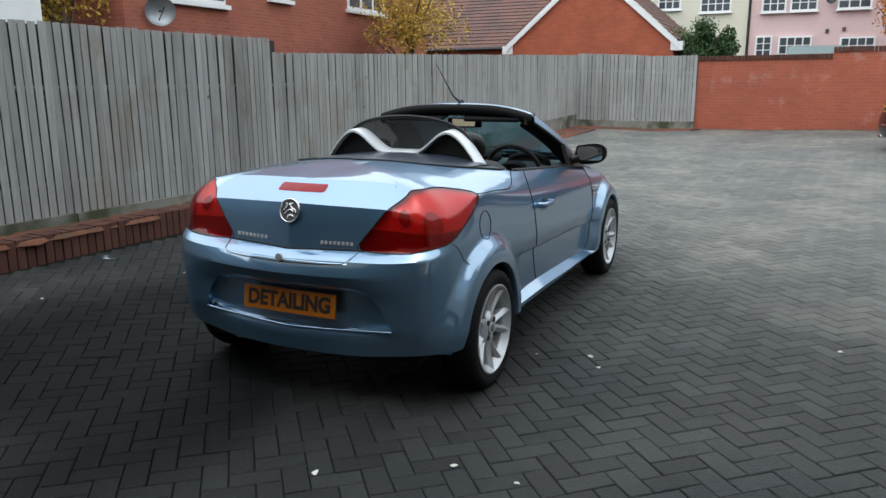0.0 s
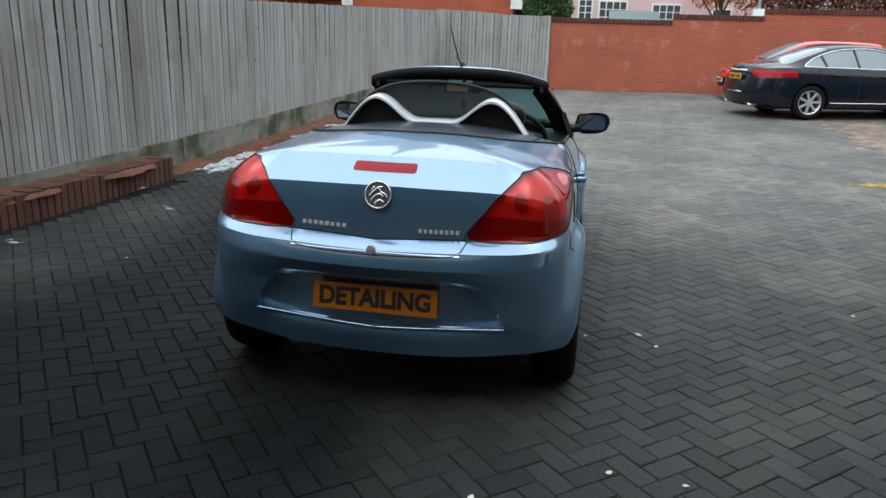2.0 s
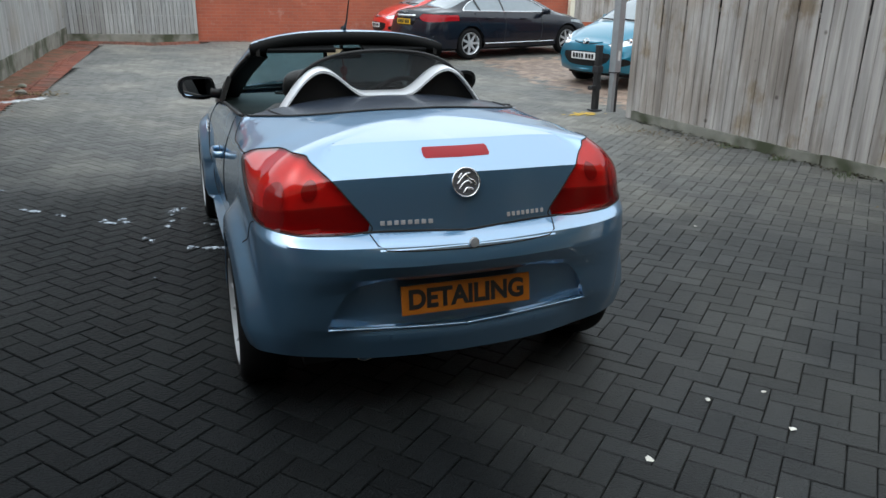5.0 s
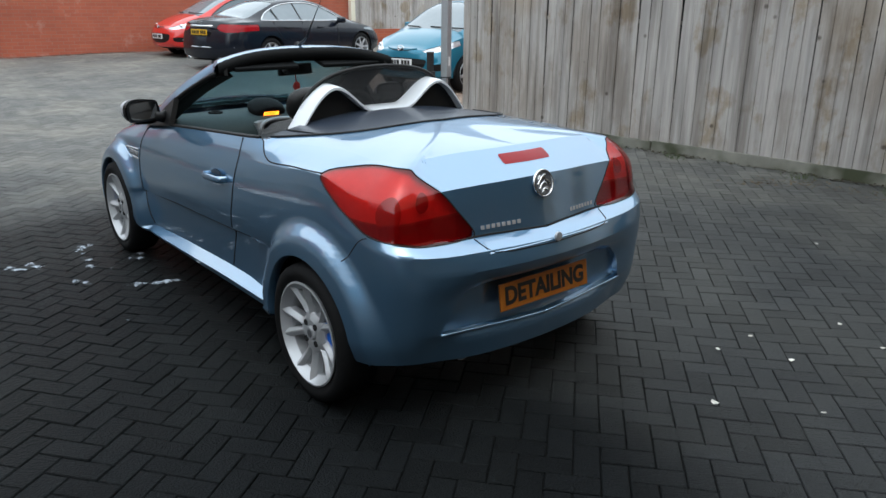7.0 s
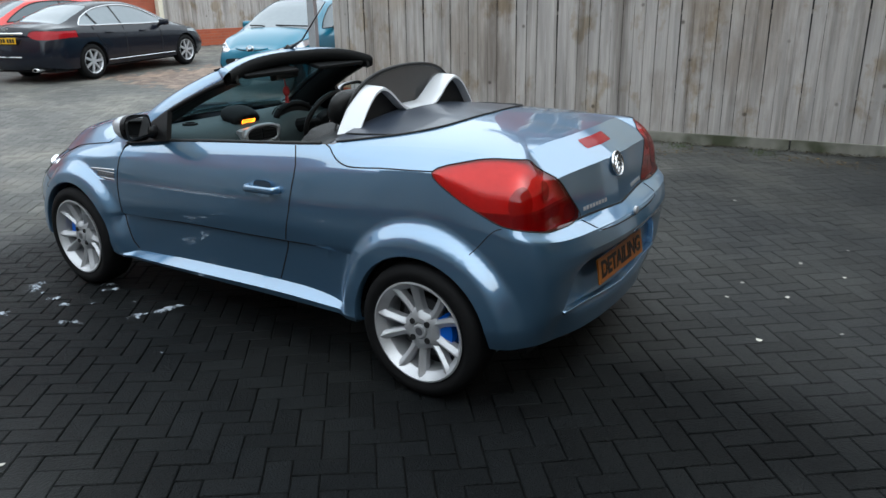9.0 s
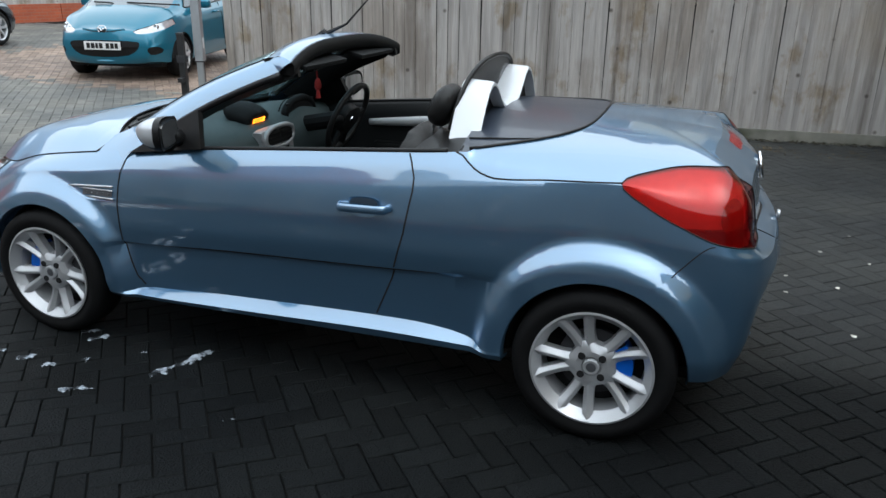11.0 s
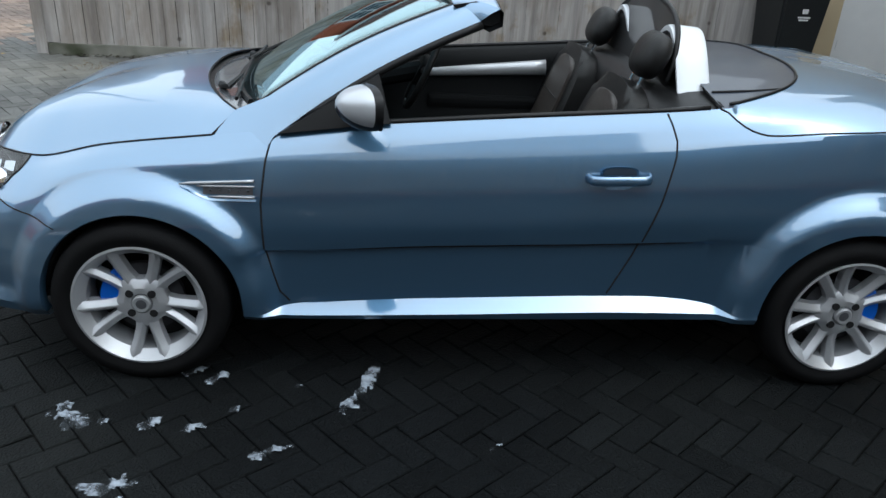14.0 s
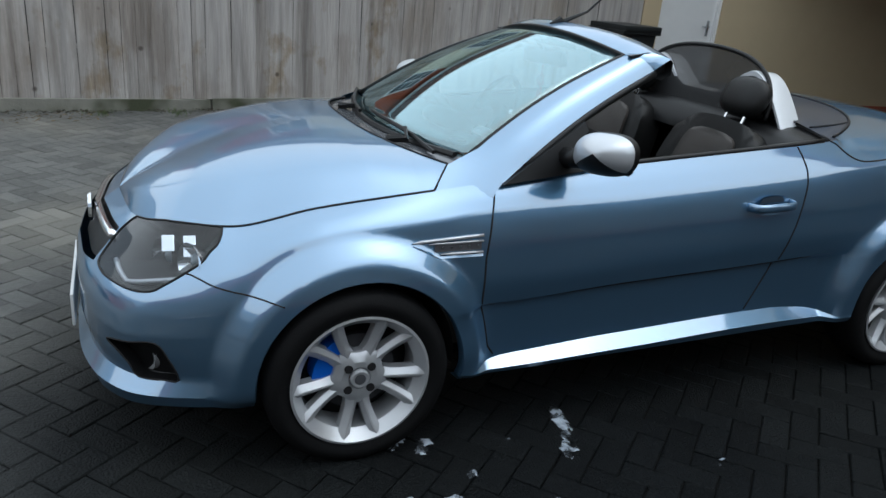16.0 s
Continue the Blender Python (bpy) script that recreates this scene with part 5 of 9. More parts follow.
def panel(name, verts, faces, side, material, parent, label="", weld=True, inward=0.0, ease=None, rounds=70, ease_too=None):
    """A body panel: one or both halves, welded on the middle line, with a turned-in edge for thickness."""
    vs, fs = compact(verts, faces)
    vs, fs = mirrored(vs, fs, side)
    bm = bmesh.new()
    bv = [bm.verts.new(v) for v in vs]
    for f in fs:
        try:
            bm.faces.new([bv[k] for k in f])
        except ValueError:
            pass
    bmesh.ops.remove_doubles(bm, verts=bm.verts, dist=1e-5)
    me = bpy.data.meshes.new(name)
    for rule, times in ((ease, rounds), (ease_too, 20)):
        soft = [v for v in bm.verts if rule and not v.is_boundary and rule(v.co)]
        for _ in range(times if soft else 0):
            bmesh.ops.smooth_vert(bm, verts=soft, factor=0.5, use_axis_x=True, use_axis_y=True, use_axis_z=True)
    bm.normal_update()
    if sum(f.calc_area() * f.normal.dot(f.calc_center_median() - Vector((0, min(2.6, max(-0.1, f.calc_center_median().y)), 0.5))) for f in bm.faces) < 0:
        bmesh.ops.reverse_faces(bm, faces=bm.faces[:])
    if inward:
        edge = [e for e in bm.edges if len(e.link_faces) == 1]
        r = bmesh.ops.extrude_edge_only(bm, edges=edge)
        new_v = [g for g in r["geom"] if isinstance(g, bmesh.types.BMVert)]
        for v in new_v:
            v.co += Vector((-math.copysign(inward, v.co.x) if abs(v.co.x) > 0.3 else 0, (inward if v.co.y < 0 else -inward) if abs(v.co.x) <= 0.3 else 0, 0))
    bm.to_mesh(me)
    bm.free()
    me.materials.append(material)
    me.polygons.foreach_set("use_smooth", [True] * len(me.polygons))
    me.set_sharp_from_angle(angle=radians(32))
    ob = new(name, me)
    ob.parent = parent
    if label:
        tagged(ob, label=label)
    return ob


def edge_wall(verts, inner, faces):
    """The turned-in wall between an opening's edge and its set-back floor."""
    count = {}
    for f in faces:
        for i in range(len(f)):
            e = (f[i], f[(i + 1) % len(f)])
            count[tuple(sorted(e))] = count.get(tuple(sorted(e)), 0) + 1
    rim = [e for e, c in count.items() if c == 1 and not (verts[e[0]].x < 1e-4 and verts[e[1]].x < 1e-4)]
    wv, wf = [], []
    for p, q in rim:
        b = len(wv)
        wv += [verts[p], verts[q], inner[q], inner[p]]
        wf.append((b, b + 1, b + 2, b + 3))
    return wv, wf


def scuttle_line(x):
    """Where the bonnet ends ahead of the screen."""
    t = abs(x) / 0.60
    return Vector((x, 2.358 - 0.19 * t ** 2.5, 0.966 - 0.04 * t * t))


def cap(arcs, tops, verts, a0, a1, centre, rows, crown):
    """A crowned lid from the top edge to the middle line: centre(k) gives the middle point for the k-th column."""
    ids = [i for i, a in enumerate(arcs) if a0 - 1e-6 <= a <= a1 + 1e-6]
    vs, fs = [], []
    m = len(ids)
    for k, i in enumerate(ids):
        e = verts[tops[i]]
        c = centre(k / (m - 1), e)
        for r in range(rows + 1):
            t = r / rows
            p = e.lerp(c, t)
            p.z = e.z + (c.z - e.z) * (1 - (1 - t) ** crown)
            vs.append(p)
    for k in range(m - 1):
        for r in range(rows):
            fs.append((k * (rows + 1) + r, (k + 1) * (rows + 1) + r, (k + 1) * (rows + 1) + r + 1, k * (rows + 1) + r + 1))
    return vs, fs


def seam(points, parent, r=0.0032, name="panel_gap", material=None, side=(1, -1), closed=False):
    for s in side:
        pts = [Vector((p[0] * s, p[1], p[2])) for p in points]
        part(name, tubed(pts, r, 6, closed=closed, cap=not closed), material or M["gap"], parent, smooth=True)


def along(points, lift=0.0005, step=0.03, closed=False):
    """Points of the skin along a line given in (arc, height)."""
    out = []
    pts = list(points) + ([points[0]] if closed else [])
    for (a0, z0), (a1, z1) in zip(pts, pts[1:]):
        n = max(1, int(math.hypot(a1 - a0, z1 - z0) / step))
        for k in range(n):
            t = k / n
            out.append(skin(a0 + (a1 - a0) * t, z0 + (z1 - z0) * t, lift=lift))
    if not closed:
        out.append(skin(*pts[-1], lift=lift))
    return out


def build_body(car):
    arcs, verts, keys, faces, tops = skin_grid()
    # wheel arches
    gone, keep = cut(verts, keys, faces, lambda v, k: min(math.hypot(v.y - wy, v.z - HUB_Z) - r for wy, r in WHEELS) if v.x > 0.5 else 1.0)

    def poly(p):
        lo, hi = min(q[0] for q in p) - 0.1, max(q[0] for q in p) + 0.1
        return lambda v, k: inside(p, k[0], k[1]) if lo < k[0] < hi else 1.0
    lamps, rest = cut(verts, keys, keep, poly(LAMP))
    lamp_low, lamp_up = cut(verts, keys, lamps, lambda v, k: k[1] - .838 + .035 * (v.x - .7))
    heads, rest = cut(verts, keys, rest, poly(HEAD))
    fogs, rest = cut(verts, keys, rest, poly(FOG))
    doors, rest = cut(verts, keys, rest, poly(DOOR))
    bump_r, rest = cut(verts, keys, rest, lambda v, k: (k[1] - float(REAR_BUMP_TOP(k[0]))) if k[0] < A(-.1) else 1.0)
    recess, bump_r = cut(verts, keys, bump_r, poly(RECESS))
    bump_f, rest = cut(verts, keys, rest, lambda v, k: (k[1] - float(FRONT_BUMP_TOP(k[0]))) if k[0] > A(2.72) else 1.0)
    boot, rest = cut(verts, keys, rest, lambda v, k: (float(BOOT_SIDE(k[0])) - k[1]) if A(-.05) < k[0] < A(.60) else (-1.0 if k[0] <= A(-.05) else 1.0))
    gril, rest = cut(verts, keys, rest, poly([(arc_front(.36), .556), (ARC_END + .1, .556), (ARC_END + .1, .665), (arc_front(.34), .665)]))

    body = panel("body", verts, rest, (1, -1), M["paint"], car)
    for s, nm in ((-1, "nearside"), (1, "offside")):
        d = panel("door", verts, doors, (s,), M["paint"], car)
        build_handle(d, s)
        lamp = panel("tail_lamp", verts, lamp_up, (s,), M["red_lens"], car, "glossy red wrap-round tail lamp")
        panel("lower_lens", verts, lamp_low, (s,), M["red_lens_low"], lamp, "deep red lower lens")
        for nm, fs, mt in (("lamp_tray", lamp_up, "lamp_tray"), ("lower_tray", lamp_low, "lamp_tray_low")):
            tray_in = [v + Vector((-.012, .024, 0)) for v in verts]
            panel(nm, tray_in, fs, (s,), M[mt], lamp, "silvered tray behind the lens")
        tail_details(lamp, s)
        hl = panel("headlamp", verts, heads, (s,), M["lamp_glass"], car, "clear headlamp over chrome reflectors")
        head_details(hl, s)
        fg = panel("fog_recess", [v - Vector((0.03, 0.03, 0)) for v in verts], fogs, (s,), M["black_trim"], car, "black fog-lamp recess")
        fog_in = [v - Vector((0.03, 0.03, 0)) for v in verts]
        wv, wf = edge_wall(verts, fog_in, fogs)
        panel("fog_edge", wv, wf, (s,), M["black_trim"], fg)
        part("fog_lamp", lathe(bmesh.new(), [(0.0, 0.0), (0.01, 0.035), (-0.02, 0.042)], 16, "y", pose(s * .60, 3.085, .345, 0, 0, -s * 30)), M["alloy"], fg, "round fog lamp")
        # turned-in wheel-arch lips and liners
        for wy, r in WHEELS:
            bm = bmesh.new()
            rows = []
            for k in range(61):
                an = math.radians(-14 + 208 * k / 60)
                y, z = wy + r * math.cos(an), HUB_Z + r * math.sin(an)
                if z < 0.24:
                    continue
                p = skin(A(y), z)
                rows.append([(s * p.x, y, z), (s * (p.x - 0.006), wy + (r - .005) * math.cos(an), HUB_Z + (r - .005) * math.sin(an)), (s * (p.x - 0.04), wy + (r - .004) * math.cos(an), HUB_Z + (r - .004) * math.sin(an))])
            sheet(bm, rows)
            part("arch_lip", bm, M["paint"], car, smooth=True)
            bm = bmesh.new()
            o = [bm.verts.new(v) for v in [(s * 0.745, wy + (r - 0.006) * math.cos(math.radians(-4 + 188 * k / 40)), HUB_Z + (r - 0.006) * math.sin(math.radians(-4 + 188 * k / 40))) for k in range(41)]]
            i = [bm.verts.new((s * 0.45, v.co.y, v.co.z)) for v in o]
            for k in range(40):
                bm.faces.new((o[k], o[k + 1], i[k + 1], i[k]))
            hub = bm.verts.new((s * 0.45, wy, HUB_Z))
            for k in range(40):
                bm.faces.new((i[k], i[k + 1], hub))
            part("arch_liner", bm, M["gap"], car)
    panel("rear_bumper", verts, bump_r, (1, -1), M["paint"], car)
    tray_v = [v + Vector((0, 0.030, 0)) for v in verts]
    tray = panel("plate_recess", tray_v, recess, (1, -1), M["paint"], car, "body-coloured plate recess")
    wv, wf = edge_wall(verts, tray_v, recess)
    panel("recess_edge", wv, wf, (1, -1), M["paint"], car)
    panel("front_bumper", verts, bump_f, (1, -1), M["paint"], car)
    gr = panel("grille", [Vector((v.x, v.y - 0.025, v.z)) for v in verts], gril, (1, -1), M["black_trim"], car, "black grille with a chrome bar")
    part("chrome_bar", tubed(along([(arc_front(.36), .645), (ARC_END, .648)], 0.004) + [Vector((-p.x, p.y, p.z)) for p in along([(arc_front(.36), .645), (ARC_END, .648)], 0.004)[::-1]][1:], 0.016, 8), M["chrome"], gr, smooth=True)
    part("badge", lathe(bmesh.new(), [(0.0, 0.0), (0.012, 0.0), (0.012, 0.045), (0, 0.052)], 24, "y", pose(0, 3.235, .635)), M["chrome"], gr)
    # rear deck: boot lid and the grey tonneau panel ahead of it
    a_end = A(.565)

    def rear_centre(t, e):
        y = -0.352 + (0.60 + 0.352) * t
        return Vector((0, y, 1.045 + 0.05 * math.sin(min(1, t * 1.25) * math.pi / 2)))
    vs, fs = cap(arcs, tops, verts, 0.0, a_end, rear_centre, 22, 2.0)
    t_in, t_out = cut(vs, [(0.0,)] * len(vs), fs, lambda v, k: 0.125 + 0.40 * (min(1.0, v.x / 0.66)) ** 4.0 - v.y)
    lid_v, lid_f = compact(verts, boot)
    base = len(lid_v)
    cv, cf = compact(vs, t_out)
    lid = panel("boot_lid", lid_v + cv, lid_f + [tuple(base + k for k in f[::-1]) for f in cf], (1, -1), M["paint"], car, ease=lambda c: abs(c.x) > .46 and c.z > .985, rounds=30, ease_too=lambda c: c.z > 1.052)
    tn = panel("tonneau_panel", vs, [f[::-1] for f in t_in], (1, -1), M["tonneau"], car, "dark grey hinged panel behind the seats")
    edge = [(x, 0.125 + 0.40 * (min(1.0, x / 0.66)) ** 4.0) for x in np.linspace(0, 0.66, 40)]

    def top_at(x, y):
        best = min(vs, key=lambda v: (v.x - x) ** 2 + (v.y - y) ** 2)
        return best.z
    seam([(x, y, top_at(x, y) + 0.002) for x, y in edge], car, 0.006, material=M["black_trim"])
    seam([(.565 - .045 * (k / 16) ** 2, .555 - .265 * k / 16, top_at(.565 - .045 * (k / 16) ** 2, .555 - .265 * k / 16) + 0.001) for k in range(17)], tn, 0.004, "fold_line")
    # bonnet
    a_f0, a_f1 = A(2.232), ARC_END

    def front_centre(t, e):
        u = t
        y = 2.358 + (3.14 - 2.358) * u
        return Vector((0, y, 0.702 + (0.966 - 0.702) * (1 - u) ** 0.74 + 0.045 * math.sin(math.pi * u ** 0.85)))
    vb, fb2 = cap(arcs, tops, verts, a_f0, a_f1, front_centre, 18, 3.0)
    # the rear edge climbs to the screen pillar, then bows forward round the scuttle
    edge0, knee = vb[0].copy(), 4
    corner = scuttle_line(0.60)
    shift = []
    for r in range(19):
        q = edge0.lerp(corner, r / knee) if r <= knee else scuttle_line(0.60 * (1 - (r - knee) / (18 - knee)))
        shift.append(q - vb[r])
    n_col = len(vb) // 19
    for k in range(n_col):
        w = 1 - k / (n_col - 1)
        for r in range(19):
            vb[k * 19 + r] += Vector((shift[r].x * w, shift[r].y * w ** 3, shift[r].z * w))
    bonnet = panel("bonnet", vb, [f[::-1] for f in fb2], (1, -1), M["paint"], car, ease=lambda c: True, rounds=6)
    bm = bmesh.new()
    bm.from_mesh(bonnet.data)
    bmesh.ops.subdivide_edges(bm, edges=bm.edges[:], cuts=2, use_grid_fill=True)
    free = [v for v in bm.verts if not v.is_boundary]
    for _ in range(8):
        bmesh.ops.smooth_vert(bm, verts=free, factor=0.5, use_axis_x=True, use_axis_y=True, use_axis_z=True)
    # a pressed crease runs back from each lamp
    for v in free:
        d = abs(v.co.x) - (0.42 + 0.155 * (3.05 - v.co.y) / 0.8)
        ends = max(0.0, min(1.0, (v.co.y - 2.28) / 0.15)) * max(0.0, min(1.0, (3.06 - v.co.y) / 0.15))
        inward = max(0.0, 1 + d / 0.30)
        v.co.z += 0.011 * ends * (inward * inward * (3 - 2 * inward) if d < 0 else max(0.0, 1 - d / 0.11))
    bm.to_mesh(bonnet.data)
    bm.free()
    for q in bonnet.data.polygons:
        q.use_smooth = True
    # shut lines
    seam(along(DOOR[:7], 0.0, 0.02), car, 0.0034)
    seam(along([q for q in DOOR[8:13]] + [(A(.73), .96), (A(.745), .99)], 0.0, 0.02), car, 0.0034)
    # a thin dark strip drawn as the shadow under the door's pressed ledge
    ledge_line = along([(A(.60), .556), (A(.74), .549), (A(1.1), .535), (A(1.5), .518), (A(1.9), .497)], 0.0, 0.02)
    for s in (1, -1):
        part("door_groove", tubed([(p.x * s, p.y, p.z) for p in ledge_line], [0.0008 + 0.0030 * min(1.0, k / 8, (len(ledge_line) - 1 - k) / 8) for k in range(len(ledge_line))], 6), M["gap"], car, smooth=True)
    seam(along(LAMP, 0.0006, 0.02, closed=True), car, 0.0026, closed=True)
    seam(along(HEAD, 0.0002, 0.02, closed=True), car, 0.0038, "lamp_seal", M["black_trim"], closed=True)
    seam(along(FOG, 0.0, 0.02, closed=True), car, 0.003, closed=True)
    seam(along([(a, float(REAR_BUMP_TOP(a))) for a in np.linspace(0, arc_rear(.40), 16)], 0.0, 0.02), car, 0.005)
    seam(along([(a, float(REAR_BUMP_TOP(a))) for a in np.linspace(A(-.36), A(-.235), 8)], 0.0, 0.02), car, 0.0022)
    seam(along([(a, float(FRONT_BUMP_TOP(a))) for a in np.linspace(A(2.73), ARC_END - .82, 12)], 0.0, 0.02), car, 0.0026)
    seam(along([(a, float(BOOT_SIDE(a))) for a in np.linspace(A(-.04), A(.565), 24)], 0.0, 0.02), car, 0.0034)
    hood = [verts[tops[i]] + Vector((0, 0, 0.0005)) for i, a in enumerate(arcs) if A(2.232) <= a <= ARC_END - .90]
    seam(hood, car, 0.0036)
    rear_edge = [vb[r] + Vector((0, 0, 0.0)) for r in range(19)]
    seam(rear_edge, car, 0.004)
    return arcs, verts, tops, vs


def build_handle(door, s):
    x = 0.779
    y0, z0 = .90, .786
    bm = bmesh.new()
    tube(bm, spline([(s * (x - .012), y0 + .105, z0 - .003), (s * (x + .028), y0 + .085, z0), (s * (x + .034), y0, z0 + .004), (s * (x + .028), y0 - .085, z0 + .006), (s * (x - .012), y0 - .105, z0 + .006)], 5), 0.0085, 12, flat=1.9)
    part("handle", bm, M["paint"], door, "body-coloured pull handle", smooth=True)
    bm = bmesh.new()
    rim = rounded([(y0 + .062, z0 + .008), (y0 + .055, z0 + .034), (y0, z0 + .042), (y0 - .055, z0 + .036), (y0 - .062, z0 + .01), (y0 - .045, z0 - .03), (y0, z0 - .038), (y0 + .045, z0 - .034)], 4)
    c = bm.verts.new((s * (x - .016), y0, z0))
    o = [bm.verts.new((s * (x - .0035), u, w)) for u, w in rim]
    for k in range(len(o)):
        bm.faces.new((o[k], o[(k + 1) % len(o)], c))
    part("handle_recess", bm, M["paint"], door, smooth=True)
    # a dark sheet in the recess's upper half draws the shade there
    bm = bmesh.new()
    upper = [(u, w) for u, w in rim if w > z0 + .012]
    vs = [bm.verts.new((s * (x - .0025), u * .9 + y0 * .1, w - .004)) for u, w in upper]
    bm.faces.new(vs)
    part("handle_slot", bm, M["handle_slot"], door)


def on_skin_disc(a, z, r, lift, n=20):
    bm = bmesh.new()
    c = bm.verts.new(skin(a, z, lift=lift))
    rings = []
    for q in (0.5, 1.0):
        rings.append([bm.verts.new(skin(a + r * q * math.cos(2 * math.pi * k / n), z + r * q * math.sin(2 * math.pi * k / n), lift=lift if q < 1 else lift - 0.001)) for k in range(n)])
    for k in range(n):
        bm.faces.new((c, rings[0][k], rings[0][(k + 1) % n]))
        bm.faces.new((rings[0][k], rings[1][k], rings[1][(k + 1) % n], rings[0][(k + 1) % n]))
    return bm


def flip(bm, s):
    if s < 0:
        for v in bm.verts:
            v.co.x = -v.co.x
    return bm


def tail_details(lamp, s):
    for nm, a, z, r, mt, label in (("indicator", arc_rear(.672) + .10, .872, .062, "amber_lens", "round amber indicator bowl"),
                                   ("rear_bulb", arc_rear(.672) + .09, .812, .050, "dark_lens", "round dark lamp bowl"),
                                   ("reverse_lamp", arc_rear(.59) + .02, .905, .036, "dark_lens", "smaller dark round bowl")):
        bm = on_skin_disc(a, z, r, -.012)
        bmesh.ops.translate(bm, verts=bm.verts, vec=Vector((-.002, .006, 0)))
        part(nm, flip(bm, s), M[mt], lamp, label, smooth=True)


def head_details(lamp, s):
    # dark bowl behind the clear cover
    outline = HEAD[::2]
    bm = bmesh.new()
    rim = [bm.verts.new(skin(a, z, lift=-.004)) for a, z in outline]
    mid = Vector((0.52, 2.94, .63))
    ring = [bm.verts.new(v.co.lerp(mid, 0.55)) for v in rim]
    c = bm.verts.new(mid)
    n = len(rim)
    for k in range(n):
        bm.faces.new((rim[k], rim[(k + 1) % n], ring[(k + 1) % n], ring[k]))
        bm.faces.new((ring[k], ring[(k + 1) % n], c))
    part("housing", flip(bm, s), M["black_trim"], lamp, "black lamp housing", smooth=True)
    for x, y, z, r, mt in ((.61, 2.965, .648, .056, "chrome"), (.50, 3.03, .63, .056, "chrome")):
        bm = lathe(bmesh.new(), [(-0.05, 0.012), (-0.045, r * .6), (0.0, r), (0.008, r * 1.04)], 20, "y", pose(x, y, z, 8, 0, -25))
        part("reflector", flip(bm, s), M[mt], lamp, "chrome reflector bowl", smooth=True)
        bm = lathe(bmesh.new(), [(-0.03, r * .55), (-0.012, r * .42), (0.0, 0.0)], 16, "y", pose(x, y, z, 8, 0, -25))
        part("lens", flip(bm, s), M["car_glass_pale"], lamp, smooth=True)
    # two plates added in place of bright reflections in the lamp cover
    for x, y, z, h in ((.53, 3.02, .680, .026), (.562, 2.962, .678, .034)):
        bm = boxed(-.018, .018, -.004, .004, -h, h, bevel=.003, m=pose(x, y, z, 40, 0, -85))
        part("reflector_plate", flip(bm, s), M["chrome"], lamp, "upright chrome plate added as a bright reflection")
    part("bezel", flip(tubed(along([(arc_front(.45), .60), (arc_front(.58), .575), (A(2.93), .625)], -.02), 0.008, 6), s), M["alloy"], lamp, smooth=True)


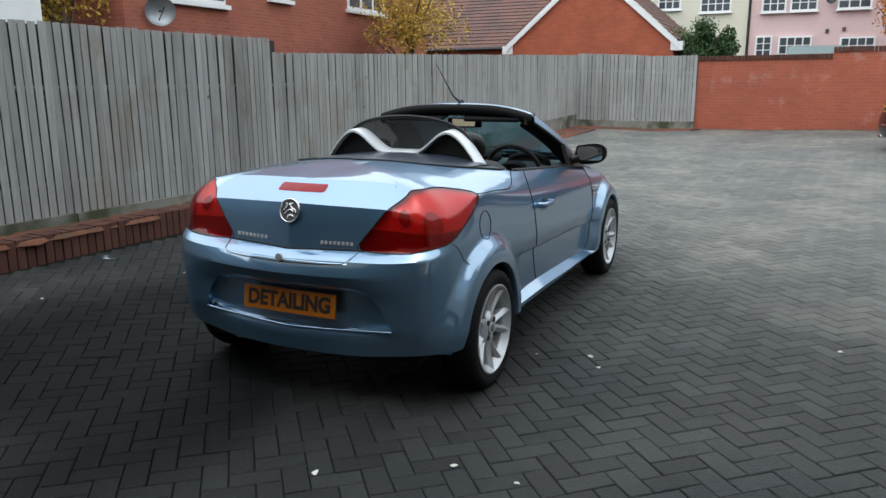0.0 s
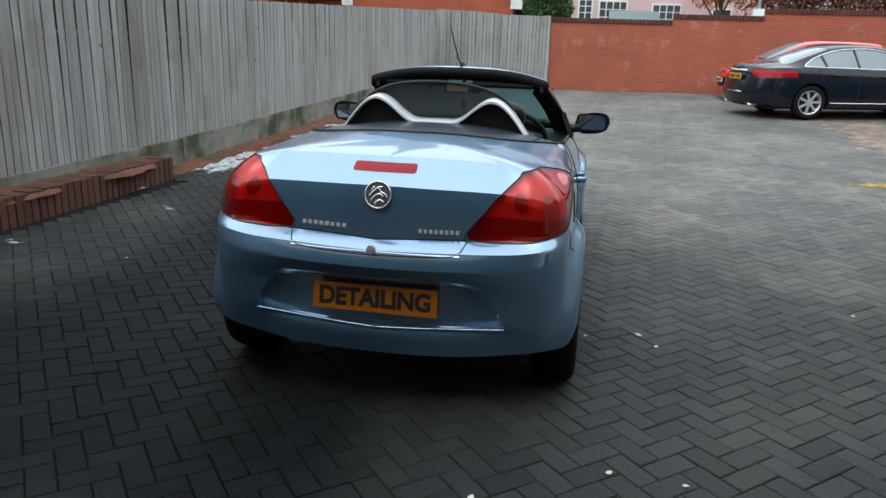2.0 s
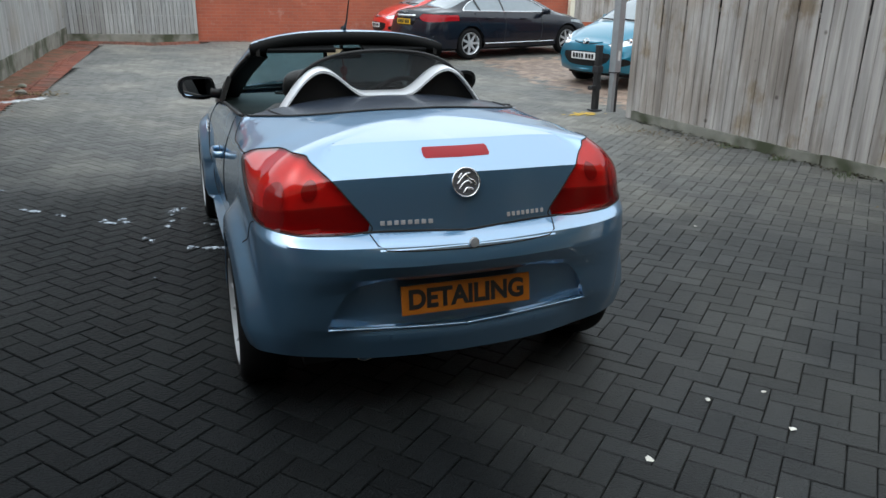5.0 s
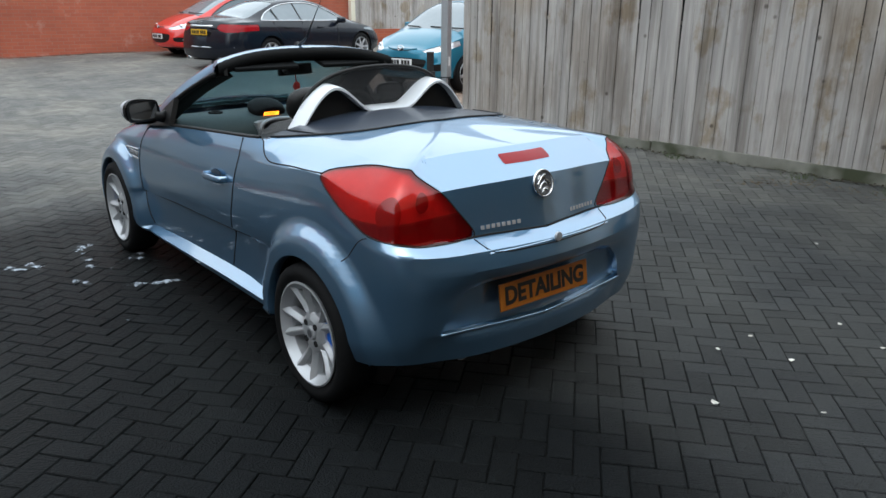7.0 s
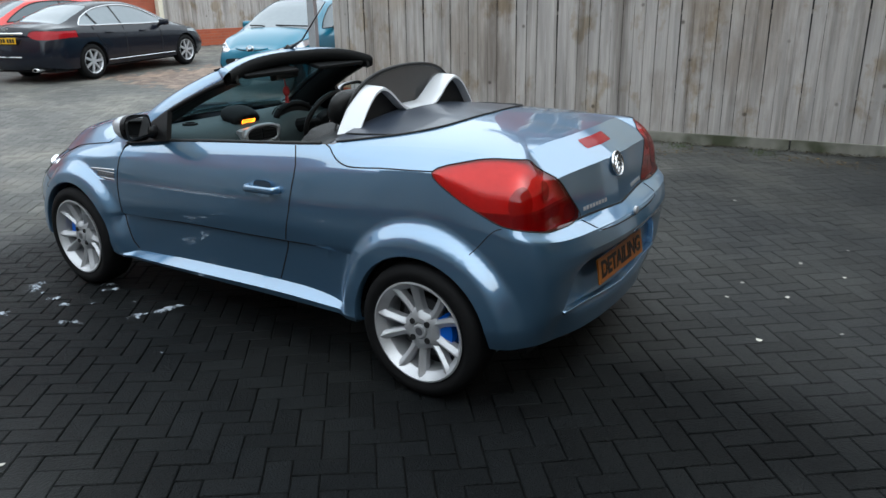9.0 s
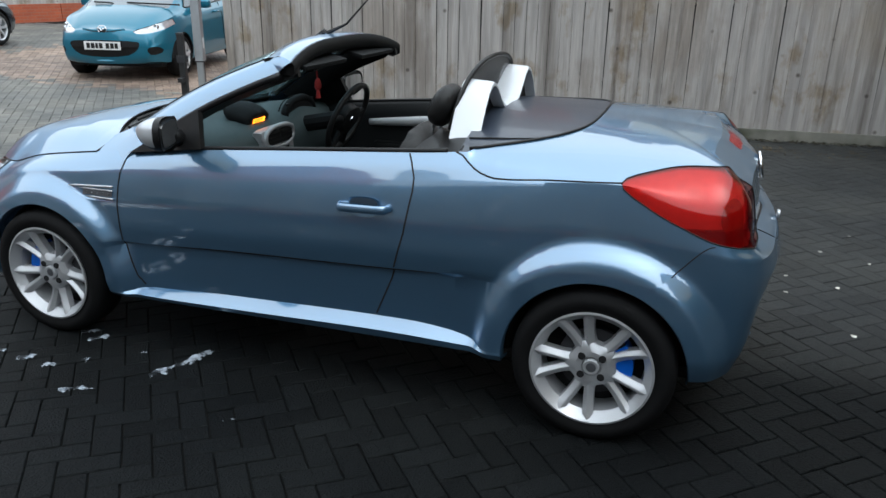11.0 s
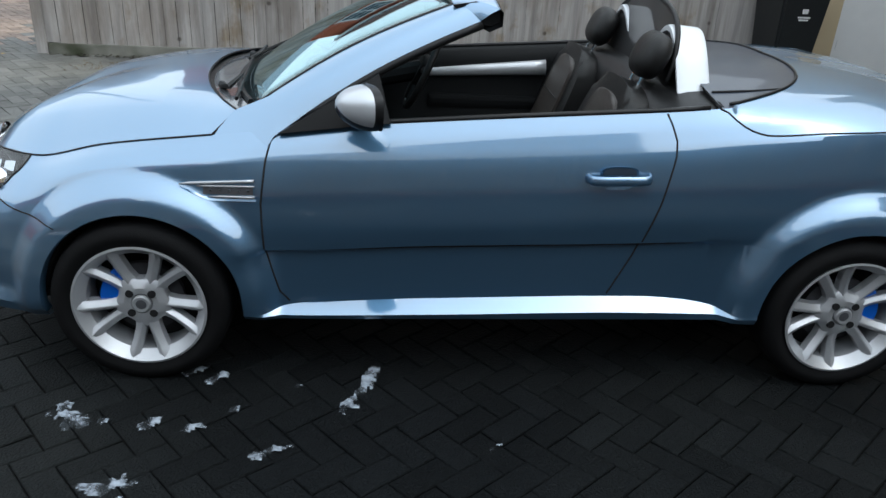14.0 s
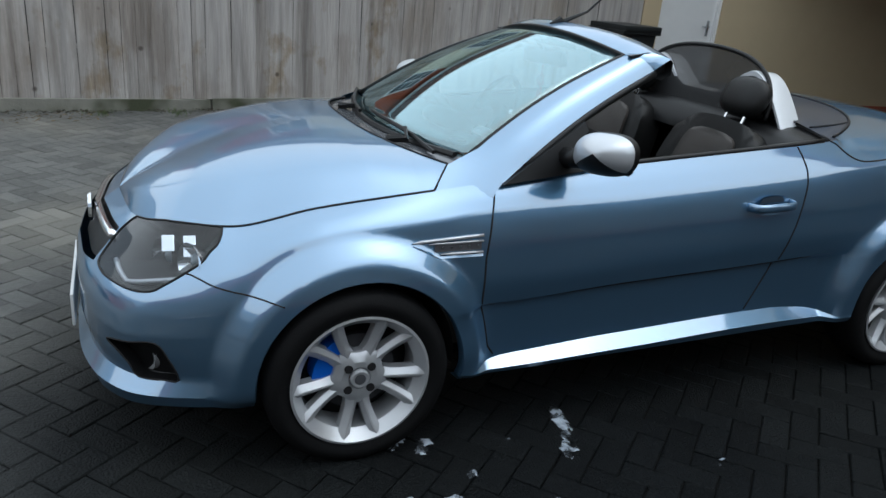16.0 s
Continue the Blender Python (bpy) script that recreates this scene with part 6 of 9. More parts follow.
def windscreen(car):
    """Raked screen, silver pillars and header rail, black inner frame."""
    def base(u):
        return Vector((0.60 * u, 2.235 - 0.135 * u * u, 0.945 + 0.005 * u * u))

    def top(u):
        return Vector((0.475 * u, 1.515 - 0.055 * u * u, 1.328 - 0.05 * u * u))
    grid = []
    for j in range(13):
        v = j / 12
        row = []
        for i in range(21):
            u = -1 + i / 10
            p = base(u).lerp(top(u), v)
            p += Vector((0, 0.045, 0.05)) * math.sin(math.pi * v) * 0.55 * (1 - 0.25 * u * u)
            row.append(p)
        grid.append(row)
    bm = thick(sheet(bmesh.new(), grid), 0.004)
    g = part("windscreen", bm, M["glass"], car, "raked clear windscreen", smooth=True)
    g.visible_shadow = False
    # black band round the glass
    ring = [grid[j][0] for j in range(13)] + grid[12][1:] + [grid[j][20] for j in range(11, -1, -1)]
    part("screen_seal", tubed(ring, 0.008, 6), M["black_trim"], g, smooth=True)
    # pillars: outer edge follows the door opening
    ends_of = {}
    for s in (-1, 1):
        inner = [grid[j][20 if s > 0 else 0] for j in range(13)]
        lo = [Vector((s * .712, 2.035, .872)), Vector((s * .548, 1.372, 1.238))]
        rows = []
        for j in range(13):
            v = j / 12
            o = lo[0].lerp(lo[1], v) + Vector((s * 0.01, 0.045, 0.05)) * math.sin(math.pi * v) * 0.45
            i = inner[j] + Vector((s * 0.006, 0, 0.002))
            if j == 0:
                i = Vector((s * .622, 2.175, .930))
            if j == 1:
                i = i.lerp(Vector((s * .61, 2.08, .965)), 0.4)
            row = []
            for k in range(7):
                t = k / 6
                p = i.lerp(o, t)
                p += Vector((s * 0.5, 0.15, 0.6)).normalized() * 0.022 * min(1.0, 0.15 + 0.4 * j) * math.sin(math.pi * t)
                row.append(p)
            rows.append(row)
        ends_of[s] = rows[-1]
        foot = [Vector((s * .674, 2.234, .862)).lerp(Vector((s * .722, 2.052, .845)), k / 6) for k in range(7)]
        part("pillar", sheet(bmesh.new(), [foot] + rows), M["paint"], car, "body-coloured screen pillar", smooth=True)
        # black inner face and door-opening seal
        edge = [r[-1] for r in rows]
        seal = [p + Vector((-s * 0.006, -0.006, -0.012)) for p in edge[2:]]
        part("pillar_seal", tubed(seal, 0.015, 8), M["black_trim"], car, "black rubber door seal", smooth=True)
        inn = [[r[0] + Vector((-s * 0.012, -0.012, -0.01)), r[0].lerp(r[-1], 0.5) + Vector((-s * 0.06, -0.075, -0.05)), r[-1] + Vector((-s * 0.012, -0.02, -0.02))] for r in rows[1:]]
        part("pillar_lining", sheet(bmesh.new(), inn), M["cabin"], car, "dark pillar lining", smooth=True)
        # black quarter triangle that carries the mirror
        tri = [(s * .722, 2.02, .885), (s * .715, 1.66, .93), (s * .655, 1.70, 1.075)]
        bm = bmesh.new()
        a = [bm.verts.new(p) for p in tri]
        b = [bm.verts.new((p[0] - s * .03, p[1], p[2])) for p in tri]
        bm.faces.new(a)
        bm.faces.new(b[::-1])
        for k in range(3):
            bm.faces.new((a[k], a[(k + 1) % 3], b[(k + 1) % 3], b[k]))
        part("quarter_panel", bm, M["black_trim"], car, "black mirror triangle")
    # header rail: silver on top, black behind and below
    rows = []
    for i in range(21):
        u = -1 + i / 10
        f = top(u) + Vector((0, 0.004, 0.004))
        r = Vector((0.553 * u, 1.335 - 0.045 * u * u + 0.02, 1.345 - 0.065 * abs(u) ** 3))
        row = [f.lerp(r, t) + Vector((0, 0, 0.016 * math.sin(math.pi * t))) for t in np.linspace(0, 1, 7)]
        rows.append(row)
    part("header_rail", sheet(bmesh.new(), rows), M["paint"], car, "body-coloured top rail of the screen", smooth=True)
    bm = bmesh.new()
    back = []
    for row in rows:
        r = row[-1]
        back.append([r + Vector((0, 0.004, 0.002)), r + Vector((0, -0.012, -0.012)), r + Vector((0, -0.012, -0.055)), r + Vector((0, 0.03, -0.075)), row[0] + Vector((0, 0.0, -0.03))])
    sheet(bm, back)
    part("header_lining", bm, M["cabin"], car, "black latch rail and lining", smooth=True)
    for s in (-1, 1):
        r = rows[20 if s > 0 else 0]
        bm = bmesh.new()
        slab(bm, [(r[0].y, r[0].z), (r[3].y, r[3].z), (r[-1].y, r[-1].z), (r[-1].y - .012, r[-1].z - .06), (1.40, 1.225)], 0.02, "x")
        part("header_end", bm, M["black_trim"], car).location.x = s * 0.512
        part("header_corner", sheet(bmesh.new(), [ends_of[s], [p.lerp(q, .5) + Vector((s * .004, 0, .004)) for p, q in zip(ends_of[s], r)], r]), M["paint"], car, smooth=True)
        # visor
        v = part("sun_visor", boxed(-.19, .19, -.075, .075, -.011, .011, bevel=.01), M["cabin"], car, "dark folded sun visor")
        v.matrix_basis = pose(s * .27, 1.37, 1.262, 14, 0, 0)
    # rear-view mirror with a small red hanging ornament
    m = part("rear_view_mirror", boxed(-.12, .12, -.018, .018, -.032, .032, bevel=.014), M["cabin"], car, "dark cabin mirror")
    m.matrix_basis = pose(0.0, 1.50, 1.215, -10, 0, 12)
    part("mirror_glass", boxed(-.105, .105, -.0195, -.0182, -.025, .025), M["mirror"], m)
    part("stem", tubed([(0, 1.505, 1.235), (0, 1.56, 1.30)], .011, 6), M["cabin"], car)
    o = part("hanging_ornament", tubed([(0.0, 1.50, 1.185), (0.005, 1.50, 1.14)], .004, 5), M["red_cloth"], car, "small red hanging charm")
    bm = bmesh.new()
    bmesh.ops.create_icosphere(bm, subdivisions=2, radius=.024, matrix=pose(0.006, 1.50, 1.115) @ Matrix.Diagonal((1, .7, 1.25, 1)))
    for v in bm.verts:
        v.co += Vector((noise.noise(v.co * 40), noise.noise(v.co * 40 + Vector((9, 0, 0))), 0)) * 0.008
    part("charm", bm, M["red_cloth"], o)
    part("tassel", tubed([(0.006, 1.50, 1.09), (0.008, 1.50, 1.05)], [.008, .013], 6), M["red_cloth"], o)
    # aerial
    ae = part("aerial", tubed([(0, 1.44, 1.352), (-0.01, 1.33, 1.40), (-0.03, 1.12, 1.60)], [.011, .005, .002], 6), M["black_trim"], car, "black roof aerial")
    part("aerial_foot", tubed([(0, 1.49, 1.34), (0, 1.45, 1.358), (0, 1.42, 1.345)], [.008, .018, .008], 8), M["black_trim"], ae)
    # cowl and wipers
    cowl = []
    for i in range(21):
        u = -1 + i / 10
        f = scuttle_line(0.60 * u) + Vector((0, 0.02 * (1 - u * u), -0.016))
        cowl.append([f, f.lerp(base(u), 0.5) + Vector((0, 0, -0.012 * (1 - u * u))), base(u) + Vector((0, 0.004, -0.008))])
    part("cowl", sheet(bmesh.new(), cowl), M["scuttle"], car, "dark grey scuttle panel", smooth=True)
    # a black strip laid in place of the dark gap before the scuttle
    part("cowl_edge", sheet(bmesh.new(), [[r[0] + Vector((0, .012, .003)), r[0].lerp(r[1], .38) + Vector((0, 0, .004)), r[0].lerp(r[1], .55) + Vector((0, 0, -.004))] for r in cowl]), M["black_trim"], car, "black strip in the gap along the scuttle", smooth=True)
    for pts in ([(-.52, 2.185, .945), (-.30, 2.20, .966), (.02, 2.225, .976)], [(.10, 2.25, .962), (.32, 2.21, .965), (.55, 2.13, .975)]):
        w = part("wiper", tubed(spline(pts, 5), .0075, 6), M["black_trim"], car, "black wiper blade")
        part("wiper_arm", tubed([(pts[0][0] + .20, 2.275, .945), (pts[0][0] + .12, 2.235, .958), (pts[1][0], pts[1][1] + .006, pts[1][2] + .014)], [.016, .012, .007], 6), M["black_trim"], w)
    part("inner_seal", tubed([base(-.94 + .94 * i / 10) + Vector((0, .012, -.004)) for i in range(21)], 0.012, 6), M["black_trim"], car)


def door_mirrors(car):
    for s in (-1, 1):
        m = new("door_mirror")
        m.parent = car
        tagged(m, "silver-capped door mirror on a black foot")
        m.matrix_basis = pose(s * .835, 1.735, 1.012, 0, 0, 20 if s < 0 else -6)
        # a shell that runs to a blunt point ahead, creased along its side
        n_round, n_long = 36, 14
        shell = []
        for i in range(n_long + 1):
            t = i / n_long
            size = math.sin(min(1.0, t * 1.02) ** 0.62 * math.pi / 2)
            y = 0.098 - 0.118 * t
            ring = []
            for k in range(n_round):
                b = 2 * math.pi * k / n_round
                cx, cz = math.cos(b), math.sin(b)
                x = math.copysign(abs(cx) ** .72, cx) * .112 * size
                z = math.copysign(abs(cz) ** (.80 if cz > 0 else .9), cz) * (.072 if cz > 0 else .066) * size
                z += s * x * .10 + .020 * (1 - size) - .006
                ring.append((x + s * .020 * (1 - size), y, z))
            shell.append(ring)
        bm, low = bmesh.new(), bmesh.new()
        for target, keep in ((bm, True), (low, False)):
            vs = {}
            for i in range(n_long):
                for k in range(n_round):
                    q = [(i, k), (i, (k + 1) % n_round), (i + 1, (k + 1) % n_round), (i + 1, k)]
                    if (i < n_long - 3 and (k >= 32 or k < 22)) == keep:
                        for c in q:
                            if c not in vs:
                                vs[c] = target.verts.new(shell[c[0]][c[1]])
                        target.faces.new([vs[c] for c in q])
            bmesh.ops.remove_doubles(target, verts=target.verts[:], dist=1e-5)
        part("cap", bm, M["mirror_cap"], m, "silver mirror cap", smooth=True)
        part("lower_shell", low, M["black_trim"], m, smooth=True)
        bm = bmesh.new()
        slab(bm, rounded([(-.095, -.045), (-.10, .04), (-.05, .058), (.06, .058), (.098, .035), (.095, -.04), (.05, -.056), (-.05, -.056)], 3), .006, "y")
        part("rim", bm, M["black_trim"], m).location.y = -.020
        bm = bmesh.new()
        slab(bm, rounded([(-.083, -.036), (-.088, .033), (-.045, .047), (.05, .047), (.084, .028), (.082, -.033), (.045, -.045), (-.045, -.045)], 3), .003, "y")
        part("mirror_glass", bm, M["mirror"], m, "mirror glass").location.y = -.025
        part("foot", tubed([(-s * .075, .0, -.03), (-s * .12, .0, -.045), (-s * .155, -.01, -.05)], [.036, .03, .038], 10), M["black_trim"], m, smooth=True)


def wheel_set(car):
    """Alloy wheels with five pairs of spokes, tyres, discs and blue calipers."""
    R, rim = 0.298, 0.222
    for s in (-1, 1):
        for wy in (0.0, 2.491):
            w = new("wheel")
            w.parent = car
            tagged(w, "five-twin-spoke silver alloy wheel")
            w.matrix_basis = pose(s * .735, wy, HUB_Z)
            o = 0.085
            prof = [(-s * .10, rim - .01), (-s * .105, rim + .02), (-s * .10, R - .03), (-s * .08, R - .006), (-s * .05, R), (0, R + .001), (s * .05, R), (s * (o - .008), R - .008), (s * (o + .004), R - .03), (s * (o + .006), rim + .03), (s * (o - .004), rim + .008), (s * (o - .012), rim - .004)]
            part("tyre", lathe(bmesh.new(), prof, 64, "x"), M["rubber"], w, "black road tyre", smooth=True, flat_angle=50)
            prof = [(s * (o - .012), rim - .004), (s * (o + .001), rim + .002), (s * (o + .003), rim - .006), (s * (o - .004), rim - .011), (s * (o - .034), rim - .036), (-s * .02, rim - .040), (-s * .09, rim - .02)]
            part("rim", lathe(bmesh.new(), prof, 64, "x"), M["alloy"], w, smooth=True, flat_angle=30)
            turn = math.radians(90 + (20 if wy else 4))
            for k in range(5):
                for side in (-1, 1):
                    a = 2 * math.pi * k / 5 + turn
                    bm = bmesh.new()
                    secs = []
                    for t in np.linspace(0, 1, 9):
                        r = 0.074 + (rim - 0.006 - 0.074) * t
                        lean = side * math.radians(11.5 + 4.0 * t)
                        half = 0.0165 + 0.0035 * t
                        grow = 0.010 * max(0.0, 1 - t / 0.35) ** 2
                        tip = max(0.0, (t - 0.80) / 0.20)
                        crest = o - 0.031 + 0.029 * t ** 1.5
                        fall = 0.017 * (1 - .45 * tip)
                        # a ridge, its wide face towards the broad window
                        row = [(crest - .044, -half * 1.05), (crest - fall * .8, -half), (crest, -half * .30 * (1 - tip)), (crest - .0008, half * .02), (crest - fall, half + grow), (crest - .046, half * 1.08 + grow)]
                        secs.append([Matrix.Rotation(-a - lean, 4, "X") @ Vector((s * q[0], side * q[1], r)) for q in row])
                    sheet(bm, [sec + sec[:1] for sec in secs])
                    bmesh.ops.remove_doubles(bm, verts=bm.verts[:], dist=1e-6)
                    part("spoke", bm, M["alloy"], w, smooth=True, flat_angle=22)
            # hub drawn out between the spokes of each pair
            rings = []
            for i in range(101):
                b = 2 * math.pi * i / 100
                near = 0.5 + 0.5 * math.cos(5 * (b - math.pi / 2 + turn))
                edge = 0.085 + 0.014 * near
                rings.append([(s * q[0], q[1] * math.cos(b), q[1] * math.sin(b)) for q in ((o - .075, edge), (o - .046, edge), (o - .040, edge - .002), (o - .0335, edge - .010), (o - .0225, .058), (o - .024, .038), (o - .032, .032))])
            bm = sheet(bmesh.new(), rings)
            bmesh.ops.remove_doubles(bm, verts=bm.verts[:], dist=1e-6)
            part("hub", bm, M["alloy"], w, smooth=True, flat_angle=28)
            cap_ob = part("centre_cap", lathe(bmesh.new(), [(s * (o - .03), .032), (s * (o - .018), .031), (s * (o - .015), .026), (s * (o - .0165), .02), (s * (o - .0165), .0)], 28, "x"), M["alloy"], w, "silver centre cap", smooth=True, flat_angle=40)
            part("cap_emblem", lathe(bmesh.new(), [(s * (o - .0155), .018), (s * (o - .0148), .016), (s * (o - .0148), .0)], 20, "x"), M["badge_field"], cap_ob)
            for k in range(4):
                a = math.radians(45 + 90 * k)
                part("bolt_hole", lathe(bmesh.new(), [(s * (o - .0195), .0), (s * (o - .0195), .0135), (s * (o - .03), .0145)], 14, "x", pose(0, .052 * math.cos(a), .052 * math.sin(a))), M["gap"], w)
            part("brake_disc", lathe(bmesh.new(), [(s * .01, .03), (s * .01, .13), (-s * .012, .13), (-s * .012, .03)], 40, "x"), M["dark_metal"], w, smooth=True, flat_angle=40)
            part("caliper", lathe(bmesh.new(), [(-s * .03, .075), (-s * .03, .145), (s * .035, .145), (s * .035, .075), (-s * .03, .075)], 8, "x", None, math.radians(140 if wy == 0 else 0), math.radians(60)), M["blue_caliper"], w, "bright blue brake caliper")
            part("back_plate", lathe(bmesh.new(), [(-s * .05, .0), (-s * .05, rim - .025)], 32, "x"), M["gap"], w)


def text_mesh(name, body, size, material, parent, m, depth=0.001):
    cu = bpy.data.curves.new(name, "FONT")
    cu.offset = 0.0035
    cu.body, cu.size, cu.extrude, cu.align_x, cu.align_y = body, size, depth, "CENTER", "CENTER"
    tmp = bpy.data.objects.new(name, cu)
    me = bpy.data.meshes.new_from_object(tmp)
    bpy.data.objects.remove(tmp)
    me.materials.append(material)
    ob = new(name, me)
    ob.parent = parent
    ob.matrix_basis = m
    return ob


def rear_details(car):
    # show plate in the bumper recess
    pl = part("plate", boxed(-.26, .26, -.004, .004, -.056, .056, bevel=.003), M["plate"], car, "amber plate lettered DETAILING in black")
    pl.matrix_basis = pose(0, -.556, .492, -9, 0, 0)
    t = text_mesh("lettering", "DETAILING", .088, M["ink"], pl, pose(0, -.0052, -.001, 90, 0, 0) @ Matrix.Diagonal((1.0, 1.12, 1, 1)), .0006)
    xs = [v.co.x for v in t.data.vertices]
    w = max(xs) - min(xs)
    t.matrix_basis = t.matrix_basis @ Matrix.Diagonal((.465 / w, 1.0, 1, 1))
    for x in (-.2, .2):
        part("plate_screw", lathe(bmesh.new(), [(-.006, 0), (-.006, .005), (-.003, .006)], 10, "y", pose(x, 0, 0)), M["plate"], pl)
    lip = along([(0, .374), (arc_rear(.35), .386), (arc_rear(.54), .398)], .003, .02)
    seam(lip, car, .006, "bumper_lip", M["paint"])
    # ribs of shade come from the step; a narrow dark joint under the boot strip
    strip = [[skin(arc_rear(x), z, lift=.0025) for x in np.linspace(0, .345, 14)] for z in (.705, .722, .738)]
    bm = bmesh.new()
    sheet(bm, [[Vector((-p.x, p.y, p.z)) for p in r[::-1]] + r[1:] for r in strip])
    st = part("boot_strip", bm, M["paint"], car, "pale strip under the boot edge", smooth=True)
    part("lock_button", lathe(bmesh.new(), [(0.004, .019), (-.006, .018), (-.008, 0)], 20, "y", pose(0, -.611, .715)), M["alloy"], st, "round silver button", smooth=True, flat_angle=40)
    seam(along([(0.0, .694), (arc_rear(.22), .699), (arc_rear(.32), .706), (arc_rear(.35), .722), (arc_rear(.375), .748)], .001, .02), car, .0025)
    # high brake lamp
    bm = bmesh.new()
    rows = []
    for z in np.linspace(.992, 1.025, 6):
        row = []
        for x in np.linspace(-.143, .143, 17):
            k = (z - 1.0085) / .0165
            xx = x * (1 - .06 * abs(k) ** 4)
            p = skin(arc_rear(abs(xx)), z, lift=.004 * (1 - abs(k) ** 4) * (1 - abs(x / .143) ** 8) + .001)
            row.append(Vector((math.copysign(p.x, xx), p.y, p.z)))
        rows.append(row)
    sheet(bm, rows)
    part("brake_lamp", bm, M["brake_lens"], car, "slim red high-level brake lamp", smooth=True)
    # round emblem, drawn as plain rings
    c = skin(0.0, .914, lift=.003)
    em = new("emblem")
    em.parent = car
    tagged(em, "round chrome boot emblem")
    em.matrix_basis = Matrix.Translation(c) @ pose(0, 0, 0, -14, 0, 0)
    part("ring", lathe(bmesh.new(), [(.0, .056), (-.007, .0555), (-.009, .0525), (-.006, .0495), (.0, .049)], 40, "y"), M["chrome"], em, smooth=True)
    part("field", lathe(bmesh.new(), [(-.002, .050), (-.003, .0)], 40, "y"), M["badge_field"], em)
    # raised strokes, plain curves
    for pts in ([(-.036, -.006), (-.02, .012), (.0, .03), (.018, .032)], [(.0, .03), (.012, .012), (.03, .004), (.036, -.012)], [(-.028, -.024), (-.012, -.004), (.008, .004), (.024, -.008)], [(-.012, -.038), (.0, -.022), (.016, -.022), (.026, -.03)], [(-.03, .014), (-.016, .034)]):
        part("device", tubed([(u, -.005, w) for u, w in spline(pts, 4)], .0042, 6), M["chrome"], em, smooth=True)
    # chrome lettering left as marks
    for k in range(8):
        x = -.325 + k * .026
        p = skin(arc_rear(abs(x)), .782, lift=.003)
        ob = part("lettering_mark", boxed(-.008, .008, -.0015, .0015, -.008, .008, bevel=.001), M["alloy"], car, "chrome letter mark")
        ob.matrix_basis = pose(-p.x, p.y, p.z, -12, 0, -8)
    for k in range(8):
        x = .18 + k * .022
        p = skin(arc_rear(abs(x)), .78, lift=.003)
        ob = part("lettering_mark", boxed(-.0065, .0065, -.0015, .0015, -.008, .008, bevel=.001), M["alloy"], car, "chrome letter mark")
        ob.matrix_basis = pose(p.x, p.y, p.z, -12, 0, 8)
    # white front plate
    fp = part("front_plate", boxed(-.26, .26, -.005, .005, -.056, .056, bevel=.003), M["plate_white"], car, "white front plate with black marks")
    fp.matrix_basis = pose(0, 3.308, .365, 0, 0, 180)
    for k, x in enumerate((-.225, -.16, -.095, -.03, .06, .125, .19)):
        part("plate_mark", boxed(x, x + .048, -.0075, -.005, -.036, .036), M["ink"], fp)
    # exhaust tip and underside
    part("exhaust_tip", lathe(bmesh.new(), [(.02, .024), (-.05, .026), (-.05, .031), (.14, .031)], 24, "y", pose(-.38, -.43, .258) @ Matrix.Diagonal((1.25, 1, .85, 1))), M["chrome"], car, "oval chrome exhaust tip", smooth=True)
    part("underbody", boxed(-.60, .60, -.40, 3.02, .21, .255), M["gap"], car, "dark underside")
    # fuel flap, offside
    ring = [skin(A(-.005) + .068 * math.cos(t), .815 + .068 * math.sin(t), lift=.0008) for t in np.linspace(0, 2 * math.pi, 33)[:-1]]
    part("fuel_flap_gap", tubed(ring, .0022, 6, closed=True), M["gap"], car)
    # air vents behind the front wheels
    for s in (-1, 1):
        v = new("side_vent")
        v.parent = car
        tagged(v, "chrome-barred side vent behind the front wheel")
        bm = bmesh.new()
        rows = []
        for k in range(9):
            t = k / 8
            y = 2.092 + .24 * t
            top, low = .742 - .02 * t, .668 + .045 * max(0.0, (t - .6) / .4)
            rows.append([skin(A(y), low + (top - low) * q, lift=.004 - .010 * math.sin(math.pi * q)) for q in np.linspace(0, 1, 7)])
        sheet(bm, rows)
        part("vent_panel", flip(bm, s), M["paint"], v, smooth=True)
        bm = bmesh.new()
        sheet(bm, [[skin(A(2.10 + .16 * k / 6), .690 + .028 * q, lift=.0035) for q in (0, .5, 1)] for k in range(7)])
        part("vent_mesh", flip(bm, s), M["badge_field"], v, "dark grey vent mesh", smooth=True)
        for k in range(5):
            p = skin(A(2.115 + .03 * k), .704, lift=.006)
            part("vent_stud", flip(lathe(bmesh.new(), [(.003, .0), (.003, .004), (-.003, .005)], 8, "x", pose(p.x, p.y, p.z)), s), M["chrome"], v)
        for z0, z1, a0, a1, r in ((.737, .722, 2.095, 2.335, .0052), (.719, .716, 2.095, 2.28, .0036), (.683, .683, 2.095, 2.24, .0045)):
            pts = along([(A(a0), z0), (A(a1), z1)], .006)
            part("bar", flip(tubed(pts, [r] * (len(pts) - 1) + [.0015], 6), s), M["alloy"], v, "chrome bar", smooth=True)


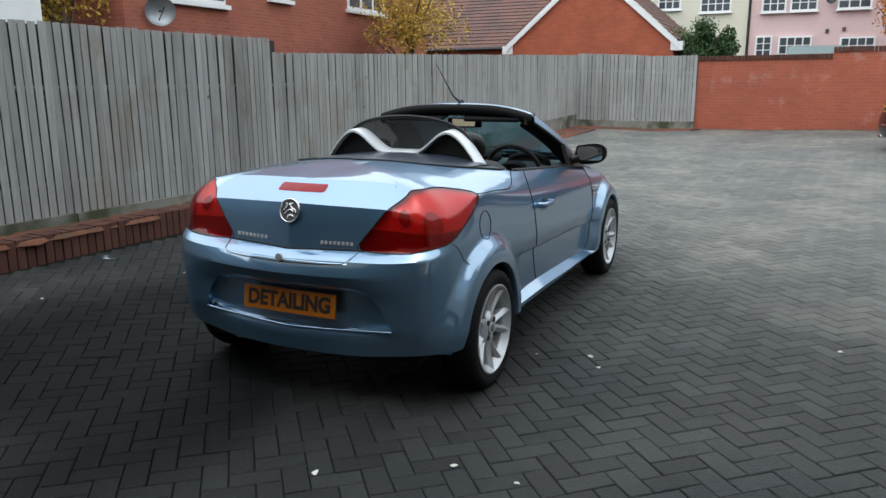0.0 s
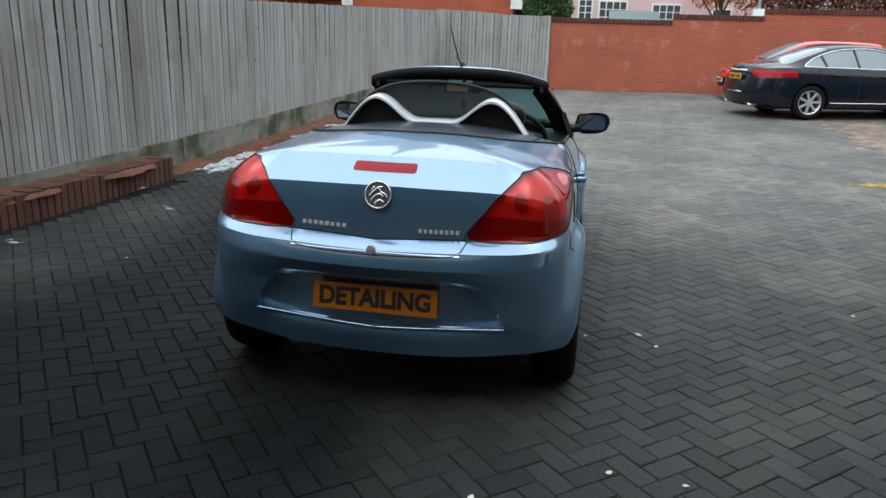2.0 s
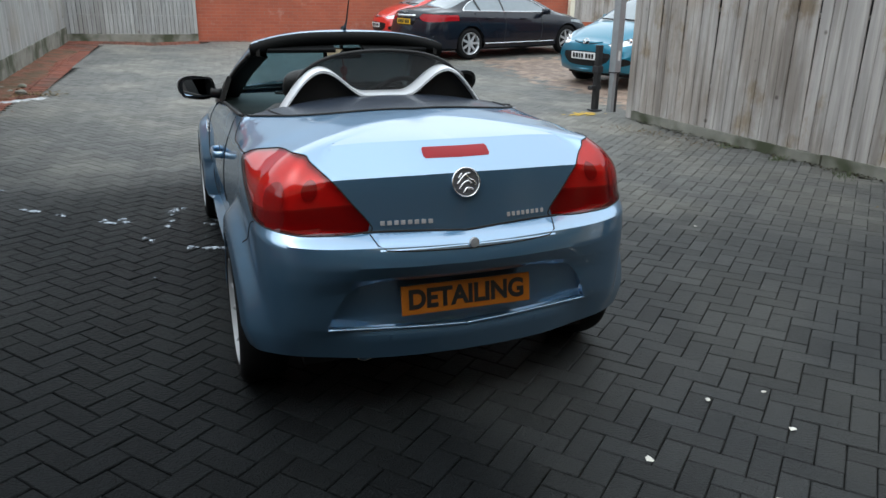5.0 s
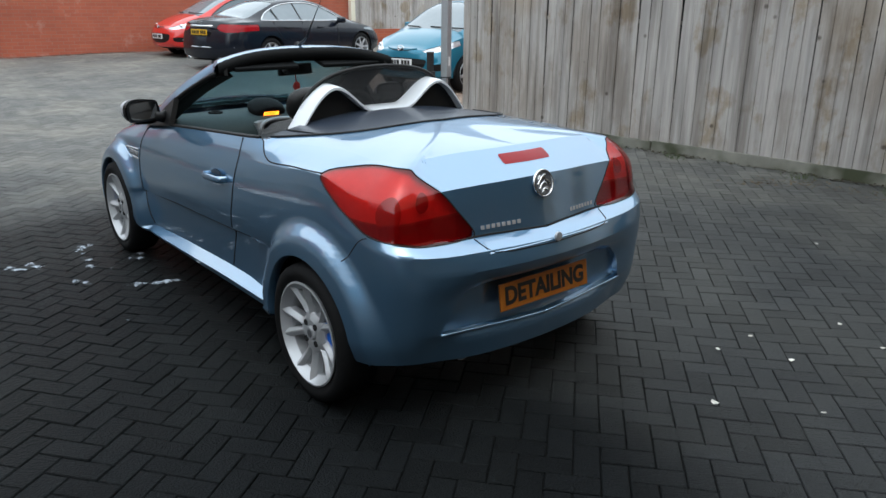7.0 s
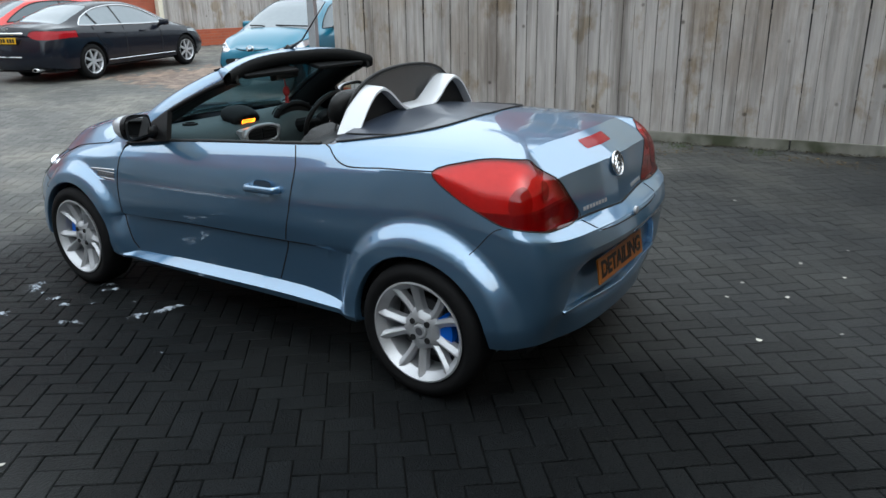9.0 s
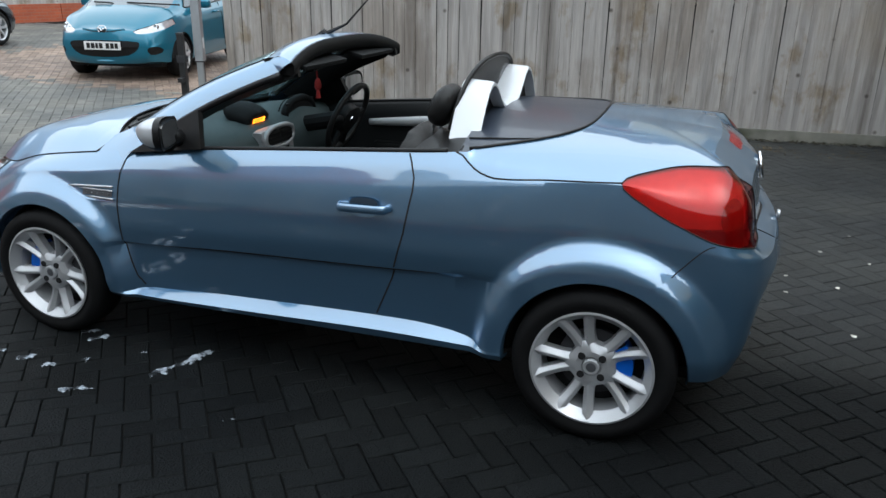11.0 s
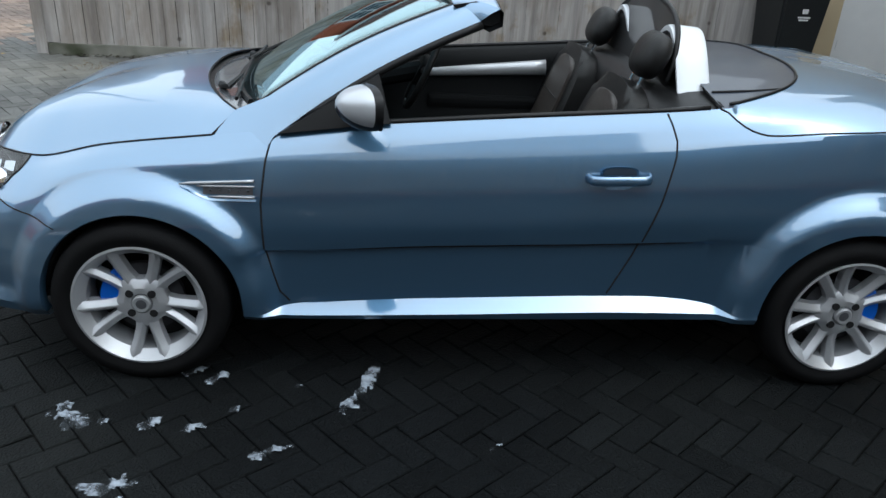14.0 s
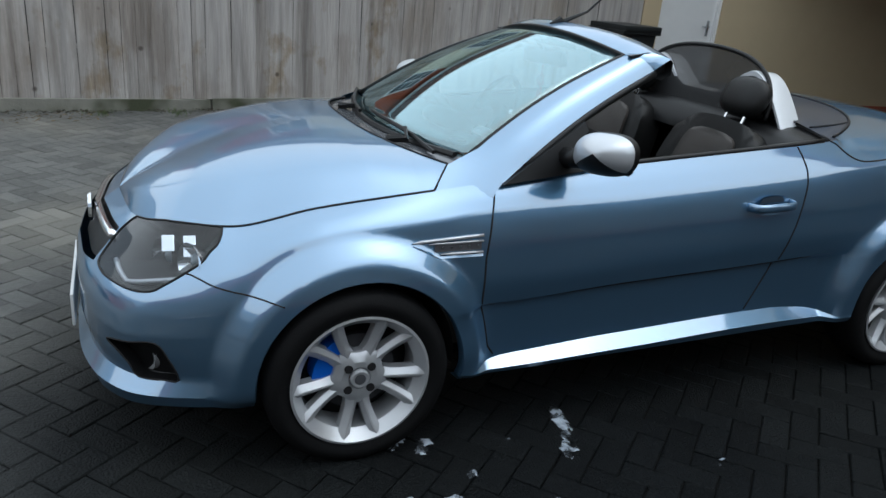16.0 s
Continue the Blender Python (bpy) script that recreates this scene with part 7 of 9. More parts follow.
def cabin(car):
    """Cockpit: floor, door cards, dashboard, console, seats, wheel, hoops, wind stop."""
    tub = bmesh.new()
    box(tub, -.66, .66, .55, 2.2, .26, .30)
    box(tub, -.70, .70, .50, .56, .26, .93)
    part("floor_pan", tub, M["cabin"], car, "dark cabin floor and bulkhead")
    for s in (-1, 1):
        # door top rubber and inner card
        ys = np.linspace(.60, 2.0, 24)
        top = []
        for y in ys:
            a = A(y)
            z = float(_kz[11](a))
            p = skin(a, z)
            top.append(Vector((s * p.x, p.y, p.z)))
        part("waist_seal", tubed([p + Vector((-s * .006, 0, .004)) for p in top], .010, 6), M["black_trim"], car, "black window rubber", smooth=True)
        card = [[p + Vector((-s * .012, 0, .0)), p + Vector((-s * .05, 0, -.012)), p + Vector((-s * .062, 0, -.08)), p + Vector((-s * .055, 0, -.2)), p + Vector((-s * .095, 0, -.3)), p + Vector((-s * .10, 0, -.62))] for p in top]
        dc = part("door_card", sheet(bmesh.new(), card), M["cabin"], car, "dark door trim with silver grip", smooth=True)
        bar = [(s * (abs(p.x) - .072), p.y, p.z - .105) for p in top if .85 < p.y < 1.55]
        part("grip_strip", tubed(bar, [.012 + .016 * (1 - k / len(bar)) for k in range(len(bar))], 8, flat=1.4), M["alloy"], dc, "silver grip strip", smooth=True)
        part("door_pull", tubed([(s * .66, 1.62, .85), (s * .645, 1.58, .85)], .018, 8), M["alloy"], dc)
        rest = part("armrest", boxed(-.035, .035, -.28, .28, -.03, .03, bevel=.02), M["cabin"], dc)
        rest.location = (s * .625, 1.2, .70)
    # dashboard
    rows = []
    for u in np.linspace(-1, 1, 25):
        hood = .045 * math.exp(-((u - .52) / .22) ** 2)
        x = .665 * u
        bow = -.05 * u * u
        rows.append([(x * .86, 2.19 + bow, .915), (x * .9, 2.05 + bow, .925 + hood * .3), (x, 1.90 + bow * .6, .925 + hood), (x, 1.80 + bow * .4, .895 + hood * .9), (x, 1.755, .83), (x, 1.77, .72), (x, 1.83, .60), (x, 1.95, .5)])
    d = part("dashboard", sheet(bmesh.new(), rows), M["dash"], car, "grey-green dashboard with dark instrument hood", smooth=True)
    hoodm = bmesh.new()
    sheet(hoodm, [[(.36 + .16 * math.cos(a) * r, 1.80 + .05 * r, .90 + .085 * math.sin(a) * r + .01) for r in (1.0, .95)] for a in np.linspace(0, math.pi, 15)])
    tube(hoodm, [(.36 + .15 * math.cos(a), 1.815, .905 + .075 * math.sin(a)) for a in np.linspace(0, math.pi, 15)], .022, 8)
    part("instrument_hood", hoodm, M["cabin"], d, smooth=True)
    part("instrument_panel", boxed(.22, .50, 1.80, 1.815, .86, .97), M["black_trim"], d)
    bm = bmesh.new()
    bmesh.ops.create_uvsphere(bm, u_segments=24, v_segments=14, radius=1.0)
    for v in bm.verts:
        x, y, z = v.co
        v.co = Vector((math.copysign(abs(x) ** .8, x) * .118, max(y, -.62) * .112, (z if z > -.55 else -.55) * .056))
    pod = part("display_pod", bm, M["cabin"], d, "dark rounded display pod", smooth=True, flat_angle=45)
    pod.matrix_basis = pose(0, 1.905, .94, 20, 0, 0)
    part("display", boxed(-.05, .05, -.0725, -.0695, -.014, .014), M["orange_glow"], pod, "glowing orange display")
    for k in range(3):
        part("display_bar", boxed(-.045, .02 + .01 * k, -.0732, -.0722, -.010 + .009 * k, -.006 + .009 * k), M["ink"], pod)
    con = bmesh.new()
    slab(con, rounded([(-.13, .89), (.13, .89), (.145, .86), (.13, .76), (.11, .62), (-.11, .62), (-.13, .76), (-.145, .86)], 3), .05, "y", bevel=.012)
    cs = part("centre_console", con, M["alloy"], car, "silver centre stack with two air vents", smooth=True, flat_angle=40)
    cs.matrix_basis = pose(0, 1.50 + .255, .0, 0, 0, 0) @ pose(0, 0, 0, 0, 0, 0)
    ring = [(.128 * math.copysign(abs(math.cos(t)) ** .8, math.cos(t)), -.030, .848 + .052 * math.copysign(abs(math.sin(t)) ** .8, math.sin(t))) for t in np.linspace(0, 2 * math.pi, 37)[:-1]]
    part("vent_surround", tubed(ring, .013, 8, closed=True), M["alloy"], cs, "silver oval vent surround", smooth=True)
    for x in (-.058, .058):
        v = part("air_vent", boxed(-.056, .056, -.012, .012, -.036, .036, bevel=.012), M["gap"], cs, "black air vent")
        v.location = (x, -.026, .848)
        for q in (-.02, 0, .02):
            part("vane", boxed(-.050, .050, -.016, -.012, q - .003, q + .003), M["cabin"], v)
    part("radio", boxed(-.09, .09, -.030, -.02, .70, .79, bevel=.004), M["black_trim"], cs)
    part("tunnel", boxed(-.12, .12, .75, 1.78, .28, .52, bevel=.05), M["cabin"], car, "dark transmission tunnel")
    part("gear_lever", tubed([(0, 1.42, .52), (0, 1.40, .63), (0, 1.40, .67)], [.012, .01, .026], 10), M["black_trim"], car)
    part("passenger_vent", lathe(bmesh.new(), [(0, .045), (.012, .043), (.012, .03), (.0, .028)], 20, "z", pose(-.30, 2.0, .925)), M["black_trim"], d)
    # steering wheel, offside
    sw = new("steering_wheel")
    sw.parent = car
    tagged(sw, "black leather steering wheel with silver emblem")
    sw.matrix_basis = pose(.36, 1.52, .90, 0, 0, 0) @ Matrix.Rotation(radians(24), 4, "X")
    part("rim", tubed([(.185 * math.cos(t), 0, .185 * math.sin(t)) for t in np.linspace(0, 2 * math.pi, 41)[:-1]], .0155, 10, closed=True), M["leather"], sw, smooth=True)
    bm = bmesh.new()
    slab(bm, rounded([(-.085, .04), (0, .065), (.085, .04), (.075, -.04), (.03, -.085), (-.03, -.085), (-.075, -.04)], 4), .05, "y", bevel=.014)
    part("boss", bm, M["cabin"], sw, smooth=True, flat_angle=50)
    for e in ((-.18, .015), (.18, .015), (-.06, -.175), (.06, -.175)):
        part("spoke", tubed([(e[0] * .4, 0, e[1] * .4), (e[0], 0, e[1])], [.02, .014], 8), M["cabin"], sw)
    part("emblem", lathe(bmesh.new(), [(-.028, .0), (-.028, .016), (-.022, .018)], 18, "y"), M["chrome"], sw)
    part("column", tubed([(.36, 1.53, .895), (.36, 1.80, .84)], .045, 10), M["cabin"], car)
    # seats
    for s in (-1, 1):
        st = new("seat")
        st.parent = car
        tagged(st, "black leather sports seat with grey centre panels")
        st.matrix_basis = pose(s * .355, .92, .30)
        bm = bmesh.new()
        box(bm, -.25, .25, .02, .56, .05, .24, bevel=.07)
        part("cushion", bm, M["leather"], st, smooth=True)
        bm = bmesh.new()
        box(bm, -.15, .15, .06, .50, .20, .262, bevel=.03)
        part("cushion_centre", bm, M["leather_tan"], st, smooth=True)
        back = Matrix.Translation((0, .04, .18)) @ Matrix.Rotation(radians(20), 4, "X")
        bm = bmesh.new()
        slab(bm, rounded([(-.25, .02), (-.265, .25), (-.25, .42), (-.20, .535), (-.08, .57), (.08, .57), (.20, .535), (.25, .42), (.265, .25), (.25, .02)], 4), .13, "y", bevel=.045)
        bmesh.ops.transform(bm, matrix=back, verts=bm.verts)
        part("backrest", bm, M["leather"], st, smooth=True, flat_angle=60)
        bm = bmesh.new()
        slab(bm, rounded([(-.15, .04), (-.16, .25), (-.15, .40), (-.11, .50), (.11, .50), (.15, .40), (.16, .25), (.15, .04)], 4), .04, "y", bevel=.018)
        bmesh.ops.transform(bm, matrix=back @ Matrix.Translation((0, .06, 0)), verts=bm.verts)
        part("back_centre", bm, M["leather_tan"], st, "worn grey centre panel", smooth=True, flat_angle=60)
        for q in (.17, .33):
            p0, p1 = back @ Vector((-.15, .084, q)), back @ Vector((.15, .084, q))
            part("stitch_line", tubed([p0, p1], .003, 5), M["leather"], st)
        bm = bmesh.new()
        bmesh.ops.create_uvsphere(bm, u_segments=24, v_segments=16, radius=1.0)
        for v in bm.verts:
            x, y, z = v.co
            v.co = Vector((math.copysign(abs(x) ** .75, x) * .115, math.copysign(abs(y) ** .8, y) * .052, math.copysign(abs(z) ** .8, z) * .086))
        bmesh.ops.transform(bm, matrix=back @ pose(0, -.005, .685, 4, 0, 0), verts=bm.verts)
        h = part("headrest", bm, M["leather"], st, "rounded leather headrest", smooth=True)
        for q in (-.05, .05):
            part("headrest_post", tubed([back @ Vector((q, 0, .55)), back @ Vector((q, 0, .64))], .007, 6), M["chrome"], st)
    # twin roll hoops: one silver band dipping in the middle
    hp = new("roll_hoops")
    hp.parent = car
    tagged(hp, "silver twin-hump roll bar behind the seats")
    rows = []
    for k in range(61):
        u = -1 + k / 30
        x = .515 * u
        if abs(u) > .6:
            z = 1.227 - (1.227 - 1.02) * (1 - math.cos((abs(u) - .6) / .4 * math.pi * .5)) ** .92
        else:
            z = 1.106 + (1.227 - 1.106) * (0.5 - 0.5 * math.cos(math.pi * max(0.0, (abs(u) - .17) / .43)))
        front, backy = .655, .535
        rows.append([(x, front, z - .022), (x, front, z - .004), (x, front - .012, z), (x, backy + .012, z - .006), (x, backy, z - .012), (x, backy, z - .024), (x, front - .01, z - .026), (x, front, z - .022)])
    bm = bmesh.new()
    sheet(bm, rows)
    part("band", bm, M["paint_silver"], hp, "satin silver band", smooth=True, flat_angle=40)
    bm = bmesh.new()
    fill = []
    for r in rows[2:-2]:
        x, y, z = r[0]
        fill.append([(x, .585, min(z + .004, 1.215)), (x, .575, 1.0)])
    sheet(bm, fill)
    part("hoop_infill", bm, M["black_trim"], hp, "black padded infill", smooth=True)
    # wind stop
    ws = new("wind_stop")
    ws.parent = car
    tagged(ws, "dark mesh wind stop in a black frame")
    ol = [(-.44, 1.04), (-.43, 1.12), (-.36, 1.215), (-.22, 1.275), (0, 1.295), (.22, 1.275), (.36, 1.215), (.43, 1.12), (.44, 1.04)]
    ol = spline(ol, 5)
    lean = lambda x, z: (x, .675 - (z - 1.04) * .22, z)
    part("frame", tubed([lean(x, z) for x, z in ol], .010, 8), M["black_trim"], ws, smooth=True)
    bm = bmesh.new()
    vs = [bm.verts.new(lean(x, z)) for x, z in ol]
    bm.faces.new(vs)
    part("mesh_panel", bm, M["mesh"], ws, "see-through dark mesh")
    # shelf between seats and tonneau, with the rubber joint lines
    bm = bmesh.new()
    rows = []
    for u in np.linspace(-1, 1, 15):
        rows.append([(.66 * u, .46, 1.068 - .06 * abs(u) ** 2.5), (.69 * u, .62, 1.055 - .062 * abs(u) ** 2.5), (.69 * u, .76, 1.025 - .05 * abs(u) ** 2.5), (.68 * u, .78, .93)])
    sheet(bm, rows)
    part("rear_shelf", bm, M["black_trim"], car, "black shelf behind the seats", smooth=True)
    part("shelf_joint", tubed([(.67 * u, .555, 1.066 - .058 * abs(u) ** 2.5) for u in np.linspace(-1, 1, 15)], .009, 6), M["gap"], car)


car = thing("convertible_car", pose(0, 0, 0), "light blue metallic two-seat convertible, roof folded, freshly washed", "car")
build_body(car)
windscreen(car)
door_mirrors(car)
wheel_set(car)
rear_details(car)
cabin(car)

# ---- the other parked cars: lofted shells with cut glass, lamps and grilles ----
def car_shell(p):
    """Half shell of a car, nose at +y, rear axle at 0. Returns vertices, keys (y, row) and faces."""
    y_tail, y_nose = -p["rear"], p["base"] + p["front"]
    zb, zt, wr = (smooth_curve(*zip(*p[k])) for k in ("belt", "top", "edge"))
    W, sill = p["half"], p["sill"]
    stations = [(y_tail, f) for f in (0.0, 0.3, 0.55, 0.78, 0.92)]
    n = int((y_nose - y_tail) / 0.075)
    stations += [(y_tail + (y_nose - y_tail) * k / n, 1.0) for k in range(n + 1)]
    stations += [(y_nose, f) for f in (0.92, 0.78, 0.55, 0.3, 0.0)]
    verts, keys, faces = [], [], []
    sub = [1, 2, 3, 4, 3, 2, 3, 3, 3, 2, 2, 2]
    for y, f in stations:
        dt, dn = y - y_tail, y_nose - y
        w = W * (1 - 0.22 * max(0.0, 1 - dt / 0.62) ** 2.2 - 0.24 * max(0.0, 1 - dn / 0.75) ** 2.2)
        b, t, e = float(zb(y)), float(zt(y)), float(wr(y))
        e = min(e, w - 0.09)
        b = min(b, t - 0.02)
        drop = p.get("crown", 0.07)
        edge_z = max(b + 0.01, t - drop)
        s = sill + 0.05 * max(0.0, 1 - dn / 0.5) + 0.06 * max(0.0, 1 - dt / 0.5)
        pts = [(w - 0.16, s), (w - 0.035, s + 0.03), (w - 0.008, s + 0.17), (w, 0.5 * (s + b) + 0.02), (w - 0.004, b - 0.20), (w - 0.022, b - 0.09), (w - 0.065, b)]
        for q in (0.33, 0.67):
            pts.append((w - 0.065 + (e - w + 0.065) * q + 0.022 * math.sin(math.pi * q) * (edge_z - b), b + (edge_z - b) * q))
        pts += [(e, edge_z), (e * 0.8, t - drop * 0.36), (e * 0.45, t - drop * 0.1), (0.0, t)]
        fine = []
        for k in range(12):
            for j in range(sub[k]):
                q = j / sub[k]
                fine.append((k + q, pts[k][0] + (pts[k + 1][0] - pts[k][0]) * q, pts[k][1] + (pts[k + 1][1] - pts[k][1]) * q))
        fine.append((12.0, *pts[12]))
        for row, x, z in fine:
            end = 1 if dn < dt else -1
            near = max(0.0, 1 - min(dn, dt) / 0.45) ** 1.4
            lean = p["nose_lean" if end > 0 else "tail_lean"]
            top = max(0.0, (z - 0.52) / 0.4)
            low = max(0.0, (0.42 - z) / 0.25)
            bow = 0.11 * (1 - f * f)
            verts.append(Vector((x * f, y + end * bow - end * near * (lean * top ** 1.3 + 0.07 * low * low), z)))
            keys.append((y, row))
    m = len(fine)
    for i in range(len(stations) - 1):
        for j in range(m - 1):
            faces.append((i * m + j, (i + 1) * m + j, (i + 1) * m + j + 1, i * m + j + 1))
    return verts, keys, faces


def shell_part(name, verts, faces, side, material, parent, label="", push=0.0):
    vs, fs = compact(verts, faces)
    vs, fs = mirrored(vs, fs, side)
    bm = bmesh.new()
    bv = [bm.verts.new(v) for v in vs]
    for f in fs:
        if len({tuple(round(c, 6) for c in bv[k].co) for k in f}) > 2:
            try:
                bm.faces.new([bv[k] for k in f])
            except ValueError:
                pass
    bmesh.ops.remove_doubles(bm, verts=bm.verts, dist=2e-4)
    bm.normal_update()
    if sum(f.calc_area() * f.normal.dot(f.calc_center_median() - Vector((0, 1.2, 0.6))) for f in bm.faces) < 0:
        bmesh.ops.reverse_faces(bm, faces=bm.faces[:])
    if push:
        for v in bm.verts:
            v.co += v.normal * push
    me = bpy.data.meshes.new(name)
    bm.to_mesh(me)
    bm.free()
    me.materials.append(material)
    me.polygons.foreach_set("use_smooth", [True] * len(me.polygons))
    me.set_sharp_from_angle(angle=radians(42))
    ob = new(name, me)
    ob.parent = parent
    if label:
        tagged(ob, label=label)
    return ob


def road_wheel(parent, x, y, r, s, spokes, label):
    w = new("wheel")
    w.parent = parent
    tagged(w, label)
    w.matrix_basis = pose(x, y, r)
    rim = r * 0.70
    part("tyre", lathe(bmesh.new(), [(-s * .19, rim), (-s * .19, r - .02), (-s * .16, r), (-s * .03, r), (0, r - .025), (s * .004, rim + .03), (-s * .012, rim)], 40, "x"), M["rubber"], w, smooth=True, flat_angle=50)
    part("rim", lathe(bmesh.new(), [(-s * .01, rim + .004), (s * .002, rim), (-s * .015, rim - .018), (-s * .14, rim - .03)], 40, "x"), M["alloy"], w, smooth=True, flat_angle=40)
    for k in range(spokes):
        a = 2 * math.pi * (k + .3) / spokes
        bm = bmesh.new()
        box(bm, -.03, 0.0, -.024, .024, .03, rim - .01, bevel=.006, m=Matrix.Translation((-s * .012, 0, 0)) @ Matrix.Rotation(a, 4, "X"))
        part("spoke", bm, M["alloy"], w)
    part("hub", lathe(bmesh.new(), [(-s * .05, .055), (-s * .008, .05), (-s * .006, 0)], 20, "x"), M["alloy"], w, smooth=True, flat_angle=40)
    part("back_plate", lathe(bmesh.new(), [(-s * .09, 0), (-s * .09, rim - .02)], 24, "x"), M["gap"], w)


def car_plate(parent, y, z, tilt, material, label, turn=0):
    pl = part("plate", boxed(-.26, .26, -.006, .006, -.056, .056, bevel=.003), material, parent, label)
    pl.matrix_basis = pose(0, y, z, tilt, 0, turn)
    for k, (x0, x1) in enumerate(((-.225, -.175), (-.16, -.11), (-.095, -.06), (-.045, .005), (.05, .10), (.115, .165), (.18, .225))):
        part("plate_mark", boxed(x0, x1, -.009, -.006, -.036, .036), M["ink"], pl)
    return pl


def parked_car(p, x, y, fx, fy):
    L = p["base"]
    z0, z1 = ground_z(x, y), ground_z(x + fx * L, y + fy * L)
    m = Matrix.Translation((x, y, z0 - 0.004)) @ Matrix.Rotation(math.atan2(-fx, fy), 4, "Z") @ Matrix.Rotation(math.atan2(z1 - z0, L), 4, "X") @ Matrix.Scale(p.get("scale", 1.0), 4)
    car2 = thing("parked_car", m, p["label"], "car")
    verts, keys, faces = car_shell(p)
    R = p["wheel"]
    gone, keep = cut(verts, keys, faces, lambda v, k: min(math.hypot(v.y - wy, v.z - R) - R - 0.045 for wy in (0.0, L)) if v.x > 0.45 else 1.0)
    side, keep = cut(verts, keys, keep, lambda v, k: inside(p["side_glass"], v.y, v.z) if 5.7 < k[1] < 9.4 else 1.0)
    y0, y1 = p["screen"]
    front, keep = cut(verts, keys, keep, lambda v, k: max(y0 - v.y, v.y - y1, 9.12 - k[1]))
    y2, y3 = p["back_screen"]
    back, keep = cut(verts, keys, keep, lambda v, k: max(y2 - v.y, v.y - y3, 9.12 - k[1]))

    def region(poly, nose):
        return lambda v, k: inside(poly, v.x, v.z) if (v.y > L + 0.1 if nose else v.y < -0.25) and k[1] < 11 else 1.0
    cutouts = []
    for nm, poly, nose, material, label, sides in p["cut"]:
        got, keep = cut(verts, keys, keep, region(poly, nose))
        cutouts.append((nm, got, material, label, sides))
    body = shell_part("body", verts, keep, (1, -1), p["paint"], car2)
    for nm, got, material, label, sides in cutouts:
        for sd in ([(1,), (-1,)] if sides == "each" else [(1, -1)]):
            shell_part(nm, verts, got, sd, material, car2, label, -0.006)
    shell_part("windscreen", verts, front, (1, -1), M["car_glass_pale"], car2, "pale reflecting windscreen", -0.004)
    shell_part("rear_window", verts, back, (1, -1), M["car_glass_pale"], car2, "pale reflecting rear window", -0.004)
    for s in (1, -1):
        shell_part("side_window", verts, side, (s,), M["car_glass_pale" if p["bright"] else "car_glass"], car2, "tinted side window", -0.004)
        ol = [q for q in p["side_glass"]]
        # window surround and pillar bars follow the shell
        def on(yq, zq):
            best = min((v for v, k in zip(verts, keys) if 5.5 < k[1] < 9.6), key=lambda v: (v.y - yq) ** 2 + (v.z - zq) ** 2)
            return Vector((s * (best.x + .004), yq, zq))
        part("window_surround", tubed([on(*q) for q in ol], .013 if p["bright"] else .010, 6, closed=True), M["chrome"] if p["bright"] else M["black_trim"], car2, "chrome window surround" if p["bright"] else "", smooth=True)
        for yp, zp, zq in p["pillars"]:
            part("pillar", tubed([on(yp, zp), on(yp - .05, zq)], .028, 6, flat=.4), M["black_trim"], car2)
        # shut lines, handles, mirror
        for line in p["lines"]:
            pts = []
            for yq, zq in spline(line, 5):
                best = min((v for v, k in zip(verts, keys) if k[1] < 6.2), key=lambda v: (v.y - yq) ** 2 + (v.z - zq) ** 2)
                pts.append(Vector((s * (best.x + .001), yq, zq)))
            part("panel_gap", tubed(pts, .006, 5), M["gap"], car2)
        for yq, zq in p["handles"]:
            part("door_handle", tubed([(s * (p["half"] - .02), yq + .10, zq), (s * (p["half"] + .02), yq + .07, zq), (s * (p["half"] + .02), yq - .07, zq), (s * (p["half"] - .02), yq - .10, zq)], .015, 6), p["paint"], car2, smooth=True)
        mr = part("door_mirror", boxed(-.10, .10, -.06, .06, -.065, .065, bevel=.045), p["paint"], car2, smooth=True)
        mr.location = (s * (p["half"] + .08), p["mirror"][0], p["mirror"][1])
        part("mirror_foot", tubed([(s * (p["half"] - .1), p["mirror"][0] + .02, p["mirror"][1] - .06), (s * (p["half"] + .04), p["mirror"][0], p["mirror"][1] - .03)], .03, 6), M["black_trim"], car2)
        for wy in (0.0, L):
            road_wheel(car2, s * (p["half"] - .02), wy, R, s, p["spokes"], p["wheel_label"])
            bm = lathe(bmesh.new(), [(s * (p["half"] - .03), R + .05), (s * .45, R + .05), (s * .45, 0)], 28, "x", pose(0, wy, R), 0.0, math.pi)
            part("arch_liner", bm, M["gap"], car2)
    part("underbody", boxed(-p["half"] + .18, p["half"] - .18, -p["rear"] + .25, L + p["front"] - .25, p["sill"] - .02, p["sill"] + .12), M["gap"], car2)
    part("cabin_lining", boxed(-.55, .55, p["screen"][0] - 1.5, p["screen"][0] + .3, p["sill"] + .1, .92, bevel=.05), M["cabin"], car2)
    return car2


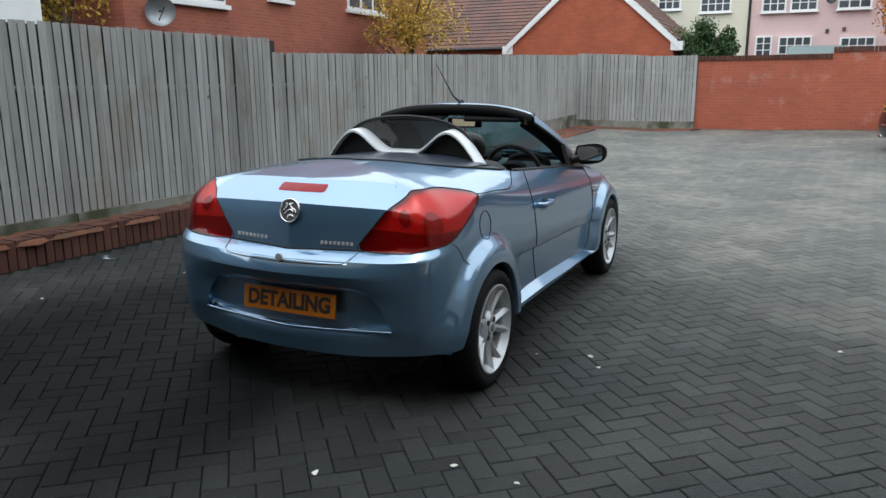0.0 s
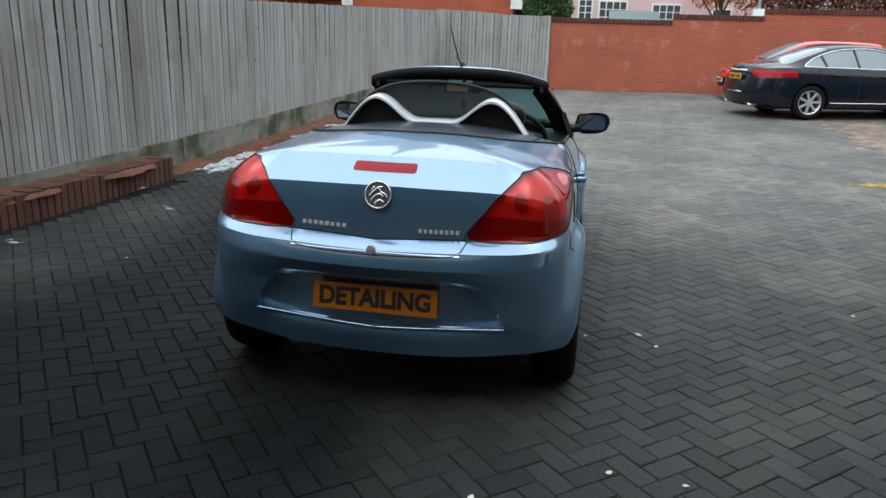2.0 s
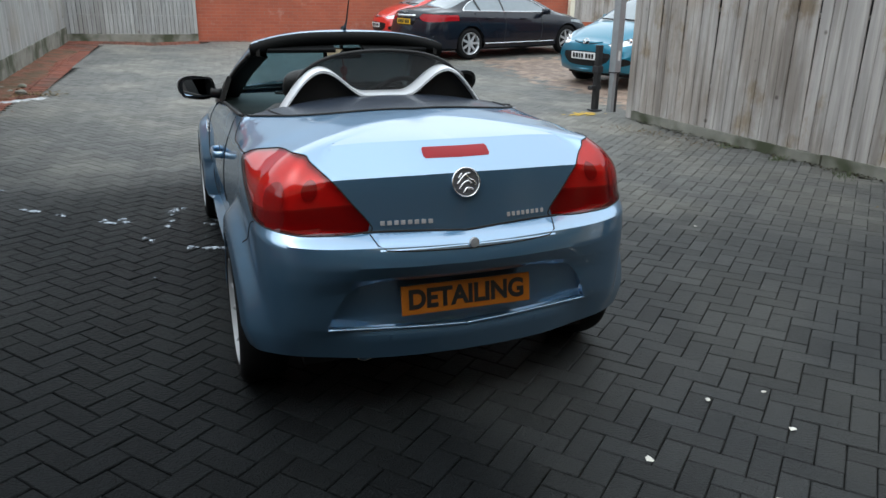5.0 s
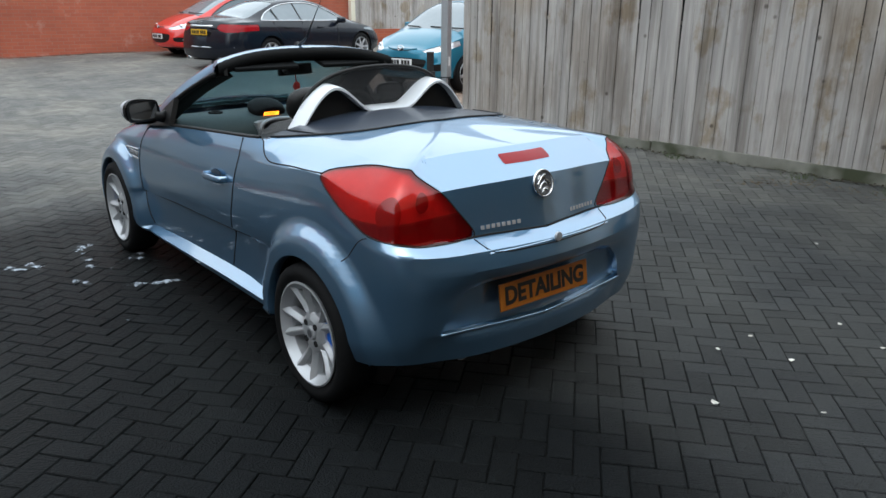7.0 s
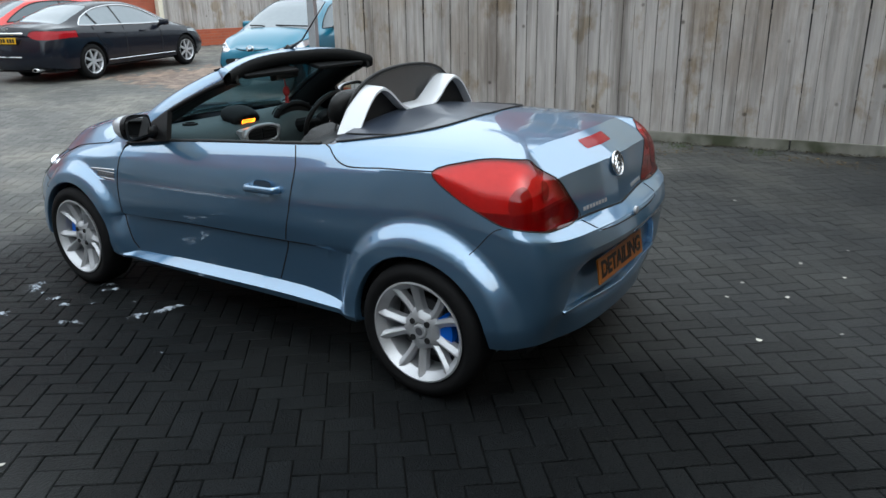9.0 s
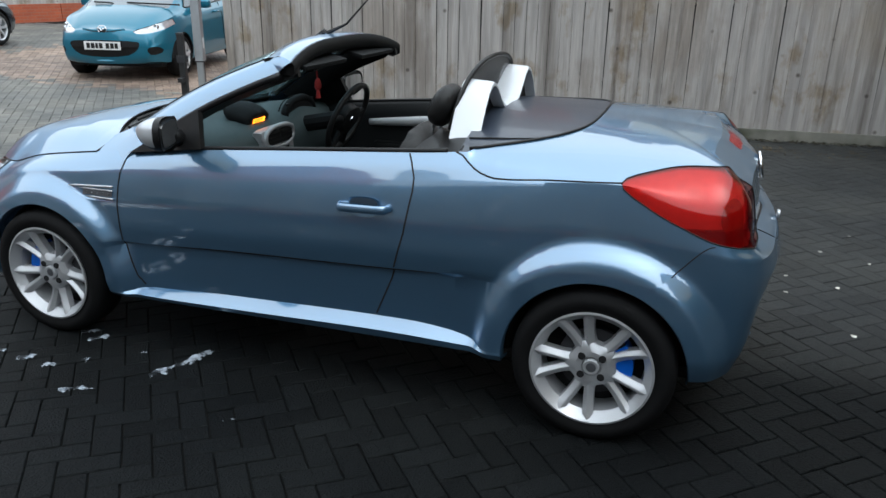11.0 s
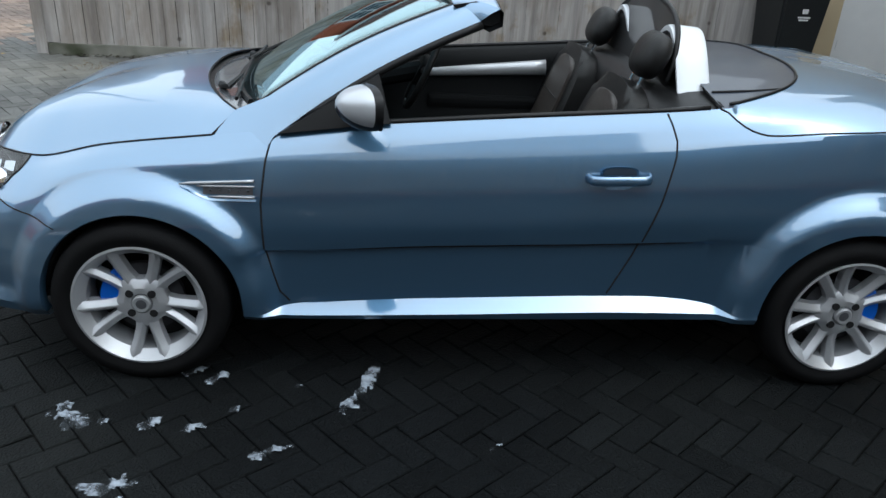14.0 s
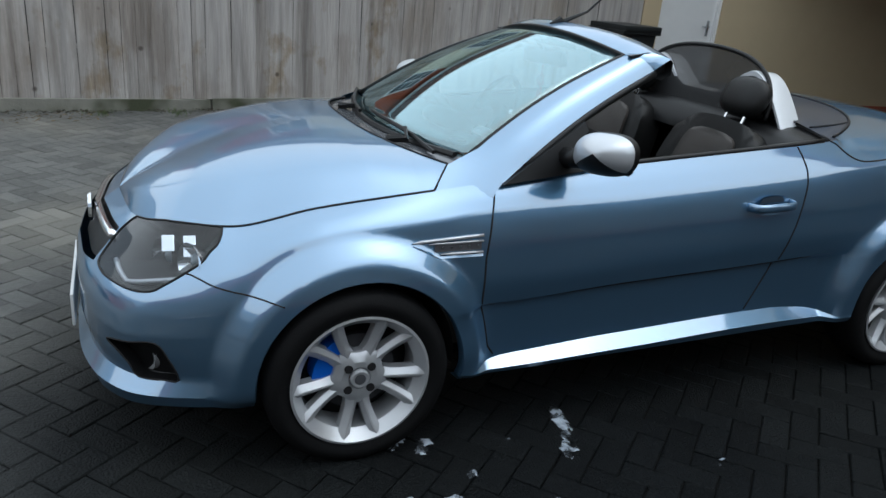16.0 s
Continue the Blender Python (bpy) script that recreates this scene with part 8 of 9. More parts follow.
def saloon():
    p = dict(label="glossy dark blue executive saloon parked by the brick wall", scale=.90, base=2.909, rear=1.08, front=0.86, half=.925, sill=.21, wheel=.335, spokes=7, wheel_label="seven-spoke silver alloy wheel", paint=M["saloon_paint"], bright=True,
             nose_lean=.16, tail_lean=.10, crown=.06,
             belt=[(-1.08, .98), (-.6, 1.0), (.2, .985), (1.4, .945), (2.6, .90), (3.3, .80), (3.77, .66)],
             top=[(-1.08, 1.045), (-.75, 1.085), (-.5, 1.105), (.0, 1.275), (.5, 1.42), (.95, 1.462), (1.4, 1.455), (1.75, 1.40), (2.2, 1.235), (2.7, 1.02), (2.85, .985), (3.3, .90), (3.6, .80), (3.77, .70)],
             edge=[(-1.08, .66), (-.5, .66), (0, .60), (.6, .56), (1.5, .57), (2.2, .64), (2.75, .72), (3.77, .58)],
             screen=(1.75, 2.68), back_screen=(-.5, .42),
             side_glass=rounded([(-.14, 1.05), (.12, 1.20), (.5, 1.325), (.95, 1.375), (1.4, 1.36), (1.85, 1.25), (2.28, 1.04), (2.33, .985), (1.6, .985), (.7, 1.005), (-.02, 1.02)], 4),
             pillars=[(.98, .99, 1.37), (.30, 1.02, 1.24)], handles=[(.52, .87), (1.52, .85)], mirror=(2.10, .99),
             lines=[[(.98, .98), (.97, .6), (.93, .3)], [(2.05, .95), (2.08, .6), (2.03, .3)], [(.12, 1.0), (.2, .8), (.38, .6)]],
             cut=[("tail_lamp", rounded([(.42, .955), (.62, .965), (.82, .955), (.93, .93), (.93, .83), (.80, .80), (.60, .815), (.45, .86)], 4), False, M["brake_lens"], "red wrap-round tail lamp", "each"),
                  ("headlamp", rounded([(.36, .70), (.6, .76), (.88, .80), (.88, .72), (.6, .64), (.4, .64)], 4), True, M["car_glass_pale"], "", "each"),
                  ("grille", [(-.1, .46), (.30, .46), (.32, .66), (-.1, .68)], True, M["black_trim"], "", "both")])
    j = parked_car(p, 4.53, 11.96, .966, .258)
    yb = -1.17
    car_plate(j, yb - .005, .80, 0, M["plate_yellow"], "yellow rear plate with black marks")
    part("boot_bar", tubed([(-.42, yb + .03, .925), (-.2, yb + .003, .925), (.2, yb + .003, .925), (.42, yb + .03, .925)], .022, 8), M["chrome"], j, "chrome bar across the boot", smooth=True)
    part("boot_emblem", slab(bmesh.new(), rounded([(-.09, 0), (0, .02), (.09, .012), (.02, -.016)], 4), .02, "y"), M["chrome"], j, "small chrome emblem").location = (0, yb + .03, 1.0)
    part("bumper_trim", tubed([(-.80, -.93, .50), (-.6, -1.07, .50), (-.25, yb - .008, .50), (.25, yb - .008, .50), (.6, -1.07, .50), (.80, -.93, .50)], .014, 6), M["chrome"], j, "thin chrome bumper strip", smooth=True)
    for x in (-.52, .52):
        part("exhaust_tip", lathe(bmesh.new(), [(-.08, .03), (-.08, .045), (.1, .045)], 20, "y", pose(x, -1.03, .26) @ Matrix.Diagonal((1.5, 1, .8, 1))), M["chrome"], j, smooth=True)
    for s in (-1, 1):
        part("sill_trim", tubed([(s * .918, .4, .33), (s * .918, 2.45, .33)], .008, 6), M["chrome"], j)
        part("wing_badge", boxed(-.004, .004, -.05, .05, -.008, .008), M["chrome"], j).location = (s * .915, 2.38, .68)
    return j


def hatchback(label, paint, x, y, fx, fy, base=2.49, half=.845, scale=1.0):
    p = dict(label=label, scale=scale, base=base, rear=.58, front=.70, half=half, sill=.20, wheel=.30, spokes=6, wheel_label="silver road wheel", paint=paint, bright=False,
             nose_lean=.10, tail_lean=.12, crown=.065,
             belt=[(-.58, 1.0), (.2, 1.0), (1.2, .965), (2.2, .93), (2.8, .83), (3.19, .68)],
             top=[(-.58, 1.36), (-.3, 1.425), (.4, 1.47), (1.1, 1.475), (1.5, 1.44), (1.75, 1.36), (2.2, 1.14), (2.5, 1.0), (2.6, .975), (2.9, .88), (3.1, .79), (3.19, .73)],
             edge=[(-.58, .55), (.4, .53), (1.4, .55), (2.0, .62), (2.5, .68), (3.19, .55)],
             screen=(1.52, 2.48), back_screen=(-.57, -.40),
             side_glass=rounded([(-.22, 1.12), (-.05, 1.30), (.4, 1.385), (1.0, 1.395), (1.45, 1.34), (1.8, 1.20), (2.13, 1.0), (2.05, .975), (1.2, 1.0), (.4, 1.04)], 4),
             pillars=[(.78, 1.02, 1.39)], handles=[(.38, .90), (1.05, .87)], mirror=(1.78, 1.02),
             lines=[[(.78, 1.0), (.77, .6), (.70, .3)], [(1.88, .95), (1.90, .6), (1.82, .3)]],
             cut=[("headlamp", rounded([(.42, .70), (.52, .735), (.66, .79), (.80, .845), (.83, .80), (.78, .735), (.68, .68), (.54, .655), (.44, .665)], 4), True, M["lamp_unit"], "clear headlamp", "each"),
                  ("lower_grille", rounded([(-.5, .56), (.0, .575), (.46, .555), (.50, .52), (.40, .38), (.0, .345), (-.4, .38)], 3), True, M["black_trim"], "wide black lower grille", "both"),
                  ("fog_recess", rounded([(.60, .47), (.70, .48), (.74, .42), (.68, .37), (.60, .39)], 3), True, M["black_trim"], "", "each"),
                  ("upper_grille", rounded([(-.30, .73), (0, .735), (.29, .73), (.24, .695), (0, .675), (-.24, .695)], 3), True, M["black_trim"], "", "both"),
                  ("tail_lamp", rounded([(.60, 1.0), (.76, 1.02), (.80, .9), (.78, .78), (.64, .80)], 3), False, M["brake_lens"], "", "each")])
    h = parked_car(p, x, y, fx, fy)
    yn = base + .70 + .11
    pl = car_plate(h, yn + .006, .50, 0, M["plate_white"], "white front plate with black marks", 180)
    em = part("emblem", lathe(bmesh.new(), [(.012, .062), (.02, .055), (.012, .048)], 28, "y", pose(0, yn - .055, .715) @ Matrix.Diagonal((1.15, 1, .9, 1))), M["chrome"], h, "oval chrome emblem", smooth=True)
    part("wing", tubed([(-.055, yn - .04, .735), (-.02, yn - .035, .725), (0, yn - .03, .70), (.02, yn - .035, .725), (.055, yn - .04, .735)], .008, 6), M["chrome"], em)
    part("grille_wing", tubed([(-.30, yn - .10, .72), (-.15, yn - .05, .705), (-.06, yn - .045, .70)], .012, 6), paint, h)
    part("grille_wing", tubed([(.30, yn - .10, .72), (.15, yn - .05, .705), (.06, yn - .045, .70)], .012, 6), paint, h)
    for s in (-1, 1):
        part("fog_lamp", lathe(bmesh.new(), [(.0, .0), (-.01, .035), (-.04, .042)], 16, "y", pose(s * .655, base + .52, .43)), M["car_glass_pale"], h)
        for x1, z1, d in ((.56, .705, .0), (.66, .745, -.05)):
            part("reflector", lathe(bmesh.new(), [(.0, .0), (.012, .03), (-.02, .038)], 16, "y", pose(s * x1, base + .56 + d, z1)), M["chrome"], h)
        part("wiper", tubed([(s * .5 - .3, 2.42, 1.02), (s * .25, 2.44, 1.035), (s * .25 + .25, 2.40, 1.04)], .012, 5), M["black_trim"], h)
    part("bumper_lip", tubed([(-.45, yn - .10, .30), (0, yn - .02, .29), (.45, yn - .10, .30)], .02, 6), paint, h)
    return h


M["plate_yellow"] = mat("yellow_plate", (0.75, 0.42, 0.01), rough=0.4, noise_amount=0.05)
M["lamp_unit"] = mat("clear_lamp_unit", (0.55, 0.56, 0.58), rough=0.12, metal=0.5, coat=1.0, noise_amount=0.35, scale=18)
saloon()
hatchback("turquoise metallic small hatchback parked nose-out beside the fence", M["hatch_paint"], 8.48, 8.62, -.964, -.268)
hatchback("bright red small hatchback parked along the brick wall", M["red_car"], 6.62, 14.78, -.996, -.087, 2.45, .80, .9)

# ---- small things on the ground ----
def foam(path, width, seed, group="wash foam patches"):
    """A thin ragged patch of suds along a line, thickest inside and torn at its edge."""
    step = 0.011 if width < 0.12 else 0.016
    xs, ys = [p[0] for p in path], [p[1] for p in path]
    pad = width * 1.6
    x0, y0 = min(xs) - pad, min(ys) - pad
    nx, ny = int((max(xs) + pad - x0) / step) + 1, int((max(ys) + pad - y0) / step) + 1
    off = Vector((seed * 7.3, seed * 3.1, 0.0))

    def value(x, y):
        best = 1e9
        if len(path) == 1:
            best = math.hypot(x - xs[0], y - ys[0])
        for (ax, ay), (bx, by) in zip(path, path[1:]):
            ex, ey = bx - ax, by - ay
            t = max(0.0, min(1.0, ((x - ax) * ex + (y - ay) * ey) / (ex * ex + ey * ey)))
            best = min(best, math.hypot(x - ax - t * ex, y - ay - t * ey))
        p = Vector((x, y, 0.0)) + off
        k = 0.30 / width
        return 1.0 - best / width + 0.75 * noise.noise(p * 5.0 * k ** 0.7) + 0.5 * noise.noise(p * 13 * k ** 0.7) + 0.3 * noise.noise(p * 55) - 0.42
    vals = [[value(x0 + i * step, y0 + j * step) for j in range(ny)] for i in range(nx)]
    cx, cy = sum(xs) / len(xs), sum(ys) / len(ys)
    cz = ground_z(cx, cy)
    verts, faces, at = [], [], {}

    def vert(i, j):
        if (i, j) not in at:
            v = max(0.0, min(1.0, vals[i][j]))
            x, y = x0 + i * step, y0 + j * step
            at[(i, j)] = len(verts)
            verts.append((x - cx, y - cy, ground_z(x, y) - cz + 0.003 + 0.010 * v ** 0.7 + 0.004 * v * noise.noise(Vector((x, y, 0)) * 90)))
        return at[(i, j)]
    for i in range(nx - 1):
        for j in range(ny - 1):
            c = [vals[i][j], vals[i + 1][j], vals[i + 1][j + 1], vals[i][j + 1]]
            if sum(q > 0 for q in c) >= 3:
                faces.append((vert(i, j), vert(i + 1, j), vert(i + 1, j + 1), vert(i, j + 1)))
    if not faces:
        return None
    ob = link_mesh("foam_patch", verts, faces, M["foam_thick" if width > 0.1 else "foam"], smooth=True)
    ob.matrix_world = pose(cx, cy, cz)
    big = width > 0.15
    return tagged(ob, "wide ragged patch of white wash foam" if big else "small ragged patch of white wash foam on the paving", "foam", group)


FOAM = [([(-1.06, 2.66), (-.99, 2.74)], .055), ([(-1.02, 2.71), (-1.07, 2.62)], .03), ([(-1.07, 2.57)], .032), ([(-1.09, 2.44), (-1.05, 2.40)], .03), ([(-1.12, 2.32), (-1.08, 2.27)], .03), ([(-.83, 2.28), (-.79, 2.24)], .034), ([(-.99, 2.16)], .03),
        ([(-1.23, 2.05), (-1.19, 1.97)], .032), ([(-.79, 2.38), (-.76, 2.33)], .03), ([(-1.39, 2.48), (-1.35, 2.41)], .05), ([(-1.52, 2.44), (-1.45, 2.40)], .05), ([(-.85, 1.97)], .026), ([(-1.19, 1.32), (-1.17, 1.28)], .024),
        ([(-.98, 1.81), (-.88, 1.74), (-.75, 1.70)], .048), ([(-2.43, 3.2), (-2.29, 3.35)], .045), ([(-2.03, 2.78), (-1.95, 2.72)], .045), ([(-1.80, 2.63), (-1.76, 2.58)], .04), ([(-1.5, 2.49)], .03),
        ([(-2.53, 2.17), (-2.60, 2.21)], .05), ([(-3.32, 1.74), (-3.27, 1.67)], .05), ([(-2.99, .94), (-2.92, .90)], .05),
        ([(-3.43, 2.47), (-3.36, 2.62), (-3.25, 2.82)], .13), ([(-3.40, 3.60), (-3.24, 3.85), (-3.08, 4.05), (-3.10, 4.5), (-2.96, 4.9)], .19), ([(-2.98, 3.78), (-2.92, 4.25), (-2.80, 4.75)], .12), ([(-3.04, 5.25), (-2.90, 5.4)], .11), ([(-3.05, 6.2), (-2.88, 6.4)], .13), ([(-2.98, 7.3), (-2.80, 7.5), (-2.50, 7.75)], .11)]
for k, (path, width) in enumerate(FOAM):
    foam(path, width, k + 1)


def scraps():
    """Pale leaf and paper bits lying on the paving."""
    rnd = random.Random(12)
    for x, y in ((1.16, .58), (.88, .49), (-2.43, -.07), (.5, -1.1), (1.24, .43), (.97, -.83), (2.08, -1.3), (1.59, -1.34), (1.71, -1.08), (1.14, -1.11), (.78, -1.43), (1.24, -.85), (2.4, 1.1), (2.9, -.4), (-1.6, -1.5), (-2.1, .9)):
        r = rnd.uniform(.011, .019)
        big = (x, y) in ((.5, -1.1), (1.16, .58))
        r *= 1.6 if big else 1.0
        ol = [(r * rnd.uniform(.55, 1.2) * math.cos(a), r * rnd.uniform(.4, .9) * math.sin(a)) for a in np.linspace(0, 2 * math.pi, 9)[:-1]]
        bm = bmesh.new()
        c = bm.verts.new((0, 0, .006))
        o = [bm.verts.new((u, w, .001 + .006 * rnd.random())) for u, w in ol]
        for k in range(8):
            bm.faces.new((c, o[k], o[(k + 1) % 8]))
        ob = part("leaf_scrap", thick(bm, .0012), M["scrap"])
        ob.matrix_world = pose(x, y, ground_z(x, y) + .002, 0, 0, rnd.uniform(0, 360))
        tagged(ob, "small pale curled scrap lying on the paving", "scrap", "pale scraps")


def litter(name, label, line, spread, count, seed, size=.03, material="litter"):
    """Loose dead leaves gathered along a line."""
    rnd = random.Random(seed)
    verts, faces = [], []
    for _ in range(count):
        k = rnd.randrange(len(line) - 1)
        t = rnd.random()
        x = line[k][0] + (line[k + 1][0] - line[k][0]) * t + rnd.gauss(0, spread)
        y = line[k][1] + (line[k + 1][1] - line[k][1]) * t + rnd.gauss(0, spread)
        z = ground_z(x, y) + .004 + rnd.random() * .012
        s = size * rnd.uniform(.4, 1.1)
        m = pose(x, y, z, rnd.uniform(-30, 30), rnd.uniform(-30, 30), rnd.uniform(0, 360))
        b = len(verts)
        verts += [m @ Vector(p) for p in ((-s, 0, 0), (0, -s * .45, .004), (s, 0, 0), (0, s * .45, .004))]
        faces += [(b, b + 1, b + 2), (b, b + 2, b + 3)]
    ob = link_mesh(name, verts, faces, M[material])
    return tagged(ob, label, "leaves", kind="stuff")


def tufts(name, label, spots, seed, height=.09, count=60, spread=.06):
    rnd = random.Random(seed)
    verts, faces = [], []
    for sx, sy in spots:
        for _ in range(count):
            x, y = sx + rnd.gauss(0, spread), sy + rnd.gauss(0, spread)
            z = ground_z(x, y)
            h, a, lean = height * rnd.uniform(.4, 1.1), rnd.uniform(0, 6.28), rnd.uniform(.1, .7)
            dx, dy, w = math.cos(a), math.sin(a), .003
            b = len(verts)
            verts += [(x - dy * w, y + dx * w, z), (x + dy * w, y - dx * w, z), (x + dx * lean * h * .5, y + dy * lean * h * .5, z + h * .7), (x + dx * lean * h, y + dy * lean * h, z + h)]
            faces += [(b, b + 1, b + 2), (b, b + 2, b + 3)]
    ob = link_mesh(name, verts, faces, M["grass"])
    return tagged(ob, label, "weeds", kind="stuff")


def soil_bank(name, label, y0, y1, span, floor_at, high, seed):
    """Rotted leaves banked against the fence, with a ragged outer edge."""
    bm = bmesh.new()
    rows, n = [], 14
    count = int((y1 - y0) / 0.03)
    for i in range(count + 1):
        y = y0 + (y1 - y0) * i / count
        a, b = span(y)
        b += 0.10 * noise.noise(Vector((y * 1.7, seed, 0))) + 0.05 * noise.noise(Vector((y * 7, seed, 3)))
        end = min(1.0, (y - y0) / 0.15, (y1 - y) / 0.15)
        row = []
        for k in range(n + 1):
            t = k / n
            x = left_x(y) + a + (b - a) * t
            lump = 0.5 + 0.5 * noise.noise(Vector((x * 9, y * 9, seed))) + 0.35 * noise.noise(Vector((x * 40, y * 40, seed)))
            z = floor_at(x, y) + (high * (1 - t) ** 0.6 * max(0.1, lump) + 0.008) * max(0.0, end) - 0.03 * (t > 0.99) - 0.03 * (end < 0.01)
            row.append((x, y, z))
        rows.append(row)
    ob = part(name, sheet(bm, rows), M["leaf_soil"], smooth=True)
    return tagged(ob, label, "leaf litter", kind="stuff")


def rubble():
    rnd = random.Random(31)
    for x, y, r in ((-2.87, 8.61, .06), (-3.47, 8.41, .05), (-2.80, 8.02, .07), (-2.42, 8.0, .045), (-3.48, 9.57, .06), (-3.1, 8.5, .04), (-2.95, 8.2, .04)):
        bm = bmesh.new()
        bmesh.ops.create_icosphere(bm, subdivisions=2, radius=r)
        for v in bm.verts:
            v.co *= 1 + .4 * noise.noise(v.co * 18 + Vector((x * 9, y * 5, 0)))
            v.co.z *= .6
        ob = part("stone", bm, M["concrete"], smooth=True, flat_angle=35)
        ob.matrix_world = pose(x, y, ground_z(x, y) + r * .38, 0, 0, rnd.uniform(0, 360))
        tagged(ob, "pale broken stone lying among dead leaves", "stone", "broken stones")


def yellow_mark():
    rnd = random.Random(5)
    x0, y0 = 4.0, 5.4
    verts, faces = [], []
    for k in range(60):
        x, y, r = x0 + rnd.gauss(0, .10), y0 + rnd.gauss(0, .05), rnd.uniform(.012, .045)
        b = len(verts)
        verts += [(x + r * rnd.uniform(.6, 1.2) * math.cos(a), y + r * rnd.uniform(.6, 1.2) * math.sin(a), ground_z(x, y) + .004 + k * .00004) for a in np.linspace(0, 6.28, 8)[:-1]]
        faces.append(tuple(range(b, b + 7)))
    ob = link_mesh("painted_mark", verts, faces, M["yellow_mark"])
    tagged(ob, "worn yellow paint mark beside the bollard", "paint mark", kind="structure")


M["scrap"] = mat("pale_scrap", (0.62, 0.6, 0.55), rough=0.8, noise_amount=0.2, scale=60, vary=0.25)
M["mould"] = mat("dark_leaf_mould", (0.035, 0.028, 0.016), rough=0.95, noise_amount=0.4, scale=30, island=0.5)
M["leaf_soil"] = mat("russet_leaf_soil", (0.15, 0.058, 0.032), rough=0.95, noise_amount=0.45, scale=22, bump=0.8, bump_scale=70, second=(0.075, 0.05, 0.025), second_scale=2.5)
M["grass"] = mat("rough_grass", (0.07, 0.10, 0.03), rough=0.8, noise_amount=0.3, scale=30, island=0.5)
scraps()
litter("leaf_litter", "brown dead leaves on the brick edging", [(-3.5, 8.4), (-2.8, 8.1), (-2.5, 8.0)], .16, 260, 3)
litter("leaf_litter", "brown leaf crumbs along the fence foot", [(4.42, 3.3), (4.20, 4.03), (3.9, 4.5)], .10, 220, 4, .018)
litter("leaf_litter", "brown leaf crumbs along the tan fence", [(4.14, .86), (4.55, .47), (4.70, -.59), (4.57, -1.08), (4.9, -2.4)], .10, 300, 6, .018)
litter("leaf_litter", "thin scatter of leaf crumbs on the edging", [(-3.6, 2.9), (-3.3, 5.0), (-2.9, 8.0), (-2.9, 12.0)], .16, 260, 8, .014)
tufts("weeds", "short grass tufts growing by the kerb", [(-3.59, 2.9), (-3.55, 1.2), (-3.6, 4.2)], 2)
tufts("weeds", "mossy grass along the foot of the tan fence", [(4.55, 2.6), (4.62, 1.9), (4.72, .6), (4.78, -.2), (4.5, 3.3)], 7, .045, 70, .07)
litter("leaf_litter", "dark leaf mould packed along the fence foot", [(4.38, 4.9), (4.93, .4), (5.30, -2.7)], .05, 1100, 9, .022, "mould")
soil_bank("leaf_soil", "russet leaf soil lying on the brick edging", 3.25, 13.5, lambda y: (0.03, 0.24 + 0.05 * math.sin(y * 2.1) + (0.18 if y > 7.6 else 0.0)), lambda x, y: ground_z(x, y) + 0.006, 0.03, 3)
soil_bank("leaf_soil", "russet leaf soil heaped on the brick kerb", -2.6, 3.36, lambda y: (0.03, 0.33 + 0.02 * math.sin(y * 3.3)), lambda x, y: ground_z(x, y) + 0.189, 0.026, 8)
litter("leaf_litter", "russet leaf dust covering the brick edging", [(-3.5, 3.3), (-3.2, 5.0), (-3.0, 8.0), (-2.8, 12.0)], .17, 1500, 14, .016, "leaf_russet")
litter("leaf_litter", "heap of russet leaves at the end of the kerb", [(-3.50, 2.75), (-3.44, 3.3), (-3.25, 3.6)], .09, 520, 15, .022, "leaf_russet")
rubble()
yellow_mark()


# ---- block paving, herringbone ----
PAVE_TURN = radians(40.5)


def in_yard(x, y):
    if y < -6.0 or y > 16.0:
        return False
    lo = left_x(y) + (0.42 if y < 3.36 else 0.27 if y < 4.3 else 0.48 if y < 7.7 else 0.70)
    if y > 15.2:
        lo = max(lo, -0.2)
    if y > 14.6 and x < 0:
        return y < 14.6 + 0.36 * (x + 2.9) + 0.0
    hi = right_x(y) - 0.04 if y < 5.0 else 11.5
    if y > 5.0 and x > 4.3 + (y - 5.0) * 9:
        return False
    return lo < x < hi and y < 16.2 - 0.057 * (x + 0.22) - 0.20


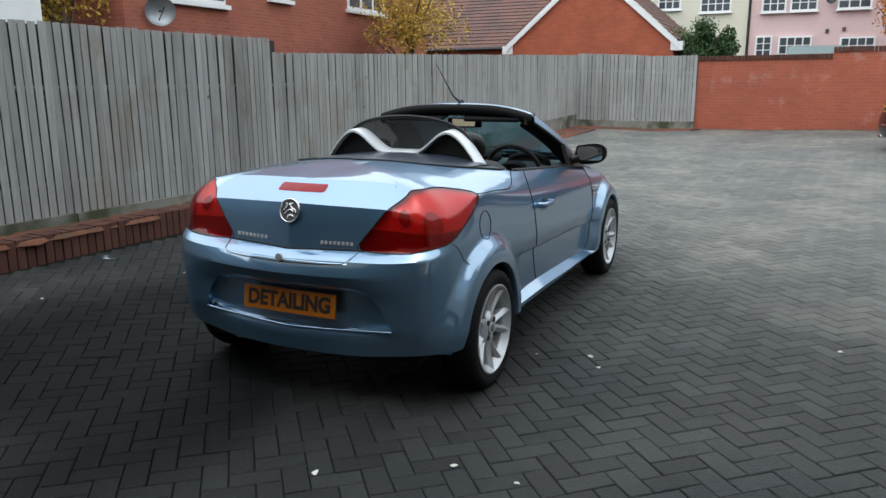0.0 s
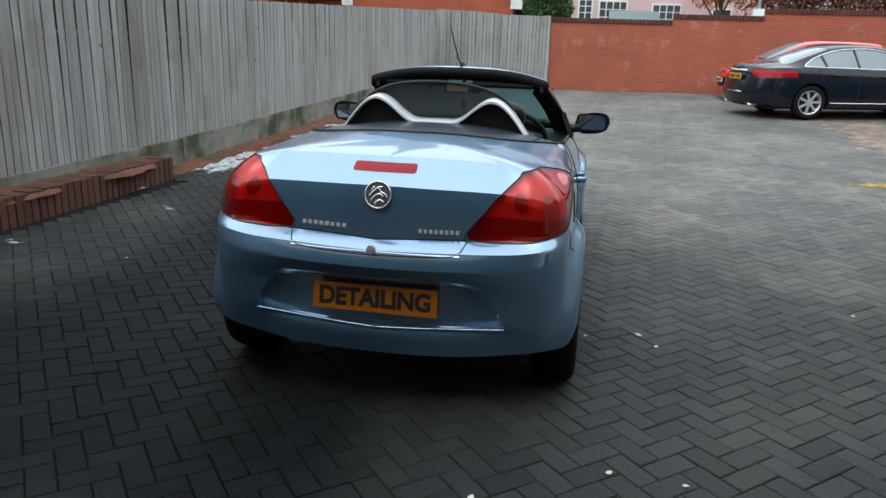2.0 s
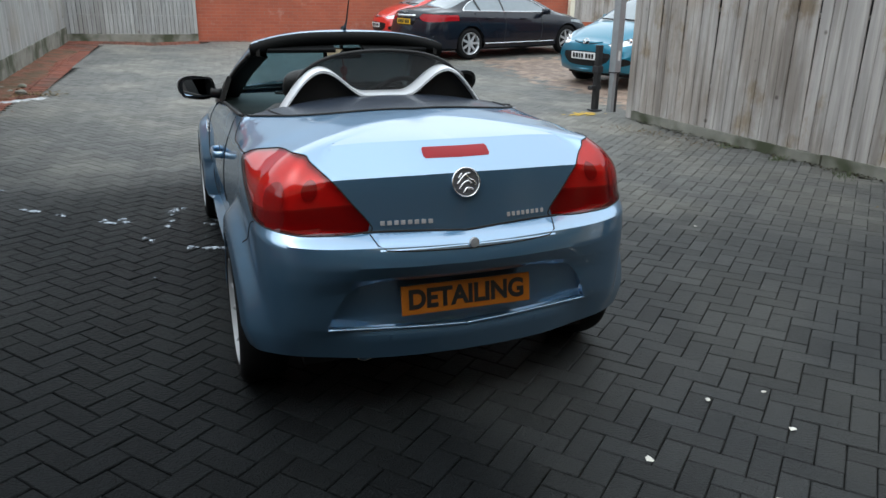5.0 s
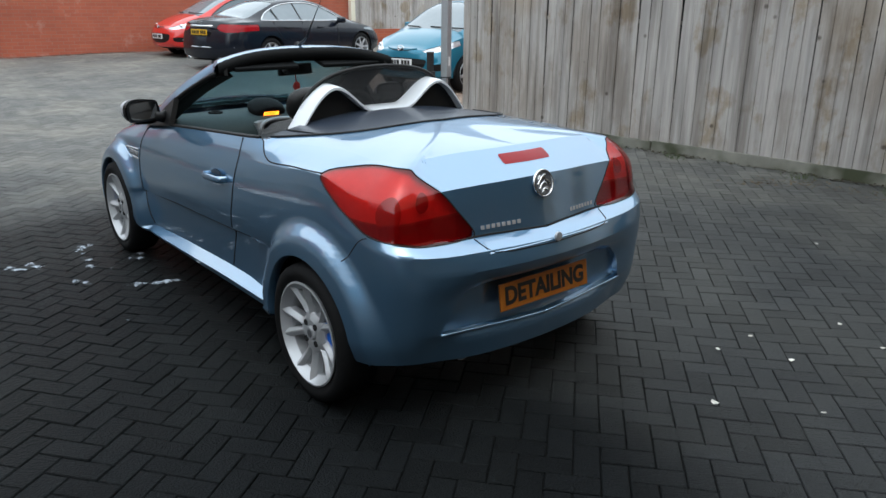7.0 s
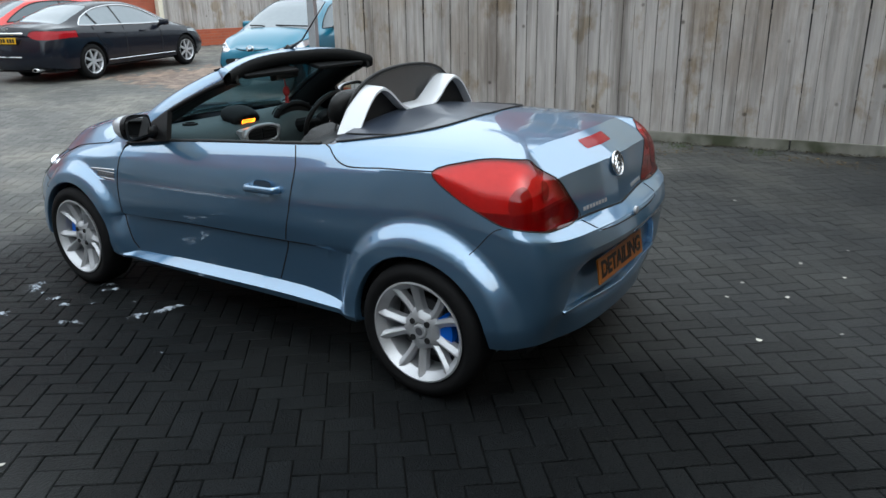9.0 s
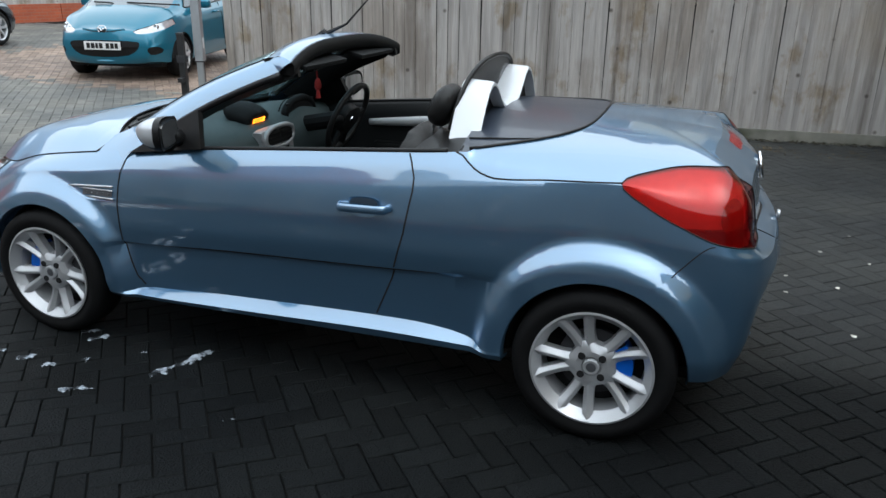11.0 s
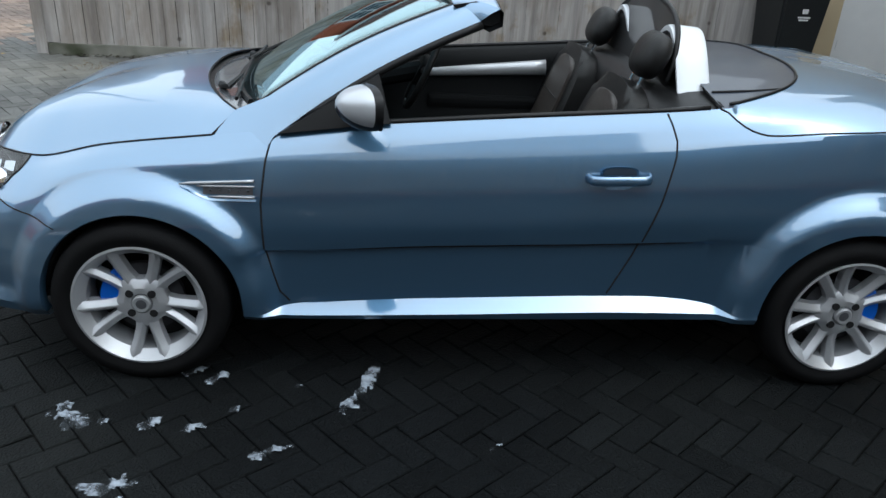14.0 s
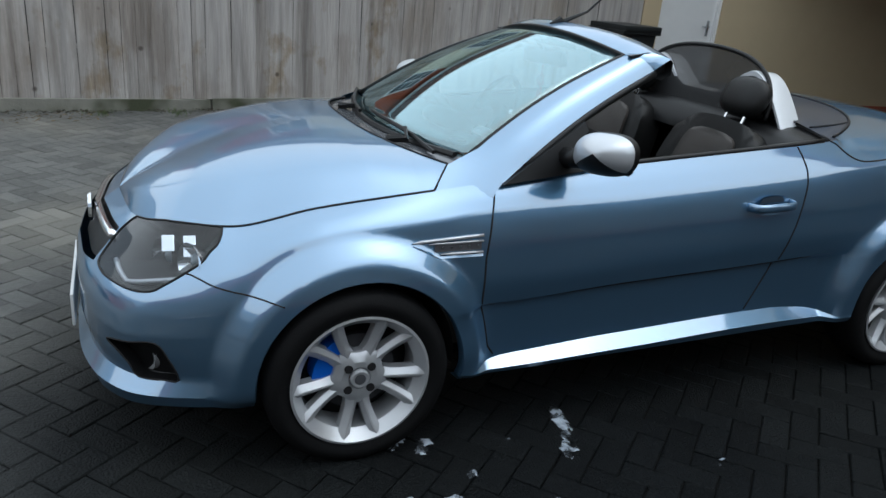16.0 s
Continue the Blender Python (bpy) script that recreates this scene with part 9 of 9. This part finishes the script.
def paving():
    c, s = math.cos(PAVE_TURN), math.sin(PAVE_TURN)
    blocks = []
    for i in range(-190, 190):
        for j in range(-190, 190):
            # herringbone on a 0.1 m lattice: each block covers two cells
            k = (i - j) % 4
            if k == 0:
                u, v, turn = i * 0.1 + 0.14, j * 0.1 - 0.025, 0.0
            elif k == 3:
                u, v, turn = i * 0.1 + 0.09, j * 0.1 + 0.025, math.pi / 2
            else:
                continue
            x, y = c * u - s * v, s * u + c * v
            if in_yard(x, y):
                blocks.append((x, y, PAVE_TURN + turn))
    rnd = random.Random(4)
    shape = [(-1, -1, 0.0), (1, -1, 0.0), (1, 1, 0.0), (-1, 1, 0.0)]
    hw, hd, ch, dep = 0.0982, 0.0482, 0.0038, 0.016

    def corner_list(w, d, z):
        return [(u * w, v * d, z) for u, v, _ in shape]
    local = corner_list(hw - ch, hd - ch, 0.0) + corner_list(hw, hd, -ch) + corner_list(hw, hd, -dep - 0.02)
    quads = [(0, 1, 2, 3)] + [(4 + k, 4 + (k + 1) % 4, (k + 1) % 4, k) for k in range(4)] + [(8 + k, 8 + (k + 1) % 4, 4 + (k + 1) % 4, 4 + k) for k in range(4)]
    verts, faces, verts2, faces2 = [], [], [], []
    field = thing("paving", pose(0, 0, 0), "dark charcoal herringbone block paving, damp and with shade painted in round the car", "paving", kind="structure")
    me = bpy.data.meshes.new("paving_block")
    me.from_pydata(local, [], quads)
    me.materials.append(M["paver_one"])
    singles = 0
    for x, y, a in blocks:
        z = ground_z(x, y) + rnd.uniform(-0.0015, 0.0015)
        gx = (ground_z(x + 0.05, y) - ground_z(x - 0.05, y)) / 0.1
        gy = (ground_z(x, y + 0.05) - ground_z(x, y - 0.05)) / 0.1
        a += rnd.uniform(-0.012, 0.012)
        near = (-1.95 < x < -1.05 and 0.4 < y < 2.7) or (-0.1 < x < 1.35 and -1.65 < y < -0.85)
        if near and singles < 300:
            ob = new("paving_block", me)
            ob.parent = field
            ob.matrix_basis = Matrix.Translation((x, y, z)) @ Euler((math.atan(gy), -math.atan(gx), 0)).to_matrix().to_4x4() @ Matrix.Rotation(a, 4, "Z")
            singles += 1
            continue
        ca, sa = math.cos(a), math.sin(a)
        tx, ty = gx + rnd.uniform(-0.012, 0.012), gy + rnd.uniform(-0.012, 0.012)
        brown = x + rnd.uniform(-0.3, 0.3) > 4.9 and 5.6 < y + rnd.uniform(-0.4, 0.4) < 11.3
        vs, fs = (verts2, faces2) if brown else (verts, faces)
        base = len(vs)
        for px, py, pz in local:
            dx, dy = ca * px - sa * py, sa * px + ca * py
            vs.append((x + dx, y + dy, z + pz + tx * dx + ty * dy))
        fs.extend(tuple(base + k for k in q) for q in quads)
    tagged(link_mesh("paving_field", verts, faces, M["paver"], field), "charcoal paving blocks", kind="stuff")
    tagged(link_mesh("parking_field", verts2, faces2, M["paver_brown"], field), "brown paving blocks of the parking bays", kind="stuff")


paving()
